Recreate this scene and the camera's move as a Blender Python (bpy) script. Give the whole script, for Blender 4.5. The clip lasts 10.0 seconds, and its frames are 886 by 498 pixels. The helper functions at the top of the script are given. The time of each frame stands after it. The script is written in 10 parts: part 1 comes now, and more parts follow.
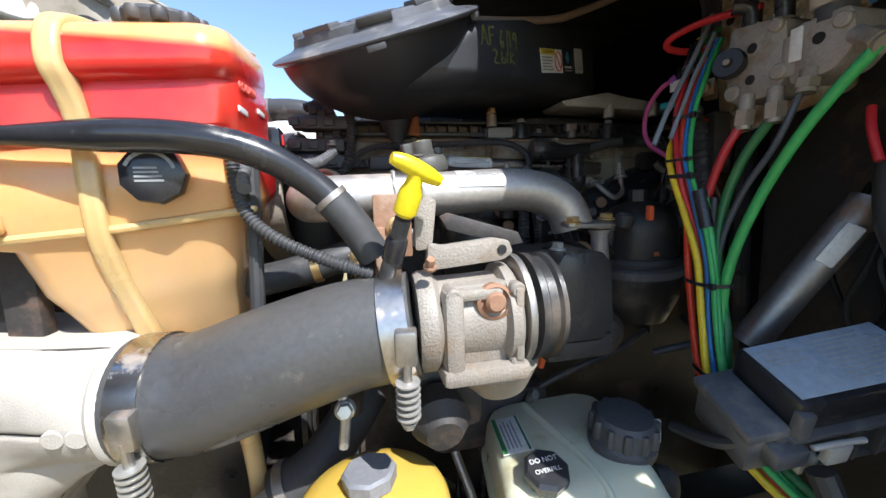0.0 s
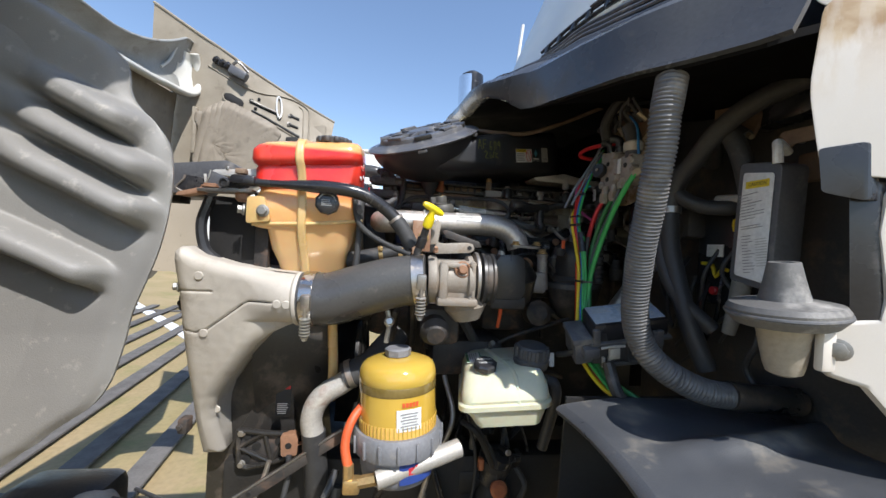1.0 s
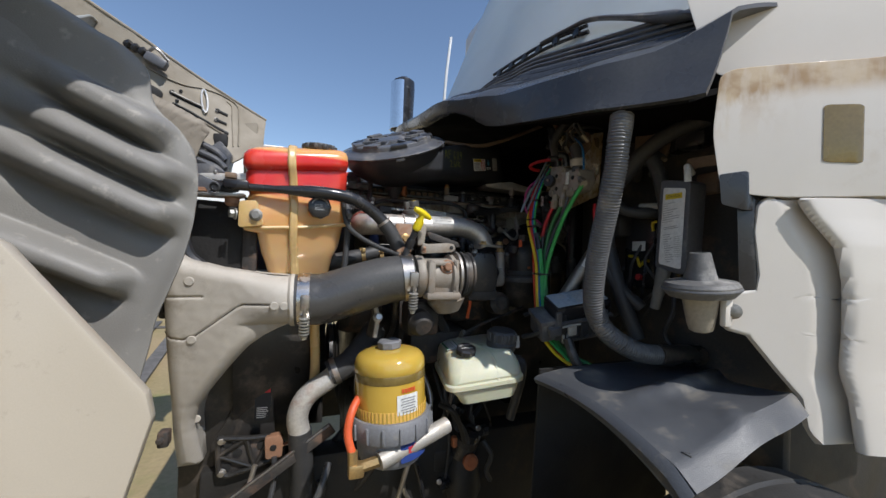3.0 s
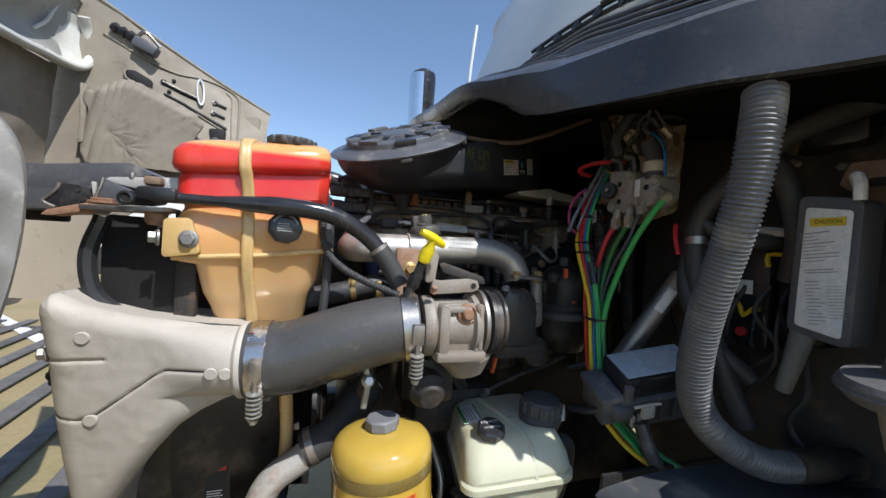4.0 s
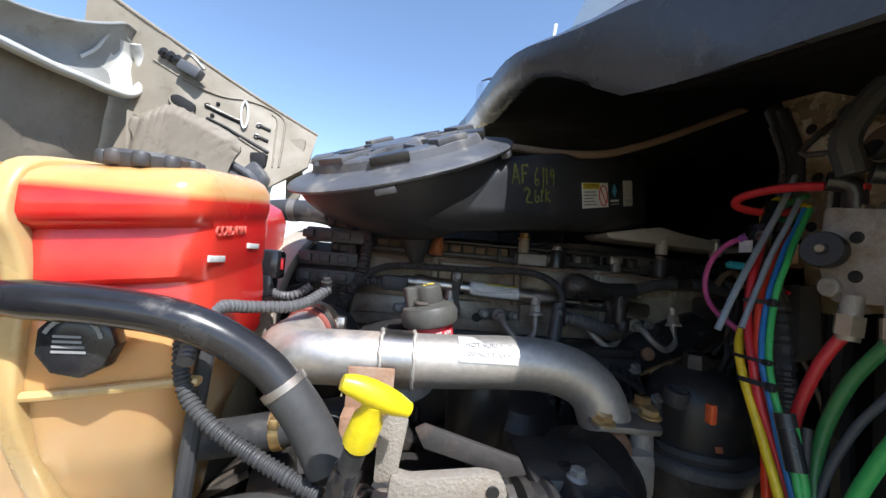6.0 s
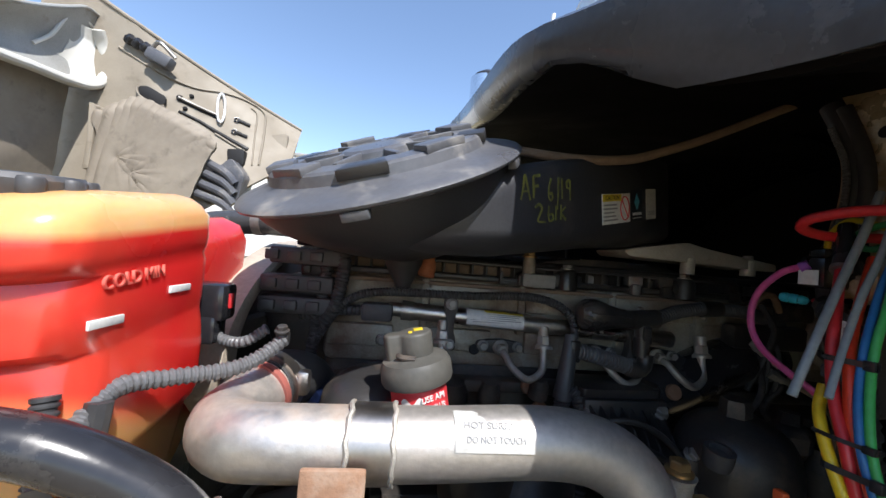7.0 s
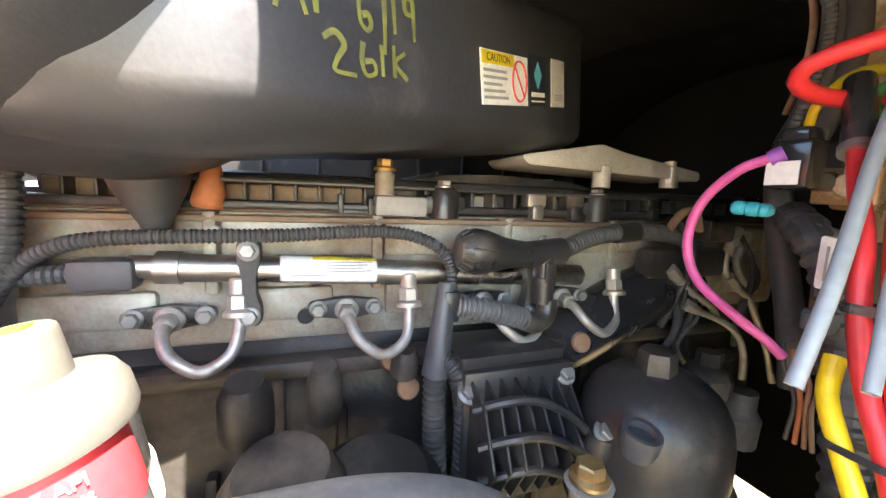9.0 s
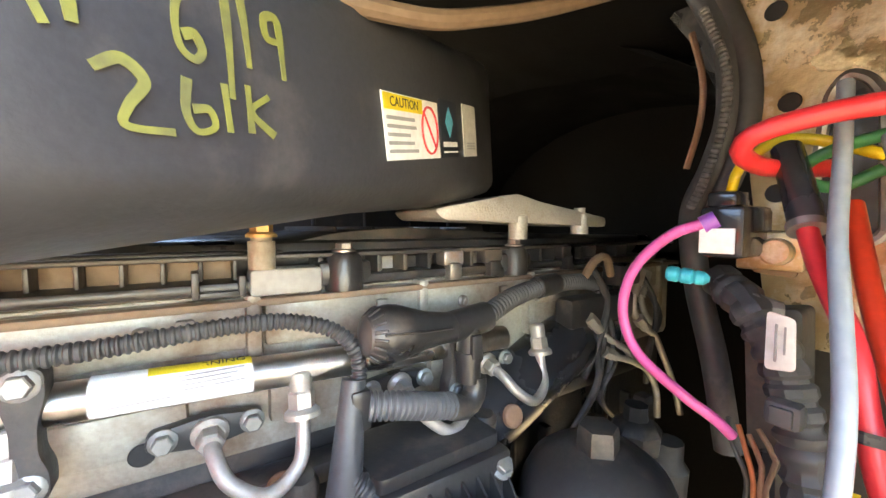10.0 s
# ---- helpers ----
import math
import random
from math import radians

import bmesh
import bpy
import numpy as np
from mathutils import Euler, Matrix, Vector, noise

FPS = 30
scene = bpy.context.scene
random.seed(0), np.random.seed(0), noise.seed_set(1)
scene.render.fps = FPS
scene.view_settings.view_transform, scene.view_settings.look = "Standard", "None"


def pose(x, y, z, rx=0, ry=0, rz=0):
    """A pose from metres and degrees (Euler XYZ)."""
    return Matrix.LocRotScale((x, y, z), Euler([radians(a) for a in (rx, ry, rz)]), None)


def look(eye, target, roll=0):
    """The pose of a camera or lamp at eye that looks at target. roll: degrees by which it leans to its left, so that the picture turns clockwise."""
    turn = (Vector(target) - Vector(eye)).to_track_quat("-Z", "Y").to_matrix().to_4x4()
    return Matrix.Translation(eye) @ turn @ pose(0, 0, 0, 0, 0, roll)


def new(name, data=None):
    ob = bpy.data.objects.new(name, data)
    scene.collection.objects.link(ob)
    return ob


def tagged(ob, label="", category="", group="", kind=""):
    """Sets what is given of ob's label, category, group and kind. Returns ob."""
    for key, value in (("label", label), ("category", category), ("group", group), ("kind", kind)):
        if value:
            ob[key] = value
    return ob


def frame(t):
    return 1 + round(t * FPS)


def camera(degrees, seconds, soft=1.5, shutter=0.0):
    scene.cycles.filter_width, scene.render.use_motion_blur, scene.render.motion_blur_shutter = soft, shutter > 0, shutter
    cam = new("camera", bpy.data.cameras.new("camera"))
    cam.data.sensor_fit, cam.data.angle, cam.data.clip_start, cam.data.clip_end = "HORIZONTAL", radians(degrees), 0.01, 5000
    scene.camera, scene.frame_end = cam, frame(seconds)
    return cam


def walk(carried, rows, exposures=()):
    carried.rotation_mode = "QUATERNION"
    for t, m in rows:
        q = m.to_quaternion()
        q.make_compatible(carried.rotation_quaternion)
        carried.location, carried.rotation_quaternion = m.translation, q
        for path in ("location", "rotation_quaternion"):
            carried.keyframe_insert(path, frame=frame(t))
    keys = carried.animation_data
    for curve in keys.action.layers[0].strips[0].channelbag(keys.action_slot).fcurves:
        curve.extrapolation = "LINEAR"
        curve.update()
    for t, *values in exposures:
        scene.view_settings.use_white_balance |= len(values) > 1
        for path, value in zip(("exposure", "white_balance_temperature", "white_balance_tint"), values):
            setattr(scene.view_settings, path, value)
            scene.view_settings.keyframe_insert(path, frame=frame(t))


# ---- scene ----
cam = camera(99.5, 10.0)
# seconds, eye, target, roll
PATH = [
    (0, (0.145, 0.056, 1.629), (0.565, 1.994, 1.369), -1.9),
    (0.5, (0.104, -0.088, 1.651), (0.706, 1.819, 1.651), -0.6),
    (0.8, (0.083, -0.280, 1.621), (0.525, 1.670, 1.624), 1.6),
    (1, (0.112, -0.410, 1.576), (0.382, 1.571, 1.566), 3.1),
    (1.5, (0.113, -0.554, 1.568), (0.331, 1.433, 1.516), 4.0),
    (2, (0.016, -0.561, 1.559), (0.403, 1.400, 1.501), 2.5),
    (2.2, (-0.026, -0.549, 1.557), (0.421, 1.400, 1.497), 1.8),
    (3.3, (-0.074, -0.409, 1.584), (0.672, 1.446, 1.615), 2.1),
    (3.5, (-0.047, -0.356, 1.606), (0.681, 1.507, 1.640), 2.5),
    (4, (0.025, -0.207, 1.637), (0.633, 1.698, 1.645), 3.2),
    (4.5, (0.071, -0.072, 1.661), (0.532, 1.874, 1.633), 3.1),
    (5, (0.183, 0.023, 1.695), (0.508, 1.996, 1.663), 3.6),
    (5.5, (0.228, 0.086, 1.702), (0.421, 2.077, 1.723), 4.6),
    (5.7, (0.216, 0.108, 1.722), (0.409, 2.098, 1.777), 4.8),
    (6.8, (0.198, 0.211, 1.772), (0.391, 2.200, 1.863), 5.0),
    (7, (0.214, 0.238, 1.788), (0.445, 2.224, 1.837), 4.7),
    (7.5, (0.298, 0.315, 1.784), (0.640, 2.284, 1.714), 4.4),
    (8, (0.346, 0.353, 1.778), (0.816, 2.288, 1.598), 4.7),
    (8.5, (0.358, 0.381, 1.775), (0.915, 2.285, 1.521), 4.0),
    (9, (0.352, 0.423, 1.773), (0.999, 2.297, 1.512), 2.2),
    (9.5, (0.381, 0.468, 1.788), (1.249, 2.260, 1.596), 0.4),
    (10, (0.379, 0.493, 1.808), (1.474, 2.162, 1.694), 0.2),
]
# seconds, stops, kelvin, tint
EXPOSURE = [(0.0, 0.9, 6150, 10), (0.5, 0.75, 6250, 10), (1.0, 0.4, 6400, 11), (1.5, 0.15, 6400, 11), (2.2, -0.2, 6400, 11), (3.3, -0.15, 6350, 11), (4.5, 0.35, 6200, 10), (5.5, 0.7, 6150, 10), (7.0, 0.65, 6400, 12), (7.5, 1.2, 6500, 12), (8.0, 2.95, 6600, 12), (8.5, 3.4, 7000, 12), (9.0, 3.8, 7500, 13), (9.5, 3.9, 7600, 13), (10.0, 4.35, 7550, 13)]
walk(cam, [(t, look(e, g, r)) for t, e, g, r in PATH], EXPOSURE)
# ---- path end ----
# ---- world, sun, exposure ----
SUN_DIR = Vector((0.31, -0.67, 0.95)).normalized()
world = bpy.data.worlds.new("world")
scene.world = world
world.use_nodes = True
wn = world.node_tree.nodes
sky = wn.new("ShaderNodeTexSky")
sky.sky_type, sky.sun_disc = "NISHITA", False
sky.sun_elevation = math.asin(SUN_DIR.z)
sky.sun_rotation = math.atan2(SUN_DIR.x, SUN_DIR.y)
sky.air_density, sky.dust_density, sky.ozone_density = 1.0, 0.35, 1.5
wn["Background"].inputs[1].default_value = 0.165
world.node_tree.links.new(sky.outputs[0], wn["Background"].inputs[0])
sun = new("sun", bpy.data.lights.new("sun", "SUN"))
sun.data.energy, sun.data.angle, sun.data.color = 4.9, radians(0.5), (1.0, 0.975, 0.935)
sun.matrix_world = look(SUN_DIR * 20, (0, 0, 0))


# ---- materials ----
def surf(name, c1, c2=None, rough=0.5, metal=0.0, scale=9.0, fine=160.0, bump=0.12, spec=0.5, dirt=None, dirt_amount=0.45,
         dirt_scale=14.0, rvar=0.15, coat=0.0, sss=0.0, trans=0.0, each=0.0, grain_amount=0.35):
    """A surface with colour drift at two scales, fine relief and patches of dirt."""
    m = bpy.data.materials.new(name)
    m.use_nodes = True
    nt = m.node_tree
    b = nt.nodes["Principled BSDF"]
    ln = nt.links.new
    tc = nt.nodes.new("ShaderNodeTexCoord")
    n1 = nt.nodes.new("ShaderNodeTexNoise")
    n1.inputs["Scale"].default_value, n1.inputs["Detail"].default_value = scale, 6.0
    n2 = nt.nodes.new("ShaderNodeTexNoise")
    n2.inputs["Scale"].default_value, n2.inputs["Detail"].default_value = fine, 4.0
    ln(tc.outputs["Object"], n1.inputs["Vector"])
    ln(tc.outputs["Object"], n2.inputs["Vector"])
    c2 = c2 or tuple(v * 0.72 for v in c1)
    mix = nt.nodes.new("ShaderNodeMix")
    mix.data_type = "RGBA"
    ramp = nt.nodes.new("ShaderNodeMapRange")
    ramp.inputs[1].default_value, ramp.inputs[2].default_value = 0.32, 0.68
    ln(n1.outputs["Fac"], ramp.inputs[0])
    ln(ramp.outputs[0], mix.inputs["Factor"])
    mix.inputs["A"].default_value, mix.inputs["B"].default_value = (*c1, 1), (*c2, 1)
    grain = nt.nodes.new("ShaderNodeMix")
    grain.data_type, grain.blend_type = "RGBA", "MULTIPLY"
    grain.inputs["Factor"].default_value = grain_amount
    ln(mix.outputs["Result"], grain.inputs["A"])
    gr = nt.nodes.new("ShaderNodeMapRange")
    gr.inputs[1].default_value, gr.inputs[2].default_value = 0.3, 0.7
    gr.inputs[3].default_value, gr.inputs[4].default_value = 0.6, 1.15
    ln(n2.outputs["Fac"], gr.inputs[0])
    ln(gr.outputs[0], grain.inputs["B"])
    col = grain.outputs["Result"]
    rough_in = nt.nodes.new("ShaderNodeMapRange")
    rough_in.inputs[1].default_value, rough_in.inputs[2].default_value = 0.3, 0.7
    rough_in.inputs[3].default_value, rough_in.inputs[4].default_value = max(0.03, rough - rvar), min(1.0, rough + rvar)
    ln(n1.outputs["Fac"], rough_in.inputs[0])
    rout = rough_in.outputs[0]
    if each:
        info = nt.nodes.new("ShaderNodeObjectInfo")
        hv = nt.nodes.new("ShaderNodeHueSaturation")
        er = nt.nodes.new("ShaderNodeMapRange")
        er.inputs[3].default_value, er.inputs[4].default_value = 1 - each, 1 + each
        ln(info.outputs["Random"], er.inputs[0])
        ln(er.outputs[0], hv.inputs["Value"])
        ln(col, hv.inputs["Color"])
        col = hv.outputs["Color"]
    if dirt:
        n3 = nt.nodes.new("ShaderNodeTexNoise")
        n3.inputs["Scale"].default_value, n3.inputs["Detail"].default_value, n3.inputs["Roughness"].default_value = dirt_scale, 8.0, 0.65
        ln(tc.outputs["Object"], n3.inputs["Vector"])
        dr = nt.nodes.new("ShaderNodeMapRange")
        dr.inputs[1].default_value, dr.inputs[2].default_value = 0.62 - 0.25 * dirt_amount, 0.82 - 0.25 * dirt_amount
        dr.inputs[4].default_value = 0.9
        ln(n3.outputs["Fac"], dr.inputs[0])
        dm = nt.nodes.new("ShaderNodeMix")
        dm.data_type = "RGBA"
        ln(dr.outputs[0], dm.inputs["Factor"])
        ln(col, dm.inputs["A"])
        dm.inputs["B"].default_value = (*dirt, 1)
        col = dm.outputs["Result"]
        rm = nt.nodes.new("ShaderNodeMix")
        ln(dr.outputs[0], rm.inputs["Factor"])
        ln(rout, rm.inputs["A"])
        rm.inputs["B"].default_value = 0.85
        rout = rm.outputs["Result"]
        if metal:
            mm = nt.nodes.new("ShaderNodeMapRange")
            mm.inputs[3].default_value, mm.inputs[4].default_value = metal, 0.1
            ln(dr.outputs[0], mm.inputs[0])
            ln(mm.outputs[0], b.inputs["Metallic"])
    ln(col, b.inputs["Base Color"])
    ln(rout, b.inputs["Roughness"])
    if not (dirt and metal):
        b.inputs["Metallic"].default_value = metal
    b.inputs["Specular IOR Level"].default_value = spec
    b.inputs["Coat Weight"].default_value = coat
    b.inputs["Subsurface Weight"].default_value = sss
    if sss:
        b.inputs["Subsurface Radius"].default_value = (0.02, 0.012, 0.006)
        b.inputs["Subsurface Scale"].default_value = 1.0
    b.inputs["Transmission Weight"].default_value = trans
    if bump:
        bp = nt.nodes.new("ShaderNodeBump")
        bp.inputs["Strength"].default_value, bp.inputs["Distance"].default_value = bump, 0.002
        ln(n2.outputs["Fac"], bp.inputs["Height"])
        ln(bp.outputs["Normal"], b.inputs["Normal"])
    return m


def coolant_plastic(name):
    """Translucent tank plastic: red liquid below its level, amber plastic above it and in the sump."""
    m = surf(name, (0.70, 0.35, 0.13), (0.74, 0.43, 0.18), rough=0.22, bump=0.0, spec=0.5, sss=0.5, coat=0.25, scale=5, grain_amount=0.04)
    nt = m.node_tree
    ln = nt.links.new
    b = nt.nodes["Principled BSDF"]
    base = b.inputs["Base Color"].links[0].from_socket
    tc = nt.nodes.new("ShaderNodeTexCoord")
    sp = nt.nodes.new("ShaderNodeSeparateXYZ")
    ln(tc.outputs["Object"], sp.inputs[0])
    up = nt.nodes.new("ShaderNodeMapRange")
    up.inputs[1].default_value, up.inputs[2].default_value = 1.783, 1.776
    tip = nt.nodes.new("ShaderNodeMath")
    tip.operation = "MULTIPLY_ADD"
    tip.inputs[1].default_value, tip.inputs[2].default_value = -0.13, 0.13 * 0.46
    ln(sp.outputs["Y"], tip.inputs[0])
    lev = nt.nodes.new("ShaderNodeMath")
    ln(sp.outputs["Z"], lev.inputs[0])
    ln(tip.outputs[0], lev.inputs[1])
    ln(lev.outputs[0], up.inputs[0])
    low = nt.nodes.new("ShaderNodeMath")
    low.operation = "MULTIPLY_ADD"
    low.inputs[1].default_value, low.inputs[2].default_value = 0.42, -0.42 * 0.49
    ln(sp.outputs["Y"], low.inputs[0])
    add = nt.nodes.new("ShaderNodeMath")
    ln(sp.outputs["Z"], add.inputs[0])
    ln(low.outputs[0], add.inputs[1])
    lowr = nt.nodes.new("ShaderNodeMapRange")
    lowr.interpolation_type = "SMOOTHSTEP"
    lowr.inputs[1].default_value, lowr.inputs[2].default_value = 1.66, 1.69
    ln(add.outputs[0], lowr.inputs[0])
    both = nt.nodes.new("ShaderNodeMath")
    both.operation = "MULTIPLY"
    ln(up.outputs[0], both.inputs[0])
    ln(lowr.outputs[0], both.inputs[1])
    mix = nt.nodes.new("ShaderNodeMix")
    mix.data_type = "RGBA"
    cloud = nt.nodes.new("ShaderNodeTexNoise")
    cloud.inputs["Scale"].default_value, cloud.inputs["Detail"].default_value = 13.0, 3.0
    ln(tc.outputs["Object"], cloud.inputs["Vector"])
    thin = nt.nodes.new("ShaderNodeMapRange")
    thin.inputs[1].default_value, thin.inputs[2].default_value = 0.35, 0.62
    thin.inputs[3].default_value, thin.inputs[4].default_value = 0.91, 1.0
    ln(cloud.outputs["Fac"], thin.inputs[0])
    veil = nt.nodes.new("ShaderNodeMath")
    veil.operation = "MULTIPLY"
    ln(both.outputs[0], veil.inputs[0])
    ln(thin.outputs[0], veil.inputs[1])
    ln(veil.outputs[0], mix.inputs["Factor"])
    pale = nt.nodes.new("ShaderNodeMapRange")
    pale.interpolation_type = "SMOOTHSTEP"
    pale.inputs[1].default_value, pale.inputs[2].default_value = 1.655, 1.54
    ln(sp.outputs["Z"], pale.inputs[0])
    sump = nt.nodes.new("ShaderNodeMix")
    sump.data_type = "RGBA"
    ln(pale.outputs[0], sump.inputs["Factor"])
    ln(base, sump.inputs["A"])
    sump.inputs["B"].default_value = (0.72, 0.46, 0.22, 1)
    ln(sump.outputs["Result"], mix.inputs["A"])
    mix.inputs["B"].default_value = (0.66, 0.022, 0.020, 1)
    ln(mix.outputs["Result"], b.inputs["Base Color"])
    return m


DUST = (0.36, 0.31, 0.25)
RUST = (0.25, 0.11, 0.055)
GREASE = (0.02, 0.018, 0.016)
black_plastic = surf("black_plastic", (0.0525, 0.054, 0.0585), (0.075, 0.075, 0.078), rough=0.5, dirt=(0.17, 0.12, 0.085), dirt_amount=0.3)
cover_black = surf("oily_black_plastic", (0.020, 0.020, 0.021), (0.036, 0.034, 0.033), rough=0.36, dirt=(0.15, 0.115, 0.085), dirt_amount=0.34, dirt_scale=12, bump=0.2)
black_rubber = surf("black_rubber", (0.035, 0.035, 0.0378), (0.056, 0.056, 0.056), rough=0.55, dirt=(0.168, 0.154, 0.14), dirt_amount=0.15)
gloss_black = surf("gloss_black", (0.018, 0.018, 0.021), (0.03, 0.03, 0.033), rough=0.25, bump=0.04, dirt=(0.15, 0.135, 0.12), dirt_amount=0.1)
engine_black = surf("engine_black_paint", (0.022, 0.021, 0.020), (0.040, 0.035, 0.031), rough=0.42, dirt=(0.165, 0.13, 0.10), dirt_amount=0.46, bump=0.3, dirt_scale=9)
grimy = surf("grimy_steel", (0.0765, 0.068, 0.0629), (0.034, 0.034, 0.034), rough=0.65, metal=0.4, dirt=(0.204, 0.119, 0.0765), dirt_amount=0.4, bump=0.3)
hose_rubber = surf("hose_rubber", (0.058, 0.058, 0.060), (0.074, 0.072, 0.069), rough=0.30, scale=6, bump=0.1, dirt=(0.20, 0.18, 0.155), dirt_amount=0.06, dirt_scale=30)
cast_tan = surf("cast_end_tank", (0.50, 0.46, 0.40), (0.43, 0.39, 0.34), rough=0.62, fine=600, bump=0.25, dirt=(0.30, 0.26, 0.21), dirt_amount=0.2, grain_amount=0.14)
cast_dull = surf("weathered_casting", (0.33, 0.295, 0.25), (0.25, 0.215, 0.175), rough=0.62, metal=0.15, fine=380, bump=0.5, dirt=(0.24, 0.17, 0.11), dirt_amount=0.4, dirt_scale=26)
cast_alu = surf("cast_aluminium", (0.55, 0.52, 0.47), (0.42, 0.39, 0.34), rough=0.5, metal=0.45, fine=380, bump=0.45, dirt=(0.33, 0.27, 0.2), dirt_amount=0.34, dirt_scale=30)
head_alu = surf("head_alloy", (0.45, 0.43, 0.36), (0.26, 0.225, 0.175), rough=0.5, metal=0.25, scale=14, fine=260, bump=0.3, dirt=(0.15, 0.085, 0.05), dirt_amount=0.58, dirt_scale=9)
steel = surf("bright_steel", (0.60, 0.57, 0.53), (0.46, 0.42, 0.38), rough=0.34, metal=1.0, bump=0.05, dirt=(0.32, 0.24, 0.17), dirt_amount=0.12, dirt_scale=25)
worn_steel = surf("worn_steel", (0.46, 0.44, 0.41), (0.34, 0.31, 0.28), rough=0.44, metal=0.9, bump=0.1, dirt=(0.30, 0.15, 0.08), dirt_amount=0.3, dirt_scale=22)
pipe_steel = surf("pipe_steel", (0.70, 0.67, 0.62), (0.55, 0.50, 0.45), rough=0.40, metal=0.8, bump=0.12, scale=6, dirt=(0.36, 0.23, 0.14), dirt_amount=0.42, dirt_scale=8)
cap_steel = surf("dull_steel", (0.55, 0.54, 0.5), (0.45, 0.43, 0.4), rough=0.42, metal=0.7, bump=0.1, dirt=(0.35, 0.28, 0.2), dirt_amount=0.25)
zinc = surf("zinc_bolt", (0.36, 0.36, 0.34), (0.26, 0.25, 0.23), rough=0.48, metal=0.6, bump=0.1, dirt=RUST, dirt_amount=0.1)
rusty = surf("rusty_steel", (0.28, 0.14, 0.08), (0.36, 0.22, 0.14), rough=0.8, metal=0.2, bump=0.5, dirt=(0.45, 0.36, 0.28), dirt_amount=0.25)
brass = surf("brass", (0.62, 0.43, 0.2), (0.5, 0.33, 0.14), rough=0.42, metal=0.8, bump=0.1, dirt=(0.2, 0.13, 0.07), dirt_amount=0.25)
chrome = surf("chrome", (0.85, 0.85, 0.86), (0.8, 0.8, 0.8), rough=0.08, metal=1.0, bump=0.0, rvar=0.03)
liner_grey = surf("liner_plastic", (0.235, 0.225, 0.205), (0.20, 0.19, 0.175), rough=0.55, fine=500, bump=0.2, dirt=(0.42, 0.39, 0.34), dirt_amount=0.12, dirt_scale=40, grain_amount=0.08)
splash_grey = surf("splash_plastic", (0.062, 0.066, 0.074), (0.080, 0.083, 0.088), rough=0.42, fine=500, bump=0.2, dirt=(0.26, 0.23, 0.18), dirt_amount=0.34, dirt_scale=9)
cream_paint = surf("cream_paint", (0.48, 0.425, 0.345), (0.38, 0.325, 0.25), rough=0.42, bump=0.02, scale=2.6, fine=900, dirt=(0.20, 0.17, 0.13), dirt_amount=0.06, dirt_scale=32, coat=0.2, grain_amount=0.08)
white_paint = surf("white_paint", (0.64, 0.60, 0.545), (0.58, 0.535, 0.475), rough=0.42, scale=3.5, bump=0.02, dirt=(0.42, 0.33, 0.23), dirt_amount=0.06, dirt_scale=4.0, coat=0.2, fine=900, grain_amount=0.08)
hood_grp = surf("hood_laminate", (0.30, 0.26, 0.20), (0.25, 0.215, 0.165), rough=0.7, fine=240, bump=0.25, grain_amount=0.12, dirt=(0.17, 0.14, 0.10), dirt_amount=0.2)
hood_grey = surf("hood_underside", (0.34, 0.34, 0.32), (0.28, 0.275, 0.25), rough=0.5, fine=300, bump=0.2, dirt=(0.2, 0.17, 0.13), dirt_amount=0.2)
cream_bright = surf("shelf_paint", (0.66, 0.65, 0.60), (0.58, 0.56, 0.5), rough=0.35, bump=0.05, coat=0.2, grain_amount=0.08)
hood_pad = surf("hood_pad", (0.285, 0.245, 0.19), (0.24, 0.205, 0.16), rough=0.75, fine=60, bump=0.3, grain_amount=0.12, dirt=(0.13, 0.11, 0.085), dirt_amount=0.2)
cowl_grey = surf("cowl_plastic", (0.050, 0.052, 0.058), (0.062, 0.063, 0.067), rough=0.27, bump=0.10, dirt=(0.13, 0.125, 0.12), dirt_amount=0.1, dirt_scale=24)
cleaner_black = surf("cleaner_plastic", (0.031, 0.032, 0.037), (0.041, 0.042, 0.046), rough=0.46, bump=0.1, fine=300, dirt=(0.156, 0.13, 0.111), dirt_amount=0.3, dirt_scale=5)
lid_grey = surf("lid_plastic", (0.082, 0.084, 0.094), (0.108, 0.109, 0.115), rough=0.40, bump=0.1, dirt=(0.26, 0.245, 0.22), dirt_amount=0.28, dirt_scale=18)
ring_grey = surf("ring_grey", (0.34, 0.33, 0.31), (0.28, 0.27, 0.25), rough=0.5, bump=0.1, dirt=(0.45, 0.38, 0.28), dirt_amount=0.3)
# plastic colour raised to stand in for sun falling on the ring
shroud_tan = surf("shroud_plastic", (0.50, 0.43, 0.35), (0.40, 0.34, 0.28), rough=0.6, bump=0.2, dirt=(0.34, 0.28, 0.21), dirt_amount=0.35)
cap_grey = surf("cap_grey", (0.13, 0.13, 0.12), (0.17, 0.165, 0.15), rough=0.55, bump=0.1)
pale_plastic = surf("pale_plastic", (0.62, 0.62, 0.47), (0.56, 0.55, 0.40), rough=0.35, bump=0.03, sss=0.3, coat=0.1, dirt=(0.42, 0.36, 0.2), dirt_amount=0.2, grain_amount=0.08)
cream_plastic = surf("seam_plastic", (0.64, 0.45, 0.21), (0.58, 0.38, 0.15), rough=0.3, bump=0.03, sss=0.3, coat=0.2, grain_amount=0.08)
filler_grey = surf("filler_grey", (0.065, 0.063, 0.056), (0.085, 0.082, 0.072), rough=0.55, bump=0.1, dirt=(0.16, 0.14, 0.11), dirt_amount=0.25)
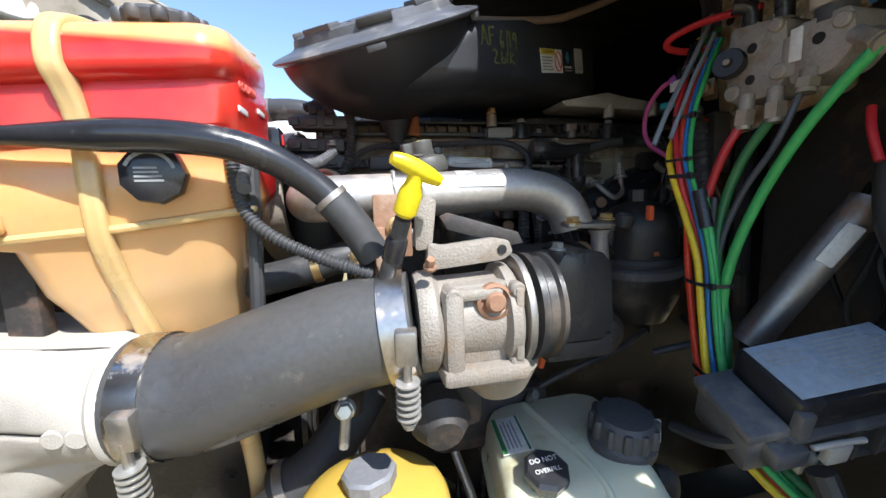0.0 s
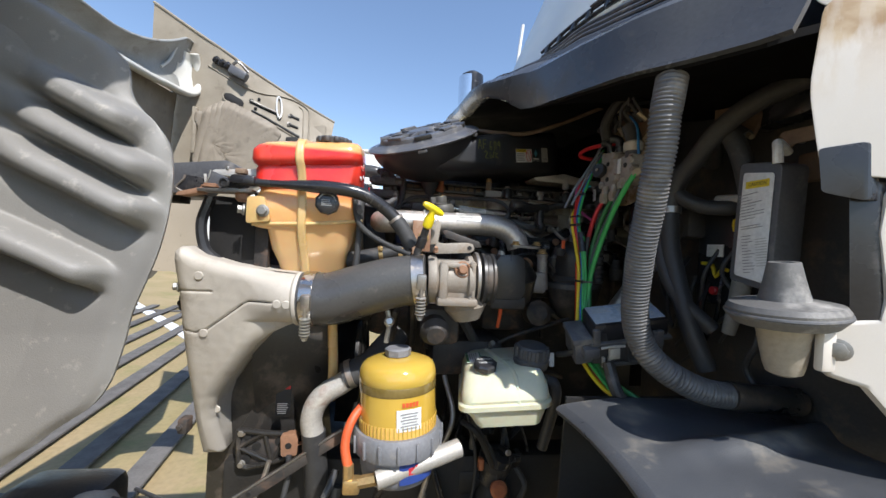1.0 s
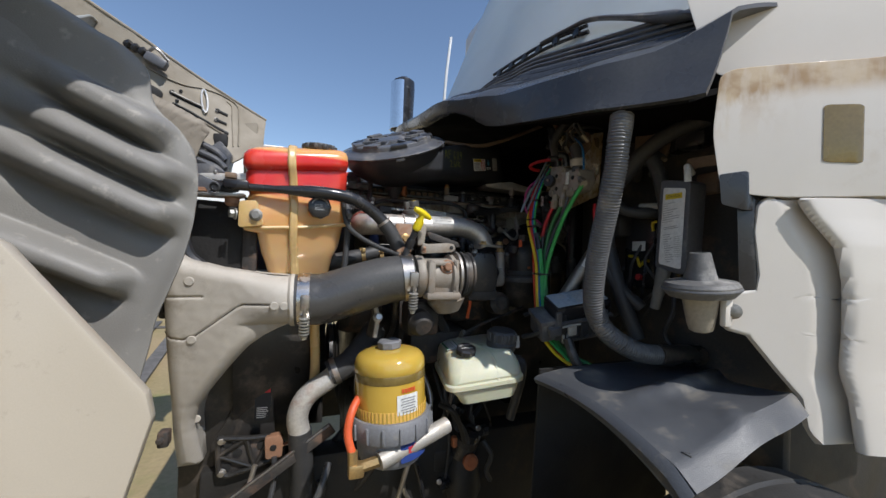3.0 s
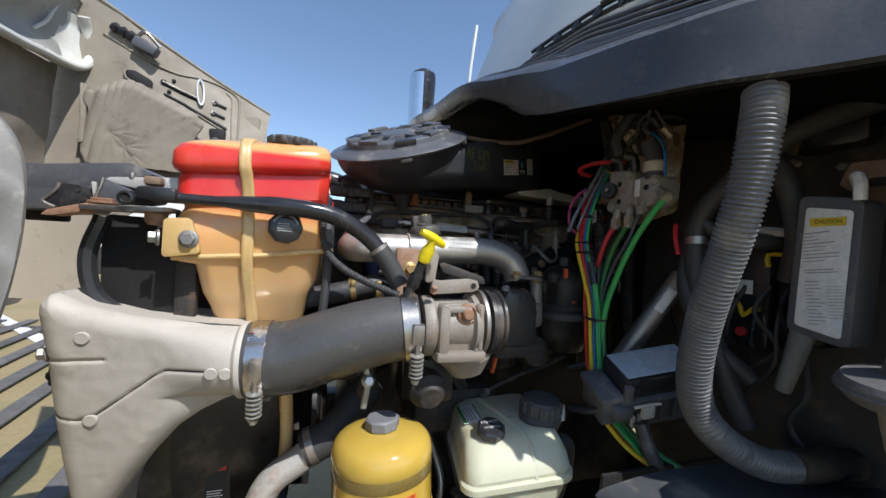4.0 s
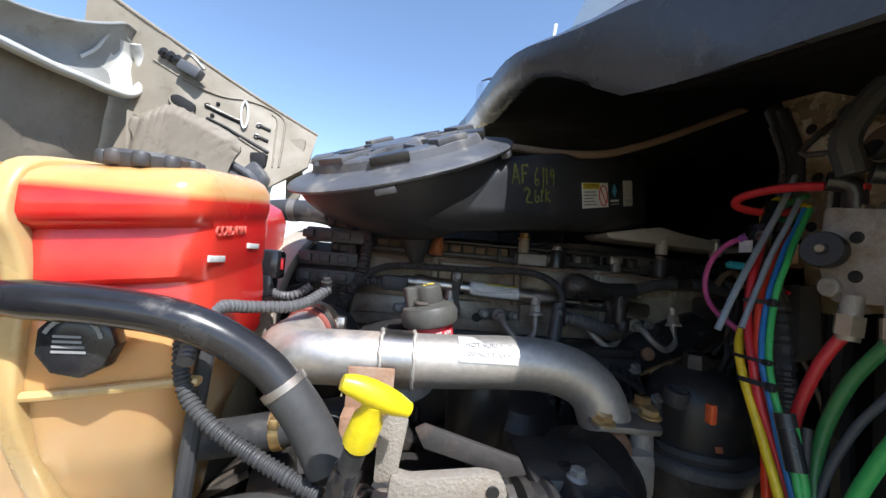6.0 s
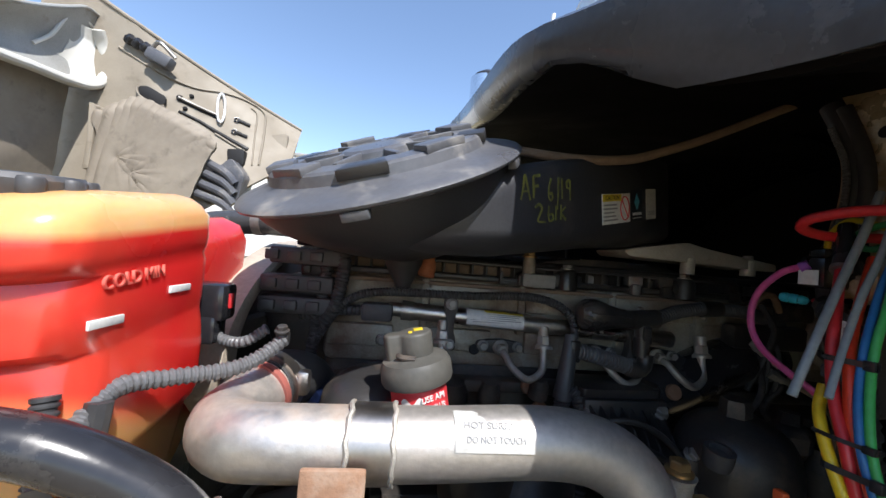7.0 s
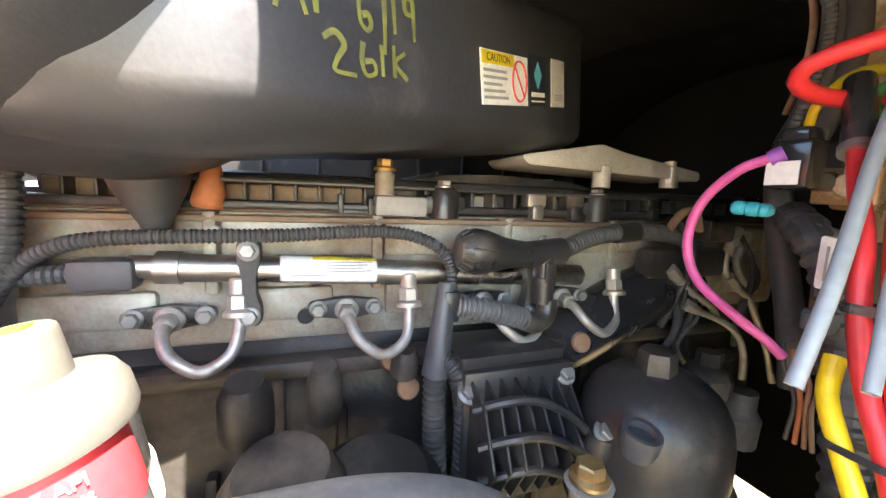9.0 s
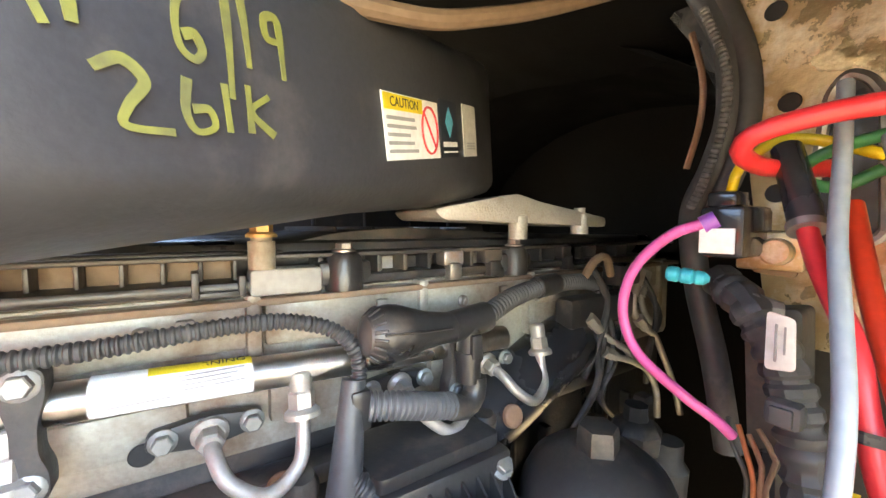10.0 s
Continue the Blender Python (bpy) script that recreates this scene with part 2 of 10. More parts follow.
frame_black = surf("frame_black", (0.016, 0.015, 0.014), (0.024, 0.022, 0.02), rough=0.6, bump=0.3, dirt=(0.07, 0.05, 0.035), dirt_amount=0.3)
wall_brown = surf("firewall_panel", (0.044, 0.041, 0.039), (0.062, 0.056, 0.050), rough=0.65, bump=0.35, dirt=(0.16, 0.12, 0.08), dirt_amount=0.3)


def dusted(name):
    """White paint with dried brown dust lying below the top edge and smeared down from it."""
    m = surf(name, (0.64, 0.60, 0.545), (0.58, 0.535, 0.475), rough=0.42, scale=3.5, bump=0.02, dirt=(0.42, 0.33, 0.23), dirt_amount=0.08, dirt_scale=4.0, coat=0.2, fine=900, grain_amount=0.08)
    nt = m.node_tree
    ln = nt.links.new
    b = nt.nodes["Principled BSDF"]
    base = b.inputs["Base Color"].links[0].from_socket
    tc = nt.nodes.new("ShaderNodeTexCoord")
    sp = nt.nodes.new("ShaderNodeSeparateXYZ")
    ln(tc.outputs["Object"], sp.inputs[0])

    def op(kind, a, c, d=None):
        n = nt.nodes.new("ShaderNodeMath")
        n.operation = kind
        for k, v in enumerate((a, c) if d is None else (a, c, d)):
            if isinstance(v, (int, float)):
                n.inputs[k].default_value = v
            else:
                ln(v, n.inputs[k])
        return n.outputs[0]

    def noise(sc, stretch):
        mp = nt.nodes.new("ShaderNodeMapping")
        mp.inputs["Scale"].default_value = stretch
        ln(tc.outputs["Object"], mp.inputs["Vector"])
        n = nt.nodes.new("ShaderNodeTexNoise")
        n.inputs["Scale"].default_value, n.inputs["Detail"].default_value = sc, 6.0
        ln(mp.outputs[0], n.inputs["Vector"])
        return n.outputs["Fac"]

    def ramp(v, lo, hi):
        n = nt.nodes.new("ShaderNodeMapRange")
        n.interpolation_type = "SMOOTHSTEP"
        n.inputs[1].default_value, n.inputs[2].default_value = lo, hi
        ln(v, n.inputs[0])
        return n.outputs[0]

    swirl = noise(16.0, (1, 1, 1.6))
    fine = noise(70.0, (1, 1, 0.35))
    h = op("ADD", op("MULTIPLY_ADD", sp.outputs["Y"], 0.10, sp.outputs["Z"]), op("MULTIPLY_ADD", swirl, 0.034, -0.017))
    band = op("MULTIPLY", ramp(h, 1.842, 1.878), op("MULTIPLY_ADD", fine, 0.9, 0.42))
    smear = op("MULTIPLY", op("MULTIPLY", ramp(h, 1.76, 1.86), ramp(sp.outputs["Y"], -0.09, 0.0)), ramp(fine, 0.40, 0.62))
    amount = nt.nodes.new("ShaderNodeClamp")
    ln(op("MULTIPLY_ADD", smear, 0.5, band), amount.inputs[0])
    tone = nt.nodes.new("ShaderNodeMix")
    tone.data_type = "RGBA"
    ln(ramp(swirl, 0.35, 0.65), tone.inputs["Factor"])
    tone.inputs["A"].default_value, tone.inputs["B"].default_value = (0.34, 0.23, 0.13, 1), (0.50, 0.40, 0.28, 1)
    mix = nt.nodes.new("ShaderNodeMix")
    mix.data_type = "RGBA"
    ln(amount.outputs[0], mix.inputs["Factor"])
    ln(base, mix.inputs["A"])
    ln(tone.outputs["Result"], mix.inputs["B"])
    ln(mix.outputs["Result"], b.inputs["Base Color"])
    rg = nt.nodes.new("ShaderNodeMapRange")
    rg.inputs[3].default_value, rg.inputs[4].default_value = 0.4, 0.9
    ln(amount.outputs[0], rg.inputs[0])
    ln(rg.outputs[0], b.inputs["Roughness"])
    return m


dusty_paint = dusted("dusty_white_paint")
tank_plastic = coolant_plastic("tank_plastic")
fuel_amber = surf("fuel_amber", (0.62, 0.43, 0.085), (0.48, 0.31, 0.05), rough=0.10, bump=0.0, grain_amount=0.03, rvar=0.04, sss=0.25, coat=0.6, scale=4)
fuel_dark = surf("fuel_dark", (0.16, 0.11, 0.03), (0.2, 0.14, 0.04), rough=0.2, coat=0.5)
filter_paper = surf("filter_paper", (0.62, 0.34, 0.06), (0.7, 0.42, 0.1), rough=0.5)
collar_grey = surf("collar_grey", (0.168, 0.174, 0.186), (0.204, 0.204, 0.216), rough=0.5, bump=0.1, dirt=(0.36, 0.324, 0.264), dirt_amount=0.25)
dip_yellow = surf("yellow_plastic", (0.85, 0.68, 0.01), (0.78, 0.6, 0.02), rough=0.35, bump=0.05, dirt=(0.3, 0.22, 0.03), dirt_amount=0.12)
red_plastic = surf("red_plastic", (0.60, 0.03, 0.035), (0.5, 0.025, 0.03), rough=0.35, bump=0.03)
silicone_red = surf("silicone_red", (0.34, 0.10, 0.08), (0.28, 0.08, 0.06), rough=0.6)
blue_plastic = surf("blue_plastic", (0.02, 0.16, 0.42), (0.02, 0.13, 0.36), rough=0.35, bump=0.03)
green_plastic = surf("green_plastic", (0.05, 0.42, 0.10), (0.05, 0.36, 0.09), rough=0.35, bump=0.03)
dgreen_plastic = surf("dark_green_plastic", (0.04, 0.20, 0.06), (0.03, 0.17, 0.05), rough=0.4, bump=0.03)
orange_plastic = surf("orange_plastic", (0.72, 0.13, 0.04), (0.64, 0.10, 0.03), rough=0.38, bump=0.03)
pink_plastic = surf("pink_plastic", (0.62, 0.10, 0.32), (0.55, 0.09, 0.28), rough=0.38, bump=0.03)
purple_plastic = surf("purple_plastic", (0.30, 0.08, 0.42), rough=0.4, bump=0.03)
teal_plastic = surf("teal_plastic", (0.03, 0.42, 0.52), rough=0.4, bump=0.03)
white_tube = surf("white_tube", (0.26, 0.30, 0.33), (0.22, 0.25, 0.28), rough=0.38, bump=0.03)
grey_tube = surf("grey_tube", (0.075, 0.085, 0.10), (0.06, 0.07, 0.08), rough=0.4, bump=0.03)
conduit_grey = surf("conduit_grey", (0.125, 0.125, 0.128), (0.10, 0.10, 0.102), rough=0.46, bump=0.05, dirt=(0.33, 0.30, 0.26), dirt_amount=0.2)
label_white = surf("label_white", (0.78, 0.78, 0.76), (0.72, 0.72, 0.69), rough=0.5, bump=0.02, dirt=(0.5, 0.45, 0.38), dirt_amount=0.1)
label_yellow = surf("label_yellow", (0.80, 0.60, 0.03), rough=0.5, bump=0.02)
deep_blue = surf("deep_blue_paint", (0.006, 0.011, 0.036), rough=0.35, bump=0.05)
label_blue = surf("label_blue", (0.03, 0.07, 0.30), rough=0.5, bump=0.02)
label_teal = surf("label_teal", (0.10, 0.42, 0.55), rough=0.5, bump=0.02)
label_black = surf("label_black", (0.02, 0.025, 0.035), rough=0.5, bump=0.02)
label_red = surf("label_red", (0.65, 0.04, 0.05), rough=0.5, bump=0.02)
emboss_red = surf("embossed_red", (0.80, 0.16, 0.12), (0.74, 0.13, 0.10), rough=0.3, bump=0.02)
ink = surf("print_black", (0.03, 0.03, 0.03), rough=0.6, bump=0.0)
print_grey = surf("print_grey", (0.34, 0.34, 0.34), rough=0.6, bump=0.0)
paint_mark = surf("yellow_marker_paint", (0.20, 0.205, 0.045), (0.11, 0.11, 0.04), rough=0.6, bump=0.3, scale=60)
gold_foil = surf("gold_heat_shield", (0.74, 0.58, 0.33), (0.42, 0.29, 0.14), rough=0.30, metal=0.6, bump=0.9, fine=75, scale=22, dirt=(0.88, 0.84, 0.72), dirt_amount=0.5, dirt_scale=34)
bright_steel = surf("bright_steel", (0.78, 0.77, 0.74), (0.55, 0.53, 0.50), rough=0.35, metal=0.4, bump=0.12, scale=40, dirt=(0.32, 0.22, 0.15), dirt_amount=0.25, dirt_scale=30)
pale_bar = surf("latch_rod_metal", (0.36, 0.34, 0.30), (0.30, 0.28, 0.25), rough=0.5, metal=0.4, bump=0.1)
scarlet_plastic = surf("scarlet_nylon", (0.72, 0.055, 0.018), (0.62, 0.045, 0.015), rough=0.33, bump=0.04)
line_steel = surf("plated_line", (0.50, 0.47, 0.42), (0.38, 0.35, 0.31), rough=0.48, metal=0.55, bump=0.1, dirt=(0.26, 0.19, 0.13), dirt_amount=0.3, dirt_scale=40)
cup_tan = surf("yellowed_cup", (0.34, 0.30, 0.24), (0.27, 0.235, 0.18), rough=0.4, bump=0.08, dirt=(0.16, 0.12, 0.08), dirt_amount=0.3, dirt_scale=30)
# near-black that carries the deep shade under the cowl and in the tunnel
shade_black = surf("shade_black", (0.005, 0.005, 0.0055), (0.008, 0.007, 0.0065), rough=0.8, bump=0.2, spec=0.08)
# near-black parts, and the painted shade of holes, grooves and openings
dark_parts_and_shade = surf("dark_parts_and_shade", (0.010, 0.0098, 0.010), (0.016, 0.015, 0.0145), rough=0.7, bump=0.3)
tyre_rubber = surf("tyre_rubber", (0.024, 0.023, 0.022), (0.034, 0.032, 0.030), rough=0.75, bump=0.4, dirt=(0.13, 0.11, 0.09), dirt_amount=0.3)
soil = surf("dry_soil", (0.34, 0.25, 0.135), (0.26, 0.21, 0.095), rough=0.95, scale=0.9, fine=30, bump=1.0, dirt=(0.16, 0.17, 0.05), dirt_amount=0.35, dirt_scale=1.7)
strip_grey = surf("dark_strip", (0.12, 0.11, 0.10), (0.09, 0.082, 0.075), rough=0.85, fine=70, bump=0.6, each=0.2)
trailer_white = surf("trailer_white", (0.78, 0.78, 0.77), (0.72, 0.72, 0.71), rough=0.4, bump=0.02, grain_amount=0.08)
label_grey = surf("label_grey", (0.50, 0.49, 0.46), (0.42, 0.41, 0.38), rough=0.5, bump=0.05, dirt=(0.3, 0.27, 0.23), dirt_amount=0.2)
lid_label = surf("lid_label", (0.44, 0.50, 0.56), (0.40, 0.46, 0.52), rough=0.35, bump=0.03, dirt=(0.6, 0.6, 0.58), dirt_amount=0.15)
filter_gold = surf("filter_gold", (0.64, 0.42, 0.07), (0.50, 0.31, 0.04), rough=0.10, bump=0.0, grain_amount=0.03, rvar=0.04, coat=0.6, scale=5)
yellow_plastic = surf("yellow_line_plastic", (0.80, 0.58, 0.02), (0.72, 0.5, 0.02), rough=0.38, bump=0.03)
brass_dull = surf("dull_brass", (0.42, 0.36, 0.27), (0.34, 0.28, 0.2), rough=0.5, metal=0.5, bump=0.2, dirt=(0.2, 0.16, 0.12), dirt_amount=0.3)
manifold_alloy = surf("manifold_alloy", (0.46, 0.42, 0.37), (0.32, 0.28, 0.23), rough=0.55, metal=0.3, fine=300, bump=0.35, dirt=(0.22, 0.15, 0.10), dirt_amount=0.4, dirt_scale=25)
rusty_tan = surf("tan_bracket", (0.25, 0.17, 0.11), (0.18, 0.12, 0.08), rough=0.7, bump=0.2)
worn_rubber = surf("worn_rubber", (0.115, 0.112, 0.108), (0.155, 0.15, 0.14), rough=0.6, bump=0.2, dirt=(0.40, 0.38, 0.35), dirt_amount=0.3, dirt_scale=18)
pipe_dull = surf("dull_pipe", (0.62, 0.60, 0.56), (0.50, 0.47, 0.43), rough=0.45, metal=0.4, bump=0.15, dirt=RUST, dirt_amount=0.15)
orange_dull = surf("orange_dull", (0.48, 0.17, 0.07), (0.38, 0.12, 0.05), rough=0.6, bump=0.1)
glass = bpy.data.materials.new("window_glass")
glass.use_nodes = True
gnt = glass.node_tree
gb = gnt.nodes["Principled BSDF"]
gb.inputs["Base Color"].default_value = (0.82, 0.90, 0.90, 1)
gb.inputs["Roughness"].default_value, gb.inputs["Transmission Weight"].default_value, gb.inputs["IOR"].default_value = 0.02, 1.0, 1.45
gd = gnt.nodes.new("ShaderNodeBsdfDiffuse")
gd.inputs["Color"].default_value = (0.70, 0.74, 0.75, 1)
gn = gnt.nodes.new("ShaderNodeTexNoise")
gn.inputs["Scale"].default_value, gn.inputs["Detail"].default_value = 2.5, 6.0
gr_ = gnt.nodes.new("ShaderNodeMapRange")
gr_.inputs[3].default_value, gr_.inputs[4].default_value = 0.42, 0.70
gx = gnt.nodes.new("ShaderNodeMixShader")
gnt.links.new(gn.outputs["Fac"], gr_.inputs[0])
gnt.links.new(gr_.outputs[0], gx.inputs[0])
gnt.links.new(gb.outputs[0], gx.inputs[1])
gnt.links.new(gd.outputs[0], gx.inputs[2])
gnt.links.new(gx.outputs[0], gnt.nodes["Material Output"].inputs[0])



# ---- mesh tools ----
def orient(at, z=(0, 0, 1), x=None):
    """A frame at a place whose own z looks along z and whose own x lies near x."""
    z = Vector(z).normalized()
    x = Vector(x) if x else (Vector((1, 0, 0)) if abs(z.x) < 0.9 else Vector((0, 1, 0)))
    y = z.cross(x).normalized()
    x = y.cross(z).normalized()
    return Matrix(((x.x, y.x, z.x, at[0]), (x.y, y.y, z.y, at[1]), (x.z, y.z, z.z, at[2]), (0, 0, 0, 1)))


def smooth_path(pts, step):
    pts = [Vector(p) for p in pts]
    if len(pts) == 2:
        n = max(1, int((pts[1] - pts[0]).length / step))
        return [pts[0].lerp(pts[1], i / n) for i in range(n + 1)]
    ext = [2 * pts[0] - pts[1]] + pts + [2 * pts[-1] - pts[-2]]
    out = []
    for i in range(1, len(ext) - 2):
        a, b, c, d = ext[i - 1:i + 3]
        n = max(2, int((c - b).length / step))
        for k in range(n):
            t = k / n
            out.append(0.5 * ((2 * b) + (c - a) * t + (2 * a - 5 * b + 4 * c - d) * t * t + (3 * b - a - 3 * c + d) * t ** 3))
    return out + [pts[-1]]


class G:
    """Collects pieces of one mesh."""

    def __init__(self):
        self.v, self.f = [], []

    def add(self, verts, faces, m=None):
        o = len(self.v)
        self.v += [(m @ Vector(p)) if m else Vector(p) for p in verts]
        self.f += [tuple(i + o for i in f) for f in faces]
        return self

    def bm(self, bm, m=None):
        bm.verts.index_update()
        self.add([p.co.copy() for p in bm.verts], [[p.index for p in f.verts] for f in bm.faces], m)
        bm.free()
        return self

    def box(self, c, s, b=0.003, m=None, seg=2):
        bm = bmesh.new()
        bmesh.ops.create_cube(bm, size=1.0)
        for p in bm.verts:
            p.co = Vector((p.co.x * s[0] + c[0], p.co.y * s[1] + c[1], p.co.z * s[2] + c[2]))
        if b:
            bmesh.ops.bevel(bm, geom=bm.edges[:], offset=min(b, min(s) * 0.45), segments=seg, affect="EDGES", profile=0.5)
        return self.bm(bm, m)

    def prism(self, poly, depth, m, b=0.003, seg=2):
        """A flat shape, extruded along its own z, with rounded edges."""
        bm = bmesh.new()
        low = [bm.verts.new((x, y, 0)) for x, y in poly]
        f = bm.faces.new(low)
        r = bmesh.ops.extrude_face_region(bm, geom=[f])
        for e in r["geom"]:
            if isinstance(e, bmesh.types.BMVert):
                e.co.z += depth
        bmesh.ops.recalc_face_normals(bm, faces=bm.faces[:])
        if b:
            bmesh.ops.bevel(bm, geom=bm.edges[:], offset=b, segments=seg, affect="EDGES", profile=0.5, clamp_overlap=True)
        return self.bm(bm, m)

    def loft(self, rings, cap=True, m=None, close=True):
        n = len(rings[0])
        verts = [p for r in rings for p in r]
        faces = []
        for i in range(len(rings) - 1):
            for k in range(n if close else n - 1):
                a, b = i * n + k, i * n + (k + 1) % n
                faces.append((a, b, b + n, a + n))
        if cap:
            faces.append(tuple(range(n - 1, -1, -1)))
            faces.append(tuple(range((len(rings) - 1) * n, len(rings) * n)))
        return self.add(verts, faces, m)

    def tube(self, pts, r, n=12, step=0.008, pitch=0.0, deep=0.0, cap=True, oval=1.0, taper=None, hollow=0.0):
        path = smooth_path(pts, min(step, pitch / 4) if pitch else step)
        rings, run = [], 0.0
        t0 = (path[1] - path[0]).normalized()
        u = t0.orthogonal().normalized()
        if abs(t0.z) < 0.9:
            u = t0.cross(Vector((0, 0, 1))).normalized()
        total = sum((b - a).length for a, b in zip(path, path[1:]))
        for i, p in enumerate(path):
            t = (path[min(i + 1, len(path) - 1)] - path[max(i - 1, 0)]).normalized()
            u = (u - t * u.dot(t)).normalized()
            w = t.cross(u)
            if i:
                run += (p - path[i - 1]).length
            rr = r * (taper(run / total) if taper else 1.0)
            if pitch:
                rr += deep * (1 if math.sin(2 * math.pi * run / pitch) > -0.1 else -1)
            rings.append([p + u * rr * math.cos(2 * math.pi * k / n) + w * rr * oval * math.sin(2 * math.pi * k / n) for k in range(n)])
        if hollow:
            back = [path[-1] + (q - path[-1]) * hollow for q in rings[-1]]
            deepest = [q - (path[-1] - path[-2]).normalized() * r * 3 for q in back]
            rings += [back, deepest]
        return self.loft(rings, cap)

    def lathe(self, prof, m, n=28):
        rings = [[(r * math.cos(2 * math.pi * k / n), r * math.sin(2 * math.pi * k / n), h) for k in range(n)] for r, h in prof]
        return self.loft(rings, True, m)

    def disc(self, at, z, r, h, b=0.0015, n=20):
        b = min(b, h * 0.4)
        return self.lathe([(r, 0), (r, h - b), (r - b, h)], orient(at, z), n)

    def hexbolt(self, at, z, r=0.008, h=0.007, flange=True):
        m = orient(at, z)
        if flange:
            self.lathe([(r * 1.35, 0), (r * 1.35, h * 0.2), (r * 1.05, h * 0.35)], m, 16)
        hx = [(r * math.cos(k * math.pi / 3), r * math.sin(k * math.pi / 3)) for k in range(6)]
        return self.loft([[(x, y, h * 0.2) for x, y in hx], [(x, y, h * 0.9) for x, y in hx], [(x * 0.85, y * 0.85, h) for x, y in hx]], True, m)

    def sheet(self, fn, nu, nv, thick=0.004):
        """A curved panel with thickness; fn(u, v) gives a place."""
        p = [[Vector(fn(i / nu, j / nv)) for j in range(nv + 1)] for i in range(nu + 1)]
        nr = []
        for i in range(nu + 1):
            row = []
            for j in range(nv + 1):
                a = p[min(i + 1, nu)][j] - p[max(i - 1, 0)][j]
                b = p[i][min(j + 1, nv)] - p[i][max(j - 1, 0)]
                c = a.cross(b)
                row.append(c.normalized() if c.length > 1e-9 else Vector((0, 0, 1)))
            nr.append(row)
        w = nv + 1
        top = [p[i][j] for i in range(nu + 1) for j in range(w)]
        bot = [p[i][j] - nr[i][j] * thick for i in range(nu + 1) for j in range(w)]
        o = len(top)
        faces = []
        for i in range(nu):
            for j in range(nv):
                a, b, c, d = i * w + j, (i + 1) * w + j, (i + 1) * w + j + 1, i * w + j + 1
                faces += [(a, b, c, d), (d + o, c + o, b + o, a + o)]
        for i in range(nu):
            a, b = i * w, (i + 1) * w
            faces += [(b, a, a + o, b + o), (a + nv, b + nv, b + nv + o, a + nv + o)]
        for j in range(nv):
            a, b = j, j + 1
            faces += [(a, b, b + o, a + o), (nu * w + b, nu * w + a, nu * w + a + o, nu * w + b + o)]
        return self.add(top + bot, faces)


def part(name, g, mat, parent=None, label="", angle=32):
    """Links one mesh; under a thing or a part where one is given."""
    me = bpy.data.meshes.new(name)
    me.from_pydata([tuple(p) for p in g.v], [], g.f)
    me.materials.append(mat)
    me.shade_smooth()
    me.set_sharp_from_angle(angle=radians(angle))
    ob = new(name, me)
    if parent:
        ob.parent = parent
        ob.matrix_parent_inverse = parent.matrix_world.inverted()
    if label:
        ob["label"] = label
    return ob


def thing(name, at, label, category, group="", kind=""):
    ob = new(name)
    ob.empty_display_size = 0.02
    ob.location = at
    ob.matrix_world = Matrix.Translation(at)
    return tagged(ob, label, category, group, kind)


def solo(name, g, mat, label, category, group="", kind="", angle=32):
    return tagged(part(name, g, mat, None, "", angle), label, category, group, kind)


def lettering(text, size, m, mat, parent, name="writing", depth=0.0004, width=0):
    """Letters of the built-in font as a mesh, in the frame m (x along the line, z out of the surface)."""
    cu = bpy.data.curves.new("font", "FONT")
    cu.body, cu.size, cu.extrude, cu.align_x, cu.align_y = text, size, depth, "CENTER", "CENTER"
    tmp = bpy.data.objects.new("font", cu)
    scene.collection.objects.link(tmp)
    bpy.context.view_layer.update()
    me = bpy.data.meshes.new_from_object(tmp.evaluated_get(bpy.context.evaluated_depsgraph_get()))
    bpy.data.objects.remove(tmp)
    bpy.data.curves.remove(cu)
    xs = [v.co.x for v in me.vertices]
    k = width / (max(xs) - min(xs)) if width else 1.0
    me.transform(m @ Matrix.Diagonal((k, 1, 1, 1)))
    me.materials.clear()
    me.materials.append(mat)
    ob = new(name, me)
    ob.parent = parent
    ob.matrix_parent_inverse = parent.matrix_world.inverted()
    return ob


def bars(g, m, x0, x1, y0, y1, rows, h, jit=0.3, z=0.0003):
    """Unreadable lines of print as plain bars."""
    for i in range(rows):
        y = y1 + (y0 - y1) * (i + 0.5) / rows
        e = x1 - (x1 - x0) * random.random() * jit
        g.box(((x0 + e) / 2, y, z), (e - x0, h, 0.0006), 0, m)
    return g


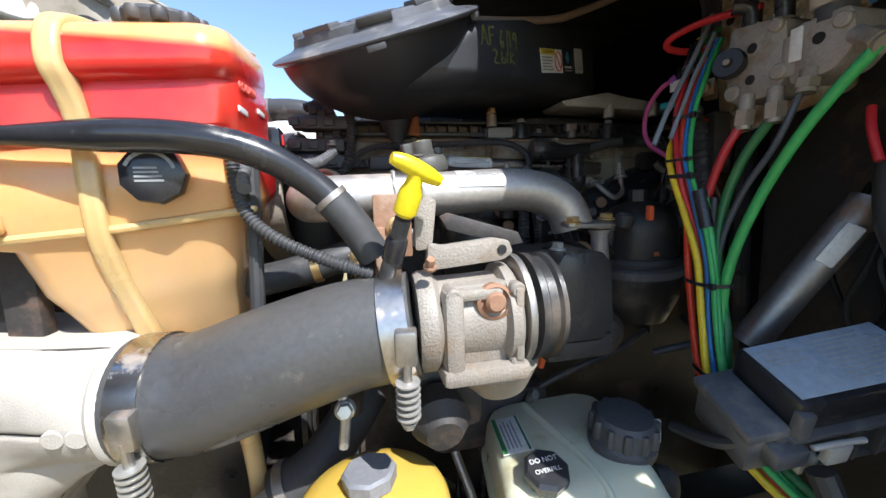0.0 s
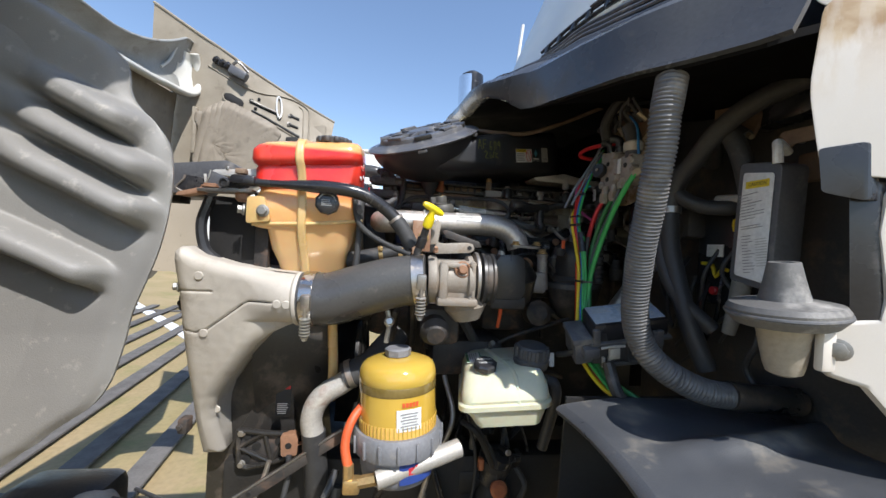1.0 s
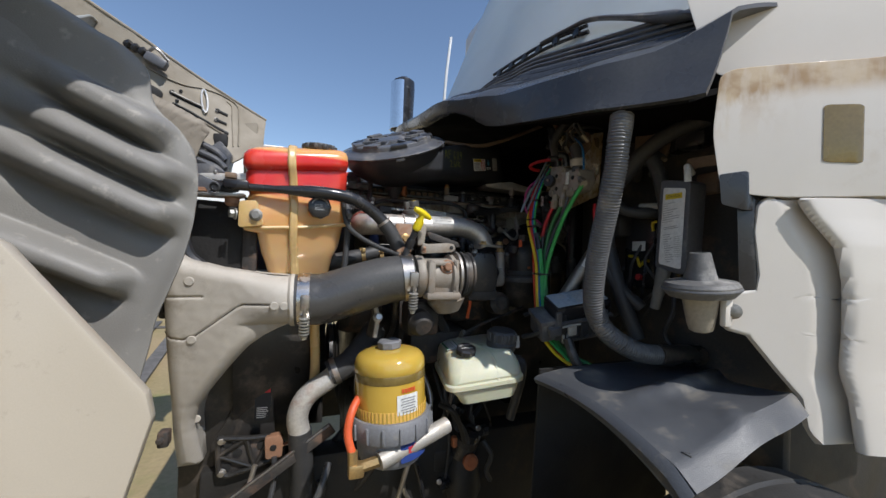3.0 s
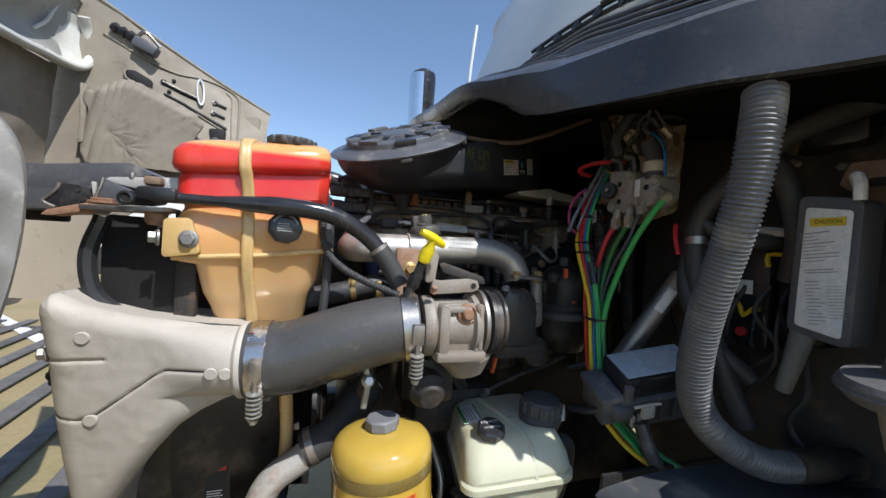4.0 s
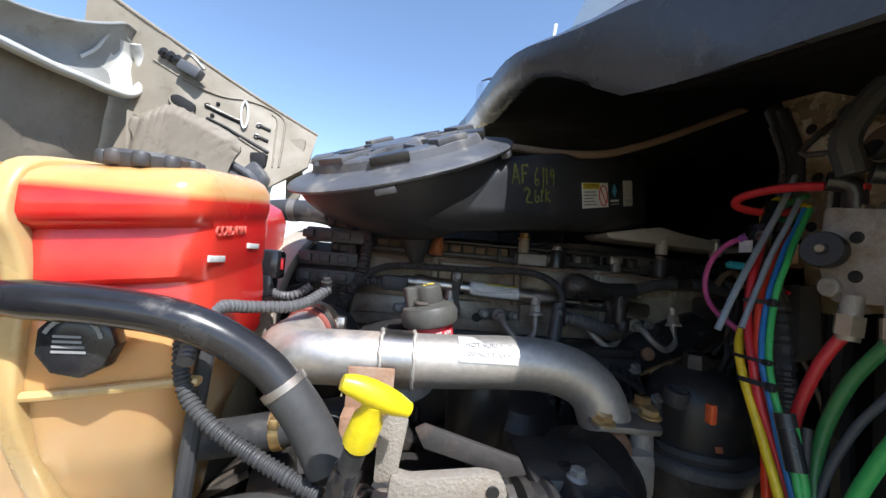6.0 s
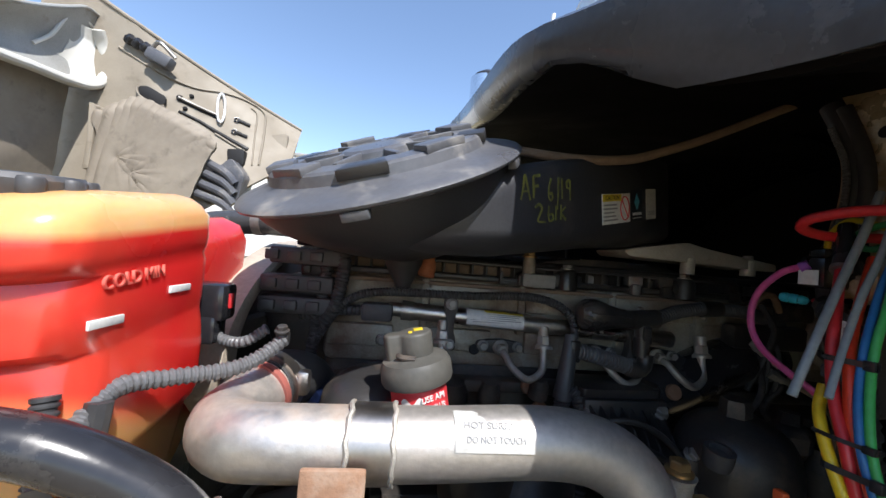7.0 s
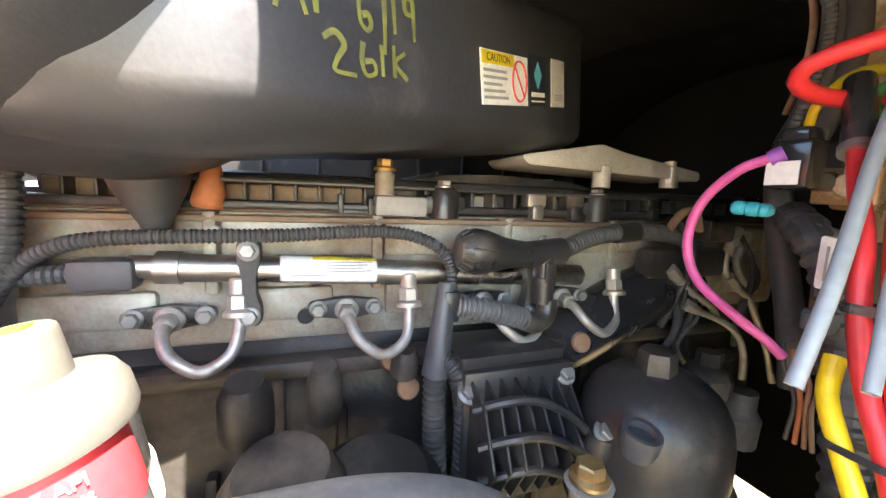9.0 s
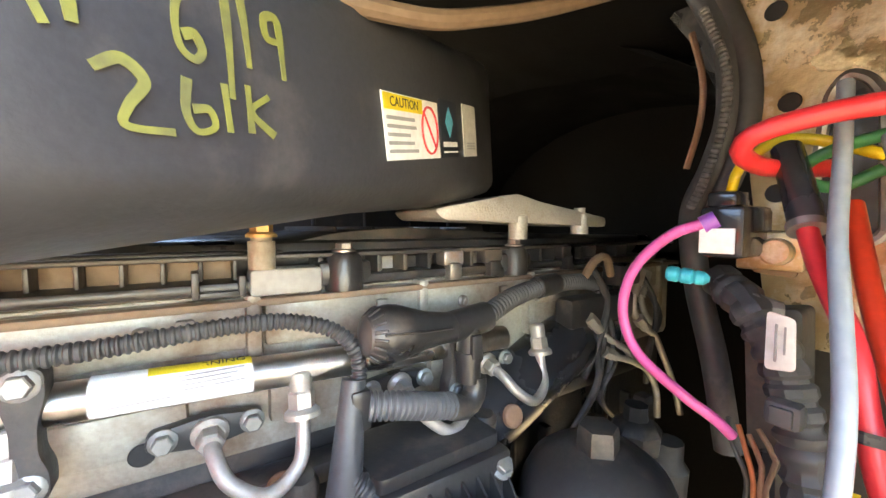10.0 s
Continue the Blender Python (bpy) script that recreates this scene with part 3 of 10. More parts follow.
def clamp_band(name, centre, axis, r, parent=None, spring=True, side=(0, -1, 0)):
    """A constant-tension hose clamp: band, screw housing, spring stack on its screw."""
    t = thing(name, centre, "bright steel spring-loaded hose clamp around the charge-air hose", "hose clamp", "charge hose clamps")
    m = orient(centre, axis)
    g = G()
    n = 40
    rings = []
    for rr, hh in ((r, -0.013), (r + 0.0025, -0.013), (r + 0.0025, 0.013), (r, 0.013)):
        rings.append([(rr * math.cos(2 * math.pi * k / n), rr * math.sin(2 * math.pi * k / n), hh) for k in range(n)])
    g.loft(rings + [rings[0]], False, m)
    part("band", g, steel, t)
    s = Vector(side).normalized()
    top = Vector(centre) + s * (r + 0.004) + Vector((0, 0, 0.012))
    dn = Vector((0, 0.10, -1)).normalized()
    h = G().box((0, 0, 0), (0.020, 0.016, 0.034), 0.003, orient(top + dn * 0.012, dn, Vector(axis)))
    h.tube([top + dn * 0.02 + s * 0.004, top + dn * 0.055 + s * 0.004], 0.0045, 10)
    part("screw_housing", h, worn_steel, t, "worn screw housing with rust")
    for k in range(6):
        q = top + dn * (0.044 + k * 0.0068) + s * 0.004
        part("spring_washer", G().lathe([(0.006, 0), (0.0115, 0.001), (0.0115, 0.0025), (0.006, 0.0058)], orient(q, dn), 20), cap_steel, t)
    part("screw_end", G().hexbolt(top + dn * 0.085 + s * 0.004, dn, 0.006, 0.008), cap_steel, t)
    return t




# ---- ground and distance ----
GZ = 0.16
g = G()
N = 40
g.sheet(lambda u, v: (-300 + 600 * u, -300 + 600 * v, GZ), 2, 2, 0.2)
solo("ground", g, soil, "dry tan soil with patches of sparse grass", "ground", kind="structure")

# row of thin dark grey strips lying flat on the soil
deck = thing("ground_strips", (-2.6, 4.0, GZ), "flat dark grey strips laid in parallel on the bare soil", "deck")
for i in range(11):
    x = -1.24 - i * 0.36
    m = Matrix.Translation((x - 0.33 - 0.02 * i, 4.4, GZ + 0.031)) @ Matrix.Rotation(radians(7.5), 4, "Z")
    part("board", G().box((0, 0, 0), (0.135, 5.9, 0.022), 0.006, m), strip_grey, deck)
for y in (1.75, 6.9):
    part("bearer", G().box((-3.4, y, GZ + 0.010), (4.4, 0.12, 0.02), 0.004), strip_grey, deck)
g = G().box((0, 0, 0), (6.4, 0.16, 0.018), 0.004, Matrix.Translation((-3.9, 6.60, GZ + 0.009)) @ Matrix.Rotation(math.atan2(2.39, -2.14), 4, "Z"))
solo("ground_line", g, trailer_white, "white-painted edging strip lying on the soil", "edging")

tr = thing("box_trailer", (-3.5, 17.5, GZ), "white box trailer parked in the yard behind the truck", "trailer")
part("body", G().box((-5.3, 17.0, 3.25), (9.4, 2.6, 4.3), 0.05), trailer_white, tr)
part("roof_rail", G().box((-5.3, 15.68, 5.42), (9.44, 0.06, 0.14), 0.02), worn_steel, tr)
part("chassis", G().box((-5.3, 17.0, 1.0), (9.0, 1.2, 0.25), 0.03), engine_black, tr)
for x in (-8.6, -7.4, -1.6):
    part("wheel", G().lathe([(0.48, -0.15), (0.5, -0.1), (0.5, 0.1), (0.48, 0.15)], orient((x, 15.9, GZ + 0.5), (0, 1, 0))), tyre_rubber, tr)


# ---- truck chassis, wheel and splash panel ----
chassis = thing("chassis_frame", (0.4, 1.07, 0.72), "grimy black steel ladder frame with the front wheel", "chassis")
for y in (0.66, 1.52):
    part("side_rail", G().box((0.86, y, 0.86), (2.3, 0.09, 0.27), 0.01), frame_black, chassis)
for x in (-0.20, 0.35, 1.2):
    part("cross_member", G().box((x, 1.07, 0.84), (0.12, 0.76, 0.2), 0.01), frame_black, chassis)

g = G()
n = 64
prof = [(0.30, -0.13), (0.40, -0.15), (0.47, -0.145), (0.505, -0.13), (0.522, -0.11), (0.525, -0.06), (0.519, -0.055), (0.519, -0.045), (0.525, -0.04),
        (0.525, 0.04), (0.519, 0.045), (0.519, 0.055), (0.525, 0.06), (0.522, 0.11), (0.505, 0.13), (0.47, 0.145), (0.40, 0.15), (0.30, 0.13)]
g.lathe(prof, orient((0.665, -0.118, GZ + 0.515), (0, -1, 0)) @ Matrix.Diagonal((0.981, 0.981, 0.95, 1)), n)
tyre = part("wheel", g, tyre_rubber, chassis, "dusty black front truck tyre")
part("rim", G().lathe([(0.29, -0.1), (0.30, 0.12), (0.27, 0.125), (0.2, 0.06), (0.1, 0.05), (0.09, 0.14), (0.02, 0.15)], orient((0.665, -0.118, GZ + 0.515), (0, -1, 0)) @ Matrix.Diagonal((0.981, 0.981, 0.95, 1)), 40), worn_steel, tyre)


def ease_in(t):
    return min(1.0, max(0.0, (t - 0.12) / 0.3))


def splash(u, v):
    """Upper wheel-arch panel: u from front to rear, v from the inner edge to the outer one."""
    x = 0.445 + (0.46 - 0.175 * v) * u
    y = 0.25 - 0.36 * v + 0.012 * u * v
    z = 1.282 + 0.020 * math.sin(math.pi * min(1, 0.12 + 0.8 * u)) + 0.058 * u ** 2.2 * v * v
    z += 0.017 * math.exp(-((v - 0.60 + 0.20 * u + 0.05 * math.sin(7 * u)) / 0.065) ** 2) * ease_in(u)
    z += 0.005 * math.exp(-((v - 0.86) / 0.05) ** 2 - ((u - 0.52) / 0.06) ** 2) + 0.003 * math.sin(9 * u + 3 * v)
    if v > 0.92:
        z -= (0.14 + 0.28 * u) * (v - 0.92)
    z -= 0.036 * v ** 3 * (1 - u) ** 1.5
    return (x, y, z)


sp = thing("wheel_splash_panel", (0.65, 0.1, 1.18), "dusty dark grey plastic splash panel over the front wheel", "splash panel")
part("top_sheet", G().sheet(splash, 60, 60, 0.006), splash_grey, sp)
part("front_flange", G().sheet(lambda u, v: (splash(0, u)[0] - 0.010 * math.sin(math.pi * min(1, v * 1.4)), splash(0, u)[1], splash(0, u)[2] + 0.008 * math.sin(3.1 * u) - v * (0.014 + 0.030 * u * u)), 24, 6, 0.006), splash_grey, sp)
lettering("NO", 0.020, orient((0.488, -0.072, splash(0.17, 0.90)[2] + 0.002), (0.05, -0.15, 1), (0.95, 0.30, 0.0)), black_plastic, sp, "raised_lettering", 0.0012)
part("inner_wall", G().sheet(lambda u, v: (0.46 + 0.45 * u, 0.275 + 0.03 * v, 1.30 - 0.5 * v), 4, 6, 0.006), dark_parts_and_shade, sp)


# ---- cab: cowl, windscreen, side panels, firewall ----
cab = thing("truck_cab", (1.6, 1.0, 1.1), "white highway tractor cab with black cowl and raked windscreen", "truck cab")


def spline(keys, s):
    """Smooth reading of rows keyed on their first number."""
    ks = [k[0] for k in keys]
    s = min(max(s, ks[0]), ks[-1])
    i = max(j for j in range(len(ks)) if ks[j] <= s)
    i = min(i, len(ks) - 2)
    t = (s - ks[i]) / (ks[i + 1] - ks[i])
    p = [Vector(keys[min(max(j, 0), len(keys) - 1)][1:]) for j in (i - 1, i, i + 1, i + 2)]
    return 0.5 * ((2 * p[1]) + (p[2] - p[0]) * t + (2 * p[0] - 5 * p[1] + 4 * p[2] - p[3]) * t * t + (3 * p[1] - p[0] - 3 * p[2] + p[3]) * t ** 3)


# station along the cowl: lower lip, front bulge, windscreen foot as x, z pairs
COWL = [
    (-0.03, 0.562, 1.846, 0.625, 2.006, 0.800, 2.058),
    (0.05, 0.520, 1.850, 0.560, 1.964, 0.735, 2.043),
    (0.14, 0.470, 1.860, 0.492, 1.958, 0.670, 2.038),
    (0.26, 0.446, 1.880, 0.450, 1.968, 0.612, 2.048),
    (0.42, 0.430, 1.912, 0.420, 1.990, 0.575, 2.080),
    (0.51, 0.417, 1.940, 0.388, 2.012, 0.555, 2.096),
    (0.545, 0.388, 1.974, 0.366, 2.012, 0.548, 2.094),
    (0.58, 0.360, 1.998, 0.345, 2.020, 0.542, 2.100),
    (0.64, 0.354, 2.010, 0.330, 2.034, 0.535, 2.108),
    (0.7, 0.352, 2.018, 0.325, 2.045, 0.530, 2.117),
    (0.85, 0.350, 2.035, 0.320, 2.060, 0.525, 2.122),
    (1, 0.345, 2.062, 0.320, 2.088, 0.522, 2.142),
    (1.15, 0.345, 2.075, 0.312, 2.102, 0.525, 2.157),
    (1.35, 0.370, 2.075, 0.340, 2.105, 0.540, 2.162),
    (1.6, 0.430, 2.060, 0.400, 2.085, 0.580, 2.136),
    (1.9, 0.540, 2.000, 0.510, 2.020, 0.670, 2.066),
    (2.15, 0.680, 1.900, 0.660, 1.930, 0.790, 1.966),
]


def cowl(u, v):
    y = -0.03 + 2.18 * u
    lx, lz, fx, fz, wx, wz = [spline([(r[0], r[1], r[2], 0) for r in COWL], y)[i] for i in (0, 1)] + \
        [spline([(r[0], r[3], r[4], 0) for r in COWL], y)[i] for i in (0, 1)] + [spline([(r[0], r[5], r[6], 0) for r in COWL], y)[i] for i in (0, 1)]
    if v < 0.45:
        t = v / 0.45
        x, z = lx + (fx - lx) * t, lz + (fz - lz) * t - 0.012 * math.sin(math.pi * t)
    else:
        t = (v - 0.45) / 0.55
        x, z = fx + (wx - fx) * t, fz + (wz - fz) * t + 0.006 * math.sin(math.pi * t)
    return (x, y, z)


part("cowl", G().sheet(cowl, 70, 16, 0.008), cowl_grey, cab, "dusty black plastic cowl below the windscreen")


def under(u, v):
    x, y, z = cowl(0.012 + 0.988 * u, 0)
    return (x + 0.004 + (0.88 - x) * v, y, z - 0.004 + math.sin(math.pi * v) * (0.045 - 0.035 * u))


# shade under the cowl is put into this sheet's colour
part("cowl_underside", G().sheet(under, 40, 8, 0.01), shade_black, cab)
for v in (0.60, 0.70, 0.80, 0.90):
    part("cowl_rib", G().tube([Vector(cowl(0.05 + 0.40 * k / 20, v)) + Vector((0, 0, 0.006)) for k in range(21)], 0.007, 8), cowl_grey, cab)
part("cowl_crease", G().tube([Vector(cowl(0.03 + 0.75 * k / 40, 0.30)) + Vector((-0.001, 0, 0)) for k in range(41)], 0.004, 6), cowl_grey, cab)


def screen(u, v):
    """Steep windscreen, wrapping back towards the far door."""
    y = 0.02 + 2.0 * u
    w = cowl((y + 0.03) / 2.18, 1.0)
    return (w[0] + 0.34 * v + 0.22 * max(0.0, (y - 1.30) / 0.70) ** 2, y, w[2] - 0.005 + 0.88 * v)


part("windscreen", G().sheet(screen, 30, 8, 0.006), glass, cab, "raked greenish windscreen glass")
part("cowl_lip", G().tube([Vector(cowl(0.012 + 0.90 * k / 50, 0.985)) + Vector((-0.004, 0, 0.006)) for k in range(51)], 0.014, 10), cowl_grey, cab)
part("grille_tray", G().sheet(lambda u, v: Vector(screen(0.01 + 0.80 * u, -0.01 + 0.10 * v * (1 - 0.75 * u))) + Vector((-0.014, 0, 0.004)), 40, 6, 0.004), cover_black, cab, "black ribbed tray at the foot of the windscreen")
for k in range(1, 5):
    part("tray_rib", G().tube([Vector(screen(0.01 + 0.80 * i / 30, 0.020 * k * (1 - 0.75 * i / 30))) + Vector((-0.018, 0, 0.006)) for i in range(31)], 0.0045, 6), lid_grey, cab)
g = G()
g.tube([Vector(screen(0.0, 0.0)) + Vector((0, -0.01, 0)), Vector(screen(0.0, 0.5)) + Vector((0, -0.01, 0)), Vector(screen(0.0, 1)) + Vector((0, -0.01, 0))], 0.035, 10)
part("pillar", g, white_paint, cab)
part("pillar", G().tube([Vector(screen(1.0, 0.0)), Vector(screen(1.0, 0.5)), Vector(screen(1.0, 1))], 0.035, 10), white_paint, cab)
g = G().box((1.66, 1.06, 3.06), (1.32, 2.1, 0.25), 0.08)
part("roof", g, white_paint, cab)
# doors and floor pan: mostly unseen, added to keep sun out of the tunnel
part("door", G().box((1.60, 0.04, 1.79), (1.45, 0.05, 0.97), 0.03), white_paint, cab)
# black panel added in place of the deep shade below the fairing
part("under_door_shade", G().box((1.60, 0.10, 1.00), (1.45, 0.05, 0.62), 0.01), frame_black, cab, "added black panel standing in for the shade under the door")
part("door", G().box((1.60, 2.12, 1.65), (1.45, 0.05, 1.25), 0.03), white_paint, cab)
part("floor_pan", G().box((1.60, 1.08, 2.14), (1.4, 2.02, 0.03), 0.005), cowl_grey, cab)
part("rear_wall", G().box((2.3, 1.06, 2.1), (0.05, 2.1, 1.6), 0.02), label_grey, cab)
part("dashboard", G().box((1.15, 1.06, 2.30), (0.5, 1.9, 0.14), 0.05), ring_grey, cab)
# wiper
wp = thing("windscreen_wiper", (0.66, 0.14, 2.1), "black windscreen wiper parked low on the glass", "wiper")
part("arm", G().tube([(0.690, 0.09, 2.085), (0.666, 0.139, 2.105), (0.653, 0.177, 2.121), (0.619, 0.31, 2.185), (0.597, 0.394, 2.194), (0.573, 0.474, 2.194)], 0.009, 8, oval=0.6, taper=lambda t: 1.5 - 0.8 * t), lid_grey, wp)
part("arm_cover", G().tube([(0.690, 0.085, 2.080), (0.668, 0.135, 2.102), (0.655, 0.172, 2.119), (0.640, 0.225, 2.146)], 0.014, 12, taper=lambda t: 0.35 + 3.0 * t if t < 0.25 else 1.25 - 0.75 * t), lid_grey, wp)
BLADE = [(0.621, 0.329, 2.164), (0.585, 0.46, 2.176), (0.557, 0.57, 2.173), (0.537, 0.69, 2.171)]
part("blade", G().tube(BLADE, 0.007, 8, oval=0.6), black_rubber, wp)
part("blade_spine", G().tube([(x - 0.004, y, z + 0.014) for x, y, z in BLADE], 0.005, 8), gloss_black, wp)
for (x, y, z), (x2, y2, z2) in zip(BLADE, BLADE[1:]):
    for t in (0.25, 0.75):
        part("blade_clip", G().box((x + (x2 - x) * t - 0.003, y + (y2 - y) * t, z + (z2 - z) * t + 0.007), (0.012, 0.024, 0.022), 0.003), gloss_black, wp)

# far mirror and aerial
mir = thing("side_mirror", (0.55, 2.2, 2.4), "chrome and black round-backed side mirror on the far door", "mirror")
part("shell", G().lathe([(0.05, 0), (0.085, 0.03), (0.09, 0.1), (0.09, 0.36), (0.085, 0.42), (0.04, 0.45)], orient((0.66, 2.52, 2.52), (0.03, 0, 1)), 24), gloss_black, mir)
part("chrome_back", G().sheet(lambda u, v: (0.66 + 0.094 * math.cos(2.2 + 2.4 * u), 2.52 + 0.094 * math.sin(2.2 + 2.4 * u), 2.54 + 0.38 * v), 12, 2, 0.004), chrome, mir)
part("bracket", G().tube([(0.66, 2.50, 2.54), (0.68, 2.38, 2.35), (0.8, 2.16, 2.2)], 0.02, 8), gloss_black, mir)
ae = part("aerial", G().tube([(0.98, 2.43, 2.45), (1.0, 2.43, 2.95), (1.034, 2.427, 3.34)], 0.012, 8), trailer_white, mir, "thin white whip aerial")
part("aerial_base", G().lathe([(0.03, 0), (0.03, 0.05), (0.015, 0.09)], orient((0.98, 2.43, 2.45))).tube([(0.98, 2.43, 2.47), (0.85, 2.45, 2.50), (0.70, 2.48, 2.54)], 0.02, 8), gloss_black, ae)

# side panels seen edge on behind the wheel
YZ = lambda x: Matrix(((0, 0, 1, x), (1, 0, 0, 0), (0, 1, 0, 0), (0, 0, 0, 1)))
side = thing("cab_side_fairing", (0.7, -0.3, 1.2), "dirty white moulded cab side fairing with brown dust streaks", "fairing")


def rounded(poly, r=0.02, n=5):
    out = []
    k = len(poly)
    for i in range(k):
        p, q, s = Vector(poly[i - 1]), Vector(poly[i]), Vector(poly[(i + 1) % k])
        a, b = (p - q), (s - q)
        d = min(r, a.length * 0.45, b.length * 0.45)
        a, b = q + a.normalized() * d, q + b.normalized() * d
        for j in range(n + 1):
            t = j / n
            out.append(tuple((1 - t) ** 2 * a + 2 * t * (1 - t) * q + t * t * b))
    return out


YS = lambda x: Matrix(((-1.60, 0, 1, x), (1, 0, 0, 0), (0, 1, 0, 0), (0, 0, 0, 1)))
bump = rounded([(0.0014, 1.9146), (0.0068, 1.7986), (-0.0014, 1.6951), (-0.0424, 1.6822), (-0.412, 1.6946), (-0.412, 1.963), (-0.12, 1.9208), (-0.0647, 1.9194)], 0.022)
part("upper_moulding", G().prism(bump, 0.28, YS(0.618) @ Matrix.Translation((-0.008, 0, 0)), 0.018, 4), dusty_paint, side, "white moulding with brown dried dust under its top edge")
pil = rounded([(0.0663, 2.1673), (0.0445, 2.0236), (0.034, 1.9592), (0.022, 1.9188), (-0.0738, 1.9194), (-0.4146, 1.9428), (-0.4146, 2.4044)], 0.018)
part("pillar_panel", G().prism(pil, 0.22, YS(0.700), 0.012, 3), white_paint, side)
part("panel_bolt", G().hexbolt((0.663, 0.046, 2.01), (-0.8, -0.6, 0), 0.011, 0.009), zinc, side)
# lower moulding: left edge, then three lines of its vertical swage, as y at a height
LOW = [(1.2291, -0.1042), (1.2495, -0.0913), (1.2829, -0.0811), (1.3339, -0.0757), (1.3759, -0.0567), (1.4391, -0.0302), (1.4458, -0.0139), (1.4521, -0.0103), (1.4995, -0.0117), (1.5073, -0.0167), (1.5128, -0.0353), (1.5445, -0.0382), (1.6216, -0.0331), (1.6649, -0.0353), (1.6758, -0.0411), (1.6857, -0.0574)]
SWAGE_A = [(1.229, -0.0827), (1.2695, -0.0835), (1.3278, -0.0858), (1.3721, -0.0757), (1.4197, -0.0773), (1.5133, -0.0773), (1.5792, -0.0726), (1.625, -0.0596), (1.6844, -0.0448)]
SWAGE_B = [(1.2245, -0.101), (1.2573, -0.0993), (1.341, -0.097), (1.3758, -0.0874), (1.4688, -0.089), (1.5612, -0.089), (1.5986, -0.0851), (1.6302, -0.0765), (1.6855, -0.0559)]
SWAGE_C = [(1.2171, -0.1305), (1.3396, -0.1189), (1.3921, -0.1114), (1.465, -0.1131), (1.5372, -0.1114), (1.5992, -0.1034), (1.6444, -0.0835), (1.6869, -0.0703)]


def along(rows, z):
    for (z0, y0), (z1, y1) in zip(rows, rows[1:]):
        if z <= z1:
            return y0 + (y1 - y0) * min(1.0, max(0.0, (z - z0) / (z1 - z0)))
    return rows[-1][1]


def ease(t):
    t = min(1.0, max(0.0, t))
    return t * t * (3 - 2 * t)


def lower(u, v):
    z = 1.255 + 0.425 * u
    ya, yb, yc = along(SWAGE_A, z) - 0.008, along(SWAGE_B, z) - 0.010, along(SWAGE_C, z) - 0.010
    y = along(LOW, z) + (-0.45 - along(LOW, z)) * v ** 1.6
    step = 0.056 * ease((ya + 0.006 - y) / (ya - yb + 0.010)) - 0.094 * ease((yb + 0.004 - y) / (yb - yc + 0.004)) + 0.050 * ease((yc - y) / 0.06)
    return (0.635 - 1.60 * y + step + 0.010 * max(0.0, 1 - v / 0.02), y, z)


part("lower_moulding", G().sheet(lower, 120, 110, 0.006), white_paint, side, "", 60)
part("bracket_bolt", G().hexbolt((0.651, -0.027, 1.478), (-0.8, -0.6, 0), 0.010, 0.008), zinc, side)
post = rounded([(-0.0096, 1.7233), (-0.0336, 1.7297), (-0.0351, 1.6578), (-0.0124, 1.6691)], 0.004)
part("seal_post", G().prism(post, 0.016, YS(0.614), 0.004, 2), gloss_black, side, "dark grey corner post under the moulding")
part("post_shaft", G().prism(rounded([(-0.0209, 1.6821), (-0.0352, 1.6835), (-0.0396, 1.5136), (-0.0251, 1.511)], 0.004), 0.02, YS(0.628), 0.004, 2), gloss_black, side)
part("marker_window", G().prism(rounded([(-0.0933, 1.8435), (-0.124, 1.8425), (-0.124, 1.741), (-0.0933, 1.7444)], 0.006), 0.006, YS(0.6150), 0.002), fuel_dark, side, "small amber side marker lens")

# firewall with the engine tunnel
fw = thing("firewall", (0.95, 1.1, 1.1), "dark firewall of the engine bay with an arched engine tunnel", "firewall")
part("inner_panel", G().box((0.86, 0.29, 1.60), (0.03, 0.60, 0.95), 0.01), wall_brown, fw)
part("far_panel", G().box((0.86, 1.85, 1.60), (0.03, 0.55, 1.1), 0.01), dark_parts_and_shade, fw)
g = G()
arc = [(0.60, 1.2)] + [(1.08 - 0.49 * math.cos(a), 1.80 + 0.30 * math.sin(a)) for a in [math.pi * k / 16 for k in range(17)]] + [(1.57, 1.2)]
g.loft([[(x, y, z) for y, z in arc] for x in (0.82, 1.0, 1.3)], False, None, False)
part("tunnel", g, shade_black, fw)
part("tunnel_back", G().box((1.31, 1.08, 1.65), (0.03, 1.1, 1.0), 0), shade_black, fw)
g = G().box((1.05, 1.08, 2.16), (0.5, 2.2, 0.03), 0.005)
part("bulkhead_top", g, shade_black, fw)
seal = [(0.81, 0.585, 1.3), (0.81, 0.60, 1.6), (0.81, 0.60, 1.82), (0.81, 0.66, 1.98), (0.81, 0.70, 2.05)]
part("tunnel_seal", G().tube(seal, 0.016, 10), gloss_black, fw)
plate = rounded([(0.66, 2.06), (0.631, 1.995), (0.612, 1.943), (0.608, 1.907), (0.614, 1.86), (0.606, 1.80), (0.596, 1.72), (0.555, 1.72), (0.42, 1.75), (0.40, 2.06)], 0.012)
hs_ = part("heat_shield", G().prism(plate, 0.006, YZ(0.752), 0.002), gold_foil, fw, "crumpled gold-coloured heat shield, stained")
for y, z in [(0.601, 1.973), (0.59, 1.902), (0.595, 1.835)]:
    part("shield_hole", G().disc((0.7515, y, z), (-1, 0, 0), 0.007, 0.0015), dark_parts_and_shade, hs_)
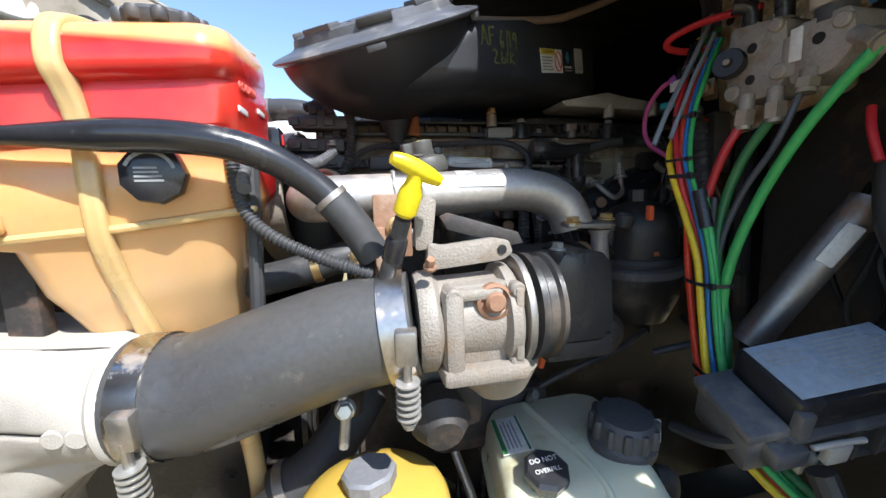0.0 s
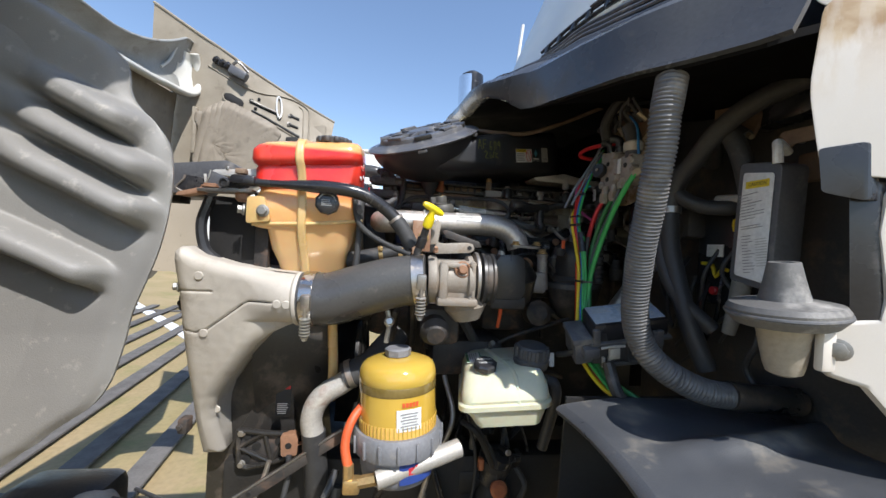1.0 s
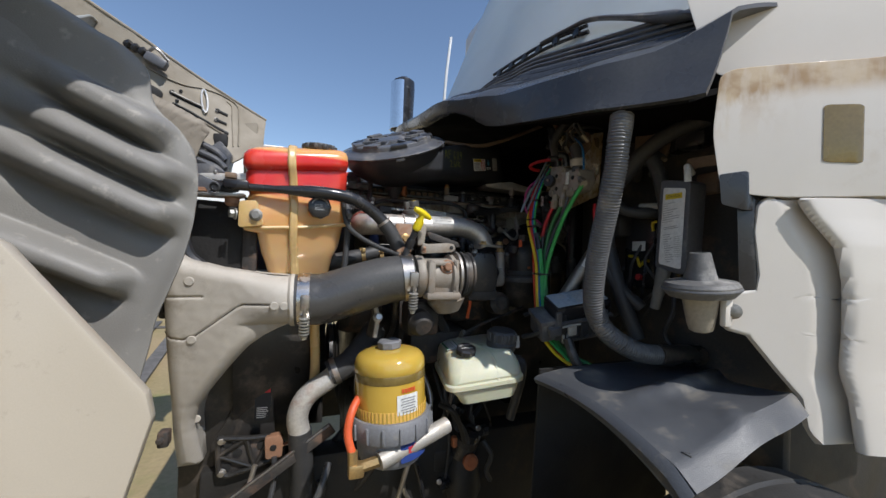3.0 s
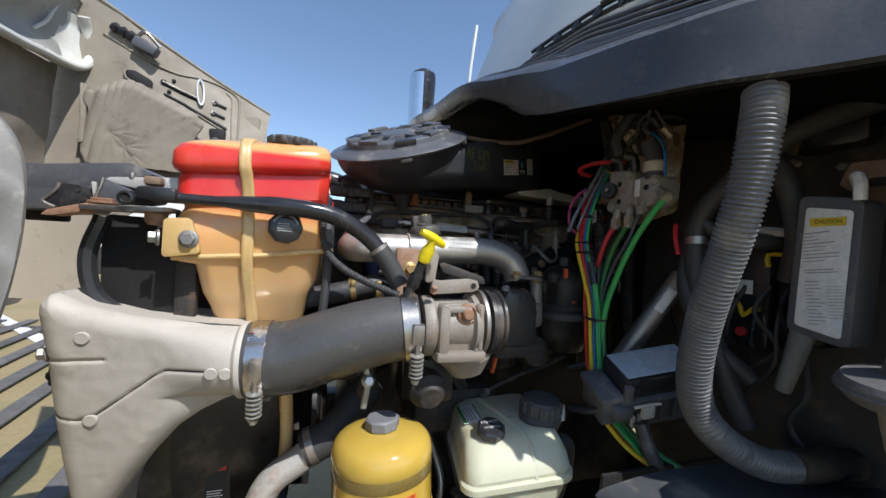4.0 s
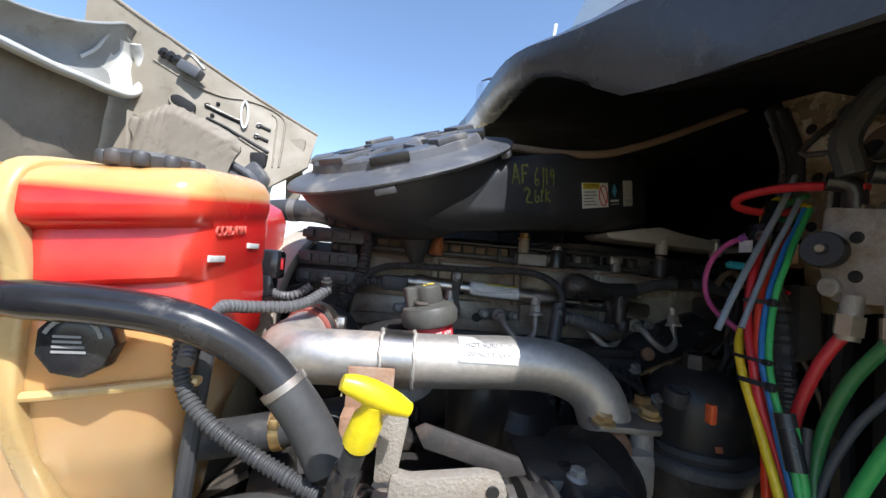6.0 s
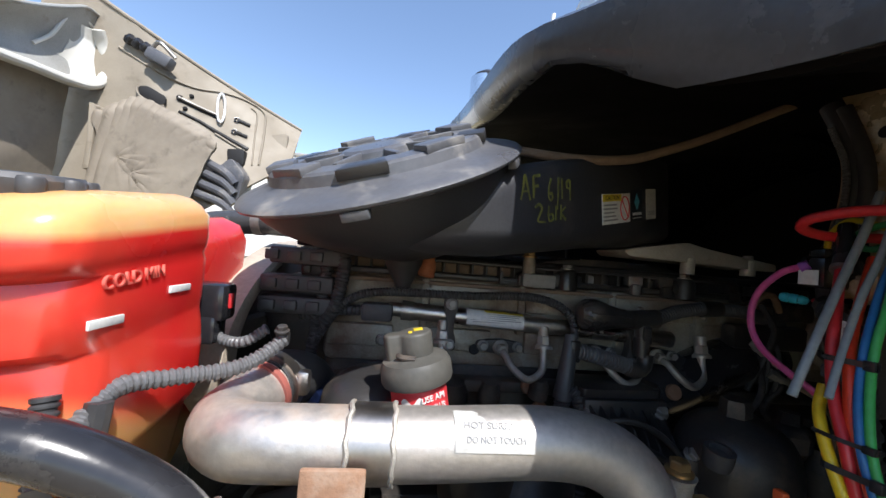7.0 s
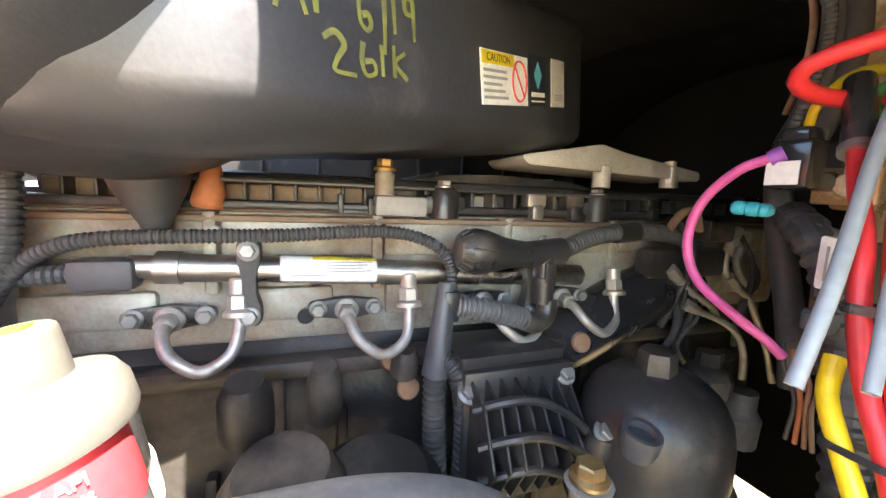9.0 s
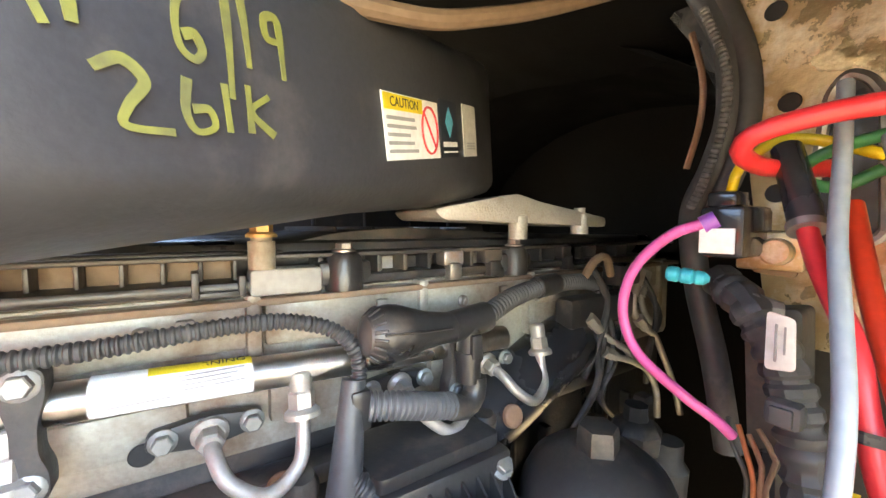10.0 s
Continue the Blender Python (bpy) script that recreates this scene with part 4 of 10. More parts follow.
# flat plate on the shield; the hollow's shade is painted by its dark colour
recess_shade = rounded([(0.571, 1.873), (0.568, 1.901), (0.56, 1.913), (0.55, 1.907), (0.542, 1.892), (0.538, 1.803), (0.555, 1.795), (0.574, 1.782), (0.573, 1.838)], 0.012)
part("recess_shade", G().prism(recess_shade, 0.003, YZ(0.748), 0.001), cowl_grey, hs_, "flat dark plate standing in for a shaded hollow")
part("recess_rim", G().tube([(0.748, y, z) for y, z in recess_shade] + [(0.748, *recess_shade[0])], 0.0035, 8), worn_steel, hs_)


# ---- hood, tipped forward ----
hood = thing("tipped_hood", (-1.0, 1.0, 1.0), "cream truck hood tipped forward, underside and wheel liner showing", "truck hood")
XZ = lambda y: Matrix(((1, 0, 0, 0), (0, 0, 1, y), (0, 1, 0, 0), (0, 0, 0, 1)))
# liner outline, x at a height
EDGE = [(1.15, -0.62, 0, 0), (1.21, -0.46, 0, 0), (1.25, -0.395, 0, 0), (1.28, -0.358, 0, 0), (1.315, -0.314, 0, 0), (1.35, -0.294, 0, 0), (1.40, -0.283, 0, 0), (1.45, -0.274, 0, 0), (1.51, -0.254, 0, 0), (1.55, -0.241, 0, 0), (1.60, -0.231, 0, 0), (1.67, -0.227, 0, 0), (1.72, -0.239, 0, 0),
        (1.775, -0.286, 0, 0), (1.83, -0.300, 0, 0), (1.865, -0.352, 0, 0), (1.935, -0.505, 0, 0), (2.05, -0.78, 0, 0)]
RIBS = [(-0.262, 1.722, 0.14), (-0.240, 1.655, 0.18), (-0.245, 1.595, 0.20), (-0.300, 1.500, 0.22)]


def liner(u, v):
    z = 1.15 + 0.90 * v
    xe = spline(EDGE, z)[0]
    x = xe - 0.95 * u ** 1.5
    y = 0.212 - 0.10 * max(0, u - 0.25) - 0.16 * max(0, 1.42 - z) ** 1.2
    # rolled rim
    y += 0.010 * math.exp(-((xe - x) / 0.014) ** 2)
    # moulded ribs running up and forward
    for rx, rz, length in RIBS:
        dx, dz = x - rx, z - rz
        s = (-dx * 0.90 + dz * 0.436)
        w = (dx * 0.436 + dz * 0.90)
        if -0.02 < s < length + 0.3:
            fall = 1 / (1 + math.exp(-(s - 0.012) / 0.006)) * 1 / (1 + math.exp((s - length) / 0.02))
            y -= 0.044 * fall * math.exp(-(w / 0.0170) ** 4)
            y += 0.012 * fall * math.exp(-((w + 0.030) / 0.013) ** 2)
    return (x, y, z)


part("wheel_liner", G().sheet(liner, 300, 240, 0.004), liner_grey, hood, "ribbed grey plastic wheel liner with rolled edge", 60)
# outer fender edge, nearest the wheel
# two facets that meet at a fold; the front one turns inward
near = [(-0.272, 1.567), (-0.265, 1.562), (-0.180, 1.450), (-0.176, 1.430), (-0.225, 1.25), (-0.27, 1.05), (-0.300, 1.05)]
# high edge here and the piece above it: unseen, shaped to shade the liner
front = [(-0.272, 1.567), (-0.300, 1.05), (-0.80, 1.0), (-0.95, 1.6), (-0.95, 2.5), (-0.272, 2.56), (-0.272, 2.150), (-0.285, 2.142), (-0.355, 2.082), (-0.412, 1.975), (-0.425, 1.86), (-0.405, 1.72), (-0.353, 1.61)]
shade_crown = [(-0.272, 2.150), (-0.272, 2.56), (-0.19, 2.51), (-0.155, 2.42), (-0.140, 2.275), (-0.195, 2.213)]
g = G().prism(near, 0.012, XZ(-0.118), 0.002, 2).prism(shade_crown, 0.012, XZ(-0.118), 0.002, 2)
fold = G().prism(front, 0.012, XZ(-0.118), 0.002, 2)
for p in fold.v:
    p.y += 0.62 * max(0.0, -0.272 - p.x)
part("outer_fender", g.add(fold.v, fold.f), cream_paint, hood, "cream painted outer fender edge with unseen upper parts added to shade the liner")
g = G().sheet(lambda u, v: (-0.80 - 0.05 * v, -0.11 + 0.33 * v, 1.0 + 0.95 * u), 4, 8, 0.01)
part("fender_return", g, cream_paint, hood)
part("fender_crease", G().tube([(-0.30, -0.122, 1.0), (-0.285, -0.124, 1.25), (-0.272, -0.124, 1.54)], 0.006, 6), cream_paint, hood)


# far side panel
def far_side(u, v):
    """u along the rear edge from the low corner forward, v downward from the upper rim."""
    x = -0.30 - 0.95 * u
    top = 2.345 + 0.44 * (u / 0.9) - 0.03 * math.sin(math.pi * u)
    z = top - (0.20 + 0.75 * min(1, u * 1.6)) * v
    y = 2.11 - 0.25 * min(1, (u + v * 0.35) * 1.6)
    return (x, y, z)


def far_y(x, z):
    """Depth of the far side at a place on it."""
    u = (-0.30 - x) / 0.95
    top = 2.345 + 0.44 * (u / 0.9) - 0.03 * math.sin(math.pi * u)
    v = max(0.0, (top - z) / (0.20 + 0.75 * min(1, u * 1.6)))
    return 2.11 - 0.25 * min(1, (u + v * 0.35) * 1.6)


part("far_panel", G().sheet(far_side, 30, 16, 0.012), hood_grp, hood, "unpainted brown laminate inner side of the far fender")
part("far_rim", G().tube([far_side(k / 10, 0.0) for k in range(11)], 0.008, 8), hood_grp, hood)
FAR = lambda x, z, out=0.0: Vector((x, far_y(x, z) - out, z))
part("swage_frame", G().tube([FAR(-0.957, 2.519), FAR(-0.814, 2.446), FAR(-0.699, 2.418), FAR(-0.603, 2.430), FAR(-0.520, 2.421), FAR(-0.453, 2.385), FAR(-0.437, 2.316), FAR(-0.423, 2.126)], 0.008, 10, oval=0.6), hood_grp, hood)
part("swage_frame", G().tube([FAR(-0.500, 2.392), FAR(-0.475, 2.366), FAR(-0.466, 2.273), FAR(-0.449, 2.120)], 0.006, 10, oval=0.6), hood_grp, hood)
part("latch_rod", G().tube([FAR(-0.735, 2.358, 0.010), FAR(-0.668, 2.336, 0.012), FAR(-0.602, 2.318, 0.012)], 0.0055, 10), pale_bar, hood, "dull grey latch rod")
part("rod_groove", G().tube([FAR(-0.735, 2.350, 0.001), FAR(-0.668, 2.327, 0.001), FAR(-0.602, 2.308, 0.001)], 0.0065, 8), dark_parts_and_shade, hood)
part("rod_end", G().lathe([(0.010, -0.006), (0.013, 0.0), (0.010, 0.008)], orient(FAR(-0.733, 2.357, 0.004), (0, -1, 0)), 14), dark_parts_and_shade, hood)
for x, z in ((-0.699, 2.377), (-0.710, 2.317)):
    part("nub", G().lathe([(0.008, 0.0), (0.009, 0.004), (0.006, 0.012)], orient(FAR(x, z), (0, -1, 0)), 12), dark_parts_and_shade, hood)
part("seal_strip", G().tube([FAR(-0.728, 2.300, 0.002), FAR(-0.660, 2.276, 0.002), FAR(-0.600, 2.246, 0.002), FAR(-0.478, 2.190, 0.002)], 0.0095, 8, taper=lambda t: 0.6 + 0.5 * t), dark_parts_and_shade, hood, "dark rubber seal strip")
part("strip_edge", G().tube([FAR(-0.600, 2.236, 0.004), FAR(-0.540, 2.205, 0.004), FAR(-0.478, 2.176, 0.004)], 0.0045, 8), hood_grp, hood)
for z in (2.319, 2.262):
    part("slot_seal", G().tube([FAR(-0.537, z, 0.001), FAR(-0.514, z - 0.007, 0.001), FAR(-0.490, z - 0.014, 0.001)], 0.0085, 10), dark_parts_and_shade, hood)
    part("slot_ring", G().tube([FAR(-0.537 + 0.009 * math.cos(a), z + 0.010 * math.sin(a), 0.006) for a in [2 * math.pi * k / 14 for k in range(15)]], 0.0028, 8), gloss_black, hood)
# solid dark block: the pocket's shade is put into its colour
part("pocket", G().prism(rounded([(-0.545, 2.176), (-0.476, 2.182), (-0.474, 2.112), (-0.536, 2.104)], 0.012), 0.05, XZ(1.918), 0.004), dark_parts_and_shade, hood, "dark block standing in for the shade of a pocket above the vent")
part("inner_stay", G().prism(rounded([(-0.335, 2.30), (-0.335, 2.0), (-0.40, 1.97), (-0.42, 2.28)], 0.02), 0.02, XZ(2.02), 0.006), hood_grp, hood)
# dark plate flush with the panel, painted as the shade of an opening
part("oval_opening", G().prism(rounded([(-0.765, 2.304), (-0.80, 2.303), (-0.862, 2.338), (-0.870, 2.372), (-0.835, 2.378), (-0.762, 2.342)], 0.02), 0.012, XZ(1.850), 0.003), dark_parts_and_shade, hood, "dark plate standing in for the shade of an oval opening")
part("opening_lip", G().tube([(x, 1.849, z) for x, z in ((-0.765, 2.304), (-0.80, 2.303), (-0.862, 2.338), (-0.872, 2.368))], 0.0035, 8), hood_grp, hood)
part("hood_latch", G().box((0, 0, 0), (0.10, 0.05, 0.05), 0.012, orient((-0.79, 1.84, 2.485), (0.4, 0, 0.9), (0.9, 0, 0.44))), lid_grey, hood, "grey latch block")
for k in range(3):
    part("latch_tooth", G().lathe([(0.016, -0.016), (0.020, 0.0), (0.016, 0.016)], orient((-0.85 - 0.03 * k, 1.845, 2.525 + 0.012 * k), (0.5, -0.2, 0.3)), 12), gloss_black, hood)
part("latch_clip", G().tube([(-0.83, 1.85, 2.53), (-0.79, 1.83, 2.545), (-0.74, 1.85, 2.50)], 0.008, 8), worn_steel, hood)
part("oval_ring", G().tube([FAR(-0.5955 + 0.013 * math.cos(a) - 0.008 * math.sin(a), 2.354 + 0.066 * math.sin(a), 0.014) for a in [2 * math.pi * k / 24 for k in range(25)]], 0.0052, 10), bright_steel, hood, "bright steel oval pull ring")


# ribbed vent block low on the far panel
vb = part("vent_block", G().prism(rounded([(-0.50, 2.13), (-0.44, 2.06), (-0.46, 1.95), (-0.56, 1.95), (-0.58, 2.05)], 0.02), 0.10, XZ(1.86), 0.015, 3), lid_grey, hood, "dark grey ribbed plastic vent block")
for k in range(4):
    part("fin", G().tube([(-0.58 - 0.012 * k, 1.85, 2.095 - 0.042 * k), (-0.51, 1.845, 2.06 - 0.042 * k), (-0.47, 1.85, 2.02 - 0.042 * k)], 0.017, 10), lid_grey, vb)


# insulated panel and underside of the hood top
PAD_TOP = [(-0.985, 2.235, 0, 0), (-0.935, 2.270, 0, 0), (-0.845, 2.312, 0, 0), (-0.76, 2.284, 0, 0), (-0.58, 2.203, 0, 0), (-0.545, 2.157, 0, 0)]


def pad(u, v):
    """Insulation held to the far side, gathered in folds at its front end."""
    x = -0.985 + (0.440 - 0.085 * v) * u
    z = spline(PAD_TOP, x)[0] * (1 - v) + 1.93 * v
    fold = math.exp(-(u / 0.16) ** 2)
    w = 0.0022 * noise.noise(Vector((u * 10 + v * 5, v * 3, 0))) + 0.0012 * math.sin(70 * u + 22 * v + 3 * math.sin(7 * v)) * (1 - v) ** 2 + 0.006 * fold * math.sin(52 * u + 9 * v) + 0.014 * min(1, 8 * u, 8 * (1 - u), 10 * v)
    for cx, cz in ((-0.891, 2.073), (-0.840, 2.016)):
        dx, dz = x - cx, z - cz
        r = math.hypot(dx, dz)
        a = math.atan2(dz, dx)
        w += 0.0030 * math.exp(-(r / 0.085) ** 2) * max(-0.3, math.sin(13 * a + 5 * noise.noise(Vector((cx * 9, a * 2.0, 0))))) * max(0.0, math.cos(a + 0.25)) * min(1, r / 0.02) - 0.006 * math.exp(-(r / 0.022) ** 2)
    # sagging pleats under the upper hem
    w += 0.0042 * math.exp(-((v - 0.10) / 0.13) ** 2) * math.sin(95 * u + 14 * v + 4 * noise.noise(Vector((u * 6, 0, 1)))) * max(0.0, 1 - u * 1.2)
    return (x, 1.838 - w, z)


part("insulation_pad", G().sheet(pad, 150, 90, 0.02), hood_pad, hood, "quilted brown insulation pad, creased")
for a, b in (((-0.905, 2.082), (-0.877, 2.065)), ((-0.858, 2.024), (-0.822, 2.007))):
    part("pad_clip", G().box((0, 0, 0), (0.036, 0.010, 0.009), 0.003, orient(((a[0] + b[0]) / 2, 1.826, (a[1] + b[1]) / 2), (0, -1, 0), (b[0] - a[0], 0, b[1] - a[1])) @ Matrix.Rotation(math.pi / 2, 4, "X")), gloss_black, hood)
part("inner_flange", G().prism(rounded([(-1.010, 2.275), (-0.985, 2.268), (-0.985, 2.14), (-0.988, 2.02), (-1.012, 2.015), (-1.004, 2.14)], 0.008), 0.045, XZ(1.815), 0.005), hood_grp, hood)
part("flange_pocket", G().prism(rounded([(-0.983, 2.262), (-0.918, 2.262), (-0.945, 2.20), (-0.958, 2.13), (-0.962, 2.02), (-0.986, 2.02), (-0.984, 2.14)], 0.008), 0.01, XZ(1.836), 0.002), hood_grp, hood)


def rim_z(y):
    return min(2.632, 2.40 + 0.245 * max(0.0, (y - 1.25) / 0.57) ** 1.7)


def low_z(y):
    k = min(1.0, max(0.0, (y - 1.79) / 0.10))
    return 2.300 + 0.05 * max(0.0, y - 1.5) + 0.03 * min(0.0, y - 1.5) + 0.18 * k * k


def hood_top(u, v):
    """Underside of the hood top between its rear rim and the moulded shelf."""
    y = 1.885 - 1.80 * u
    a, b = rim_z(y), min(low_z(y), rim_z(y) - 0.01)
    return (-1.045 - 0.07 * math.sin(math.pi * v) * (0.3 + 0.7 * min(1, 5 * u)) - 0.10 * max(0, u - 0.3), y, a + (b - a) * v)


part("top_underside", G().sheet(hood_top, 60, 16, 0.010), hood_grey, hood, "pale grey underside of the hood top")
part("top_edge", G().tube([Vector(hood_top(k / 24, 0)) for k in range(25)], 0.007, 8), hood_grey, hood)
LOOP = [Vector(p) for p in ((-1.02, 1.835, 2.565), (-1.02, 1.868, 2.515), (-1.01, 1.882, 2.44), (-1.01, 1.862, 2.375), (-1.02, 1.815, 2.338), (-1.035, 1.73, 2.322), (-1.04, 1.62, 2.312), (-1.05, 1.50, 2.300), (-1.07, 1.2, 2.29), (-1.11, 0.8, 2.28), (-1.15, 0.3, 2.26))]
part("inner_shelf", G().tube(LOOP, 0.022, 12, oval=0.8), cream_bright, hood, "bright moulded shelf edge")


def fillet(u, v):
    """Hollow between the shelf and the top, widest at its rounded end."""
    k = u * 6.999
    p = LOOP[int(k)].lerp(LOOP[int(k) + 1], k - int(k))
    inward = Vector((0, -0.75, 0.65)) if u > 0.5 else Vector((0, -1, 0.2 + 0.9 * u))
    wide = 0.10 * math.sin(math.pi * min(1.0, 0.1 + u * 0.9)) ** 0.7 + 0.01
    return p + inward.normalized() * wide * v + Vector((-0.02 - 0.05 * math.sin(0.5 * math.pi * v), 0, 0))


part("shelf_fillet", G().sheet(fillet, 40, 10, 0.004), cream_bright, hood, "", 60)
part("inner_seam", G().tube([(-1.06, 1.86, 2.585), (-1.07, 1.80, 2.60), (-1.07, 1.755, 2.555), (-1.08, 1.72, 2.47), (-1.09, 1.67, 2.41)], 0.007, 8), cream_bright, hood)
part("inner_apron", G().sheet(lambda u, v: (-1.15 + 0.47 * u, 1.30 + 0.06 * math.sin(3 * u), 1.72 - 0.30 * v + 0.02 * u - 0.04 * u * v + 0.004 * noise.noise(Vector((u * 8, v * 8, 2)))), 20, 16, 0.01), cream_paint, hood, "dusty cream inner apron")
part("front_pad", G().sheet(lambda u, v: (-1.10 - 0.05 * v - 0.10 * max(0, u - 0.3) + 0.012 * noise.noise(Vector((u * 12, v * 9, 3))), 1.83 - 1.9 * u, hood_top(0.03 + u * 0.95, 1)[2] + 0.01 - 1.0 * v), 40, 24, 0.012), hood_pad, hood, "dark quilted pad under the hood")

# ---- cooling pack ----
rad = thing("radiator_pack", (-0.42, 1.05, 0.8), "black radiator and charge-air cooler stack behind the grille", "radiator")
part("core", G().box((-0.28, 1.14, 1.22), (0.13, 0.98, 0.86), 0.008), engine_black, rad)
part("side_channel", G().box((-0.27, 0.72, 1.33), (0.14, 0.12, 0.66), 0.01), engine_black, rad)
part("top_duct", G().prism(rounded([(-0.30, 1.665), (-0.205, 1.662), (-0.185, 1.56), (-0.20, 1.49), (-0.27, 1.51), (-0.298, 1.55)], 0.015), 0.03, XZ(0.50), 0.006), dark_parts_and_shade, rad)
part("duct_rim", G().tube([(-0.296, 0.495, 1.66), (-0.31, 0.49, 1.60), (-0.30, 0.49, 1.545), (-0.27, 0.49, 1.515)], 0.012, 8), gloss_black, rad)
part("edge_strip", G().box((-0.182, 0.50, 1.57), (0.03, 0.02, 0.20), 0.003), grimy, rad)
br = thing("radiator_stay_bracket", (-0.24, 0.46, 1.68), "rusty and bright steel plates clamping the radiator stay end", "bracket")
part("upper_plate", G().prism(rounded([(-0.283, 1.712), (-0.276, 1.717), (-0.188, 1.7255), (-0.1845, 1.723), (-0.1845, 1.709), (-0.196, 1.707), (-0.24, 1.7045), (-0.256, 1.706)], 0.0025), 0.030, XZ(0.462), 0.0015), bright_steel, br, "bright worn steel plate")
part("plate_nick", G().lathe([(0.003, 0), (0.004, 0.002), (0.004, 0.008)], orient((-0.250, 0.463, 1.7175), (0, 0.2, 1)), 12), worn_steel, br)
part("bolt_block", G().box((-0.2185, 0.455, 1.7160), (0.022, 0.018, 0.012), 0.0025), rusty_tan, br, "rusty square bolt head")
part("gusset", G().prism([(-0.2795, 1.713), (-0.272, 1.711), (-0.243, 1.699), (-0.241, 1.6785), (-0.262, 1.676), (-0.289, 1.680)], 0.004, XZ(0.452), 0.001), lid_grey, br, "dark grey triangular gusset")
part("gusset_edge", G().tube([(-0.279, 0.452, 1.714), (-0.2815, 0.451, 1.700), (-0.288, 0.451, 1.681)], 0.0022, 8), worn_steel, br)
part("clevis", G().prism(rounded([(-0.252, 1.695), (-0.232, 1.698), (-0.206, 1.699), (-0.200, 1.696), (-0.203, 1.682), (-0.220, 1.678), (-0.252, 1.678)], 0.004), 0.024, XZ(0.436), 0.003), gloss_black, br, "black clevis")
part("pin", G().lathe([(0.010, 0.0), (0.010, 0.003), (0.0068, 0.004), (0.006, 0.0015), (0.002, 0.001)], orient((-0.2445, 0.436, 1.687), (0, -1, 0)), 20), cover_black, br)
part("clevis_lip", G().prism([(-0.240, 1.7015), (-0.196, 1.7045), (-0.190, 1.702), (-0.206, 1.6995)], 0.020, XZ(0.438), 0.001), cover_black, br)
part("rod_bulge", G().lathe([(0.004, -0.008), (0.0075, -0.005), (0.0085, 0.0), (0.0070, 0.005), (0.0055, 0.010)], orient((-0.206, 0.4375, 1.691), (1, 0, 0)), 18), gloss_black, br)
part("lower_plate", G().prism(rounded([(-0.300, 1.673), (-0.190, 1.6775), (-0.190, 1.6715), (-0.232, 1.668), (-0.300, 1.667)], 0.002), 0.040, XZ(0.440), 0.0012), worn_steel, br)
part("rusty_strap", G().prism(rounded([(-0.345, 1.656), (-0.338, 1.6635), (-0.294, 1.6765), (-0.290, 1.671), (-0.296, 1.664), (-0.335, 1.6555)], 0.002), 0.030, XZ(0.448), 0.0015), rusty, br, "rust-orange flat strap")
part("shim", G().box((-0.276, 0.452, 1.6785), (0.030, 0.026, 0.004), 0.001).box((-0.2755, 0.452, 1.6825), (0.024, 0.022, 0.004), 0.001), rusty, br)
part("lug", G().lathe([(0.010, -0.018), (0.0145, -0.012), (0.0145, -0.002), (0.018, 0.0)], orient((-0.216, 0.462, 1.669)), 18), rusty, br)
part("hanger", G().prism(rounded([(-0.192, 1.672), (-0.186, 1.672), (-0.178, 1.600), (-0.184, 1.598), (-0.190, 1.640)], 0.002), 0.012, XZ(0.462), 0.001), grimy, br)
ft = thing("front_cross_duct", (-0.5, 0.6, 1.65), "grey plastic radiator end duct with a dark flared corner", "duct")
part("panel", G().prism(rounded([(-0.90, 1.712), (-0.385, 1.735), (-0.275, 1.750), (-0.243, 1.7335), (-0.285, 1.722), (-0.318, 1.702), (-0.352, 1.704), (-0.372, 1.668), (-0.90, 1.640)], 0.006), 0.16, XZ(0.52), 0.004), lid_grey, ft)
part("flared_corner", G().prism(rounded([(-0.354, 1.707), (-0.318, 1.704), (-0.313, 1.682), (-0.357, 1.670), (-0.371, 1.679)], 0.004), 0.05, XZ(0.50), 0.003), gloss_black, ft)
part("corner_rim", G().tube([(-0.353, 0.499, 1.706), (-0.3565, 0.499, 1.696), (-0.369, 0.499, 1.682), (-0.3715, 0.499, 1.676), (-0.357, 0.499, 1.669)], 0.0025, 8), worn_steel, ft)
part("clip", G().prism([(-0.3150, 1.712), (-0.3095, 1.712), (-0.3075, 1.686), (-0.311, 1.686)], 0.006, XZ(0.497), 0.001), label_grey, ft)
part("backing_bar", G().box((-0.66, 0.60, 1.66), (0.52, 0.05, 0.02), 0.004), grimy, ft)


# ---- charge-air side ----
et = thing("charge_cooler_end_tank", (-0.3, 0.5, 1.03), "tan-grey cast charge-air cooler end tank with moulded ribs", "end tank")


def face_y(z):
    d = 1.489 - z
    return 0.446 + 0.20 * d + 0.30 * d * max(d, 0)


TANK_L = [(1.02, -0.337), (1.12, -0.337), (1.20, -0.334), (1.36, -0.335), (1.45, -0.335), (1.52, -0.341), (1.538, -0.338), (1.549, -0.326)]
TANK_R = [(1.02, -0.289), (1.03, -0.281), (1.08, -0.286), (1.13, -0.290), (1.16, -0.288), (1.195, -0.278), (1.245, -0.246), (1.295, -0.210), (1.335, -0.178), (1.362, -0.146), (1.380, -0.115), (1.391, -0.088), (1.499, -0.088), (1.501, -0.100), (1.505, -0.150), (1.516, -0.230), (1.532, -0.288), (1.543, -0.306), (1.549, -0.318)]
LINE_A = [(-0.336, 1.455), (-0.262, 1.455)]
LINE_B = [(-0.336, 1.378), (-0.322, 1.366), (-0.300, 1.362), (-0.276, 1.370), (-0.205, 1.426), (-0.186, 1.437), (-0.132, 1.438)]
RIM = [(x, z) for z, x in TANK_L] + [(x, z) for z, x in reversed(TANK_R)]


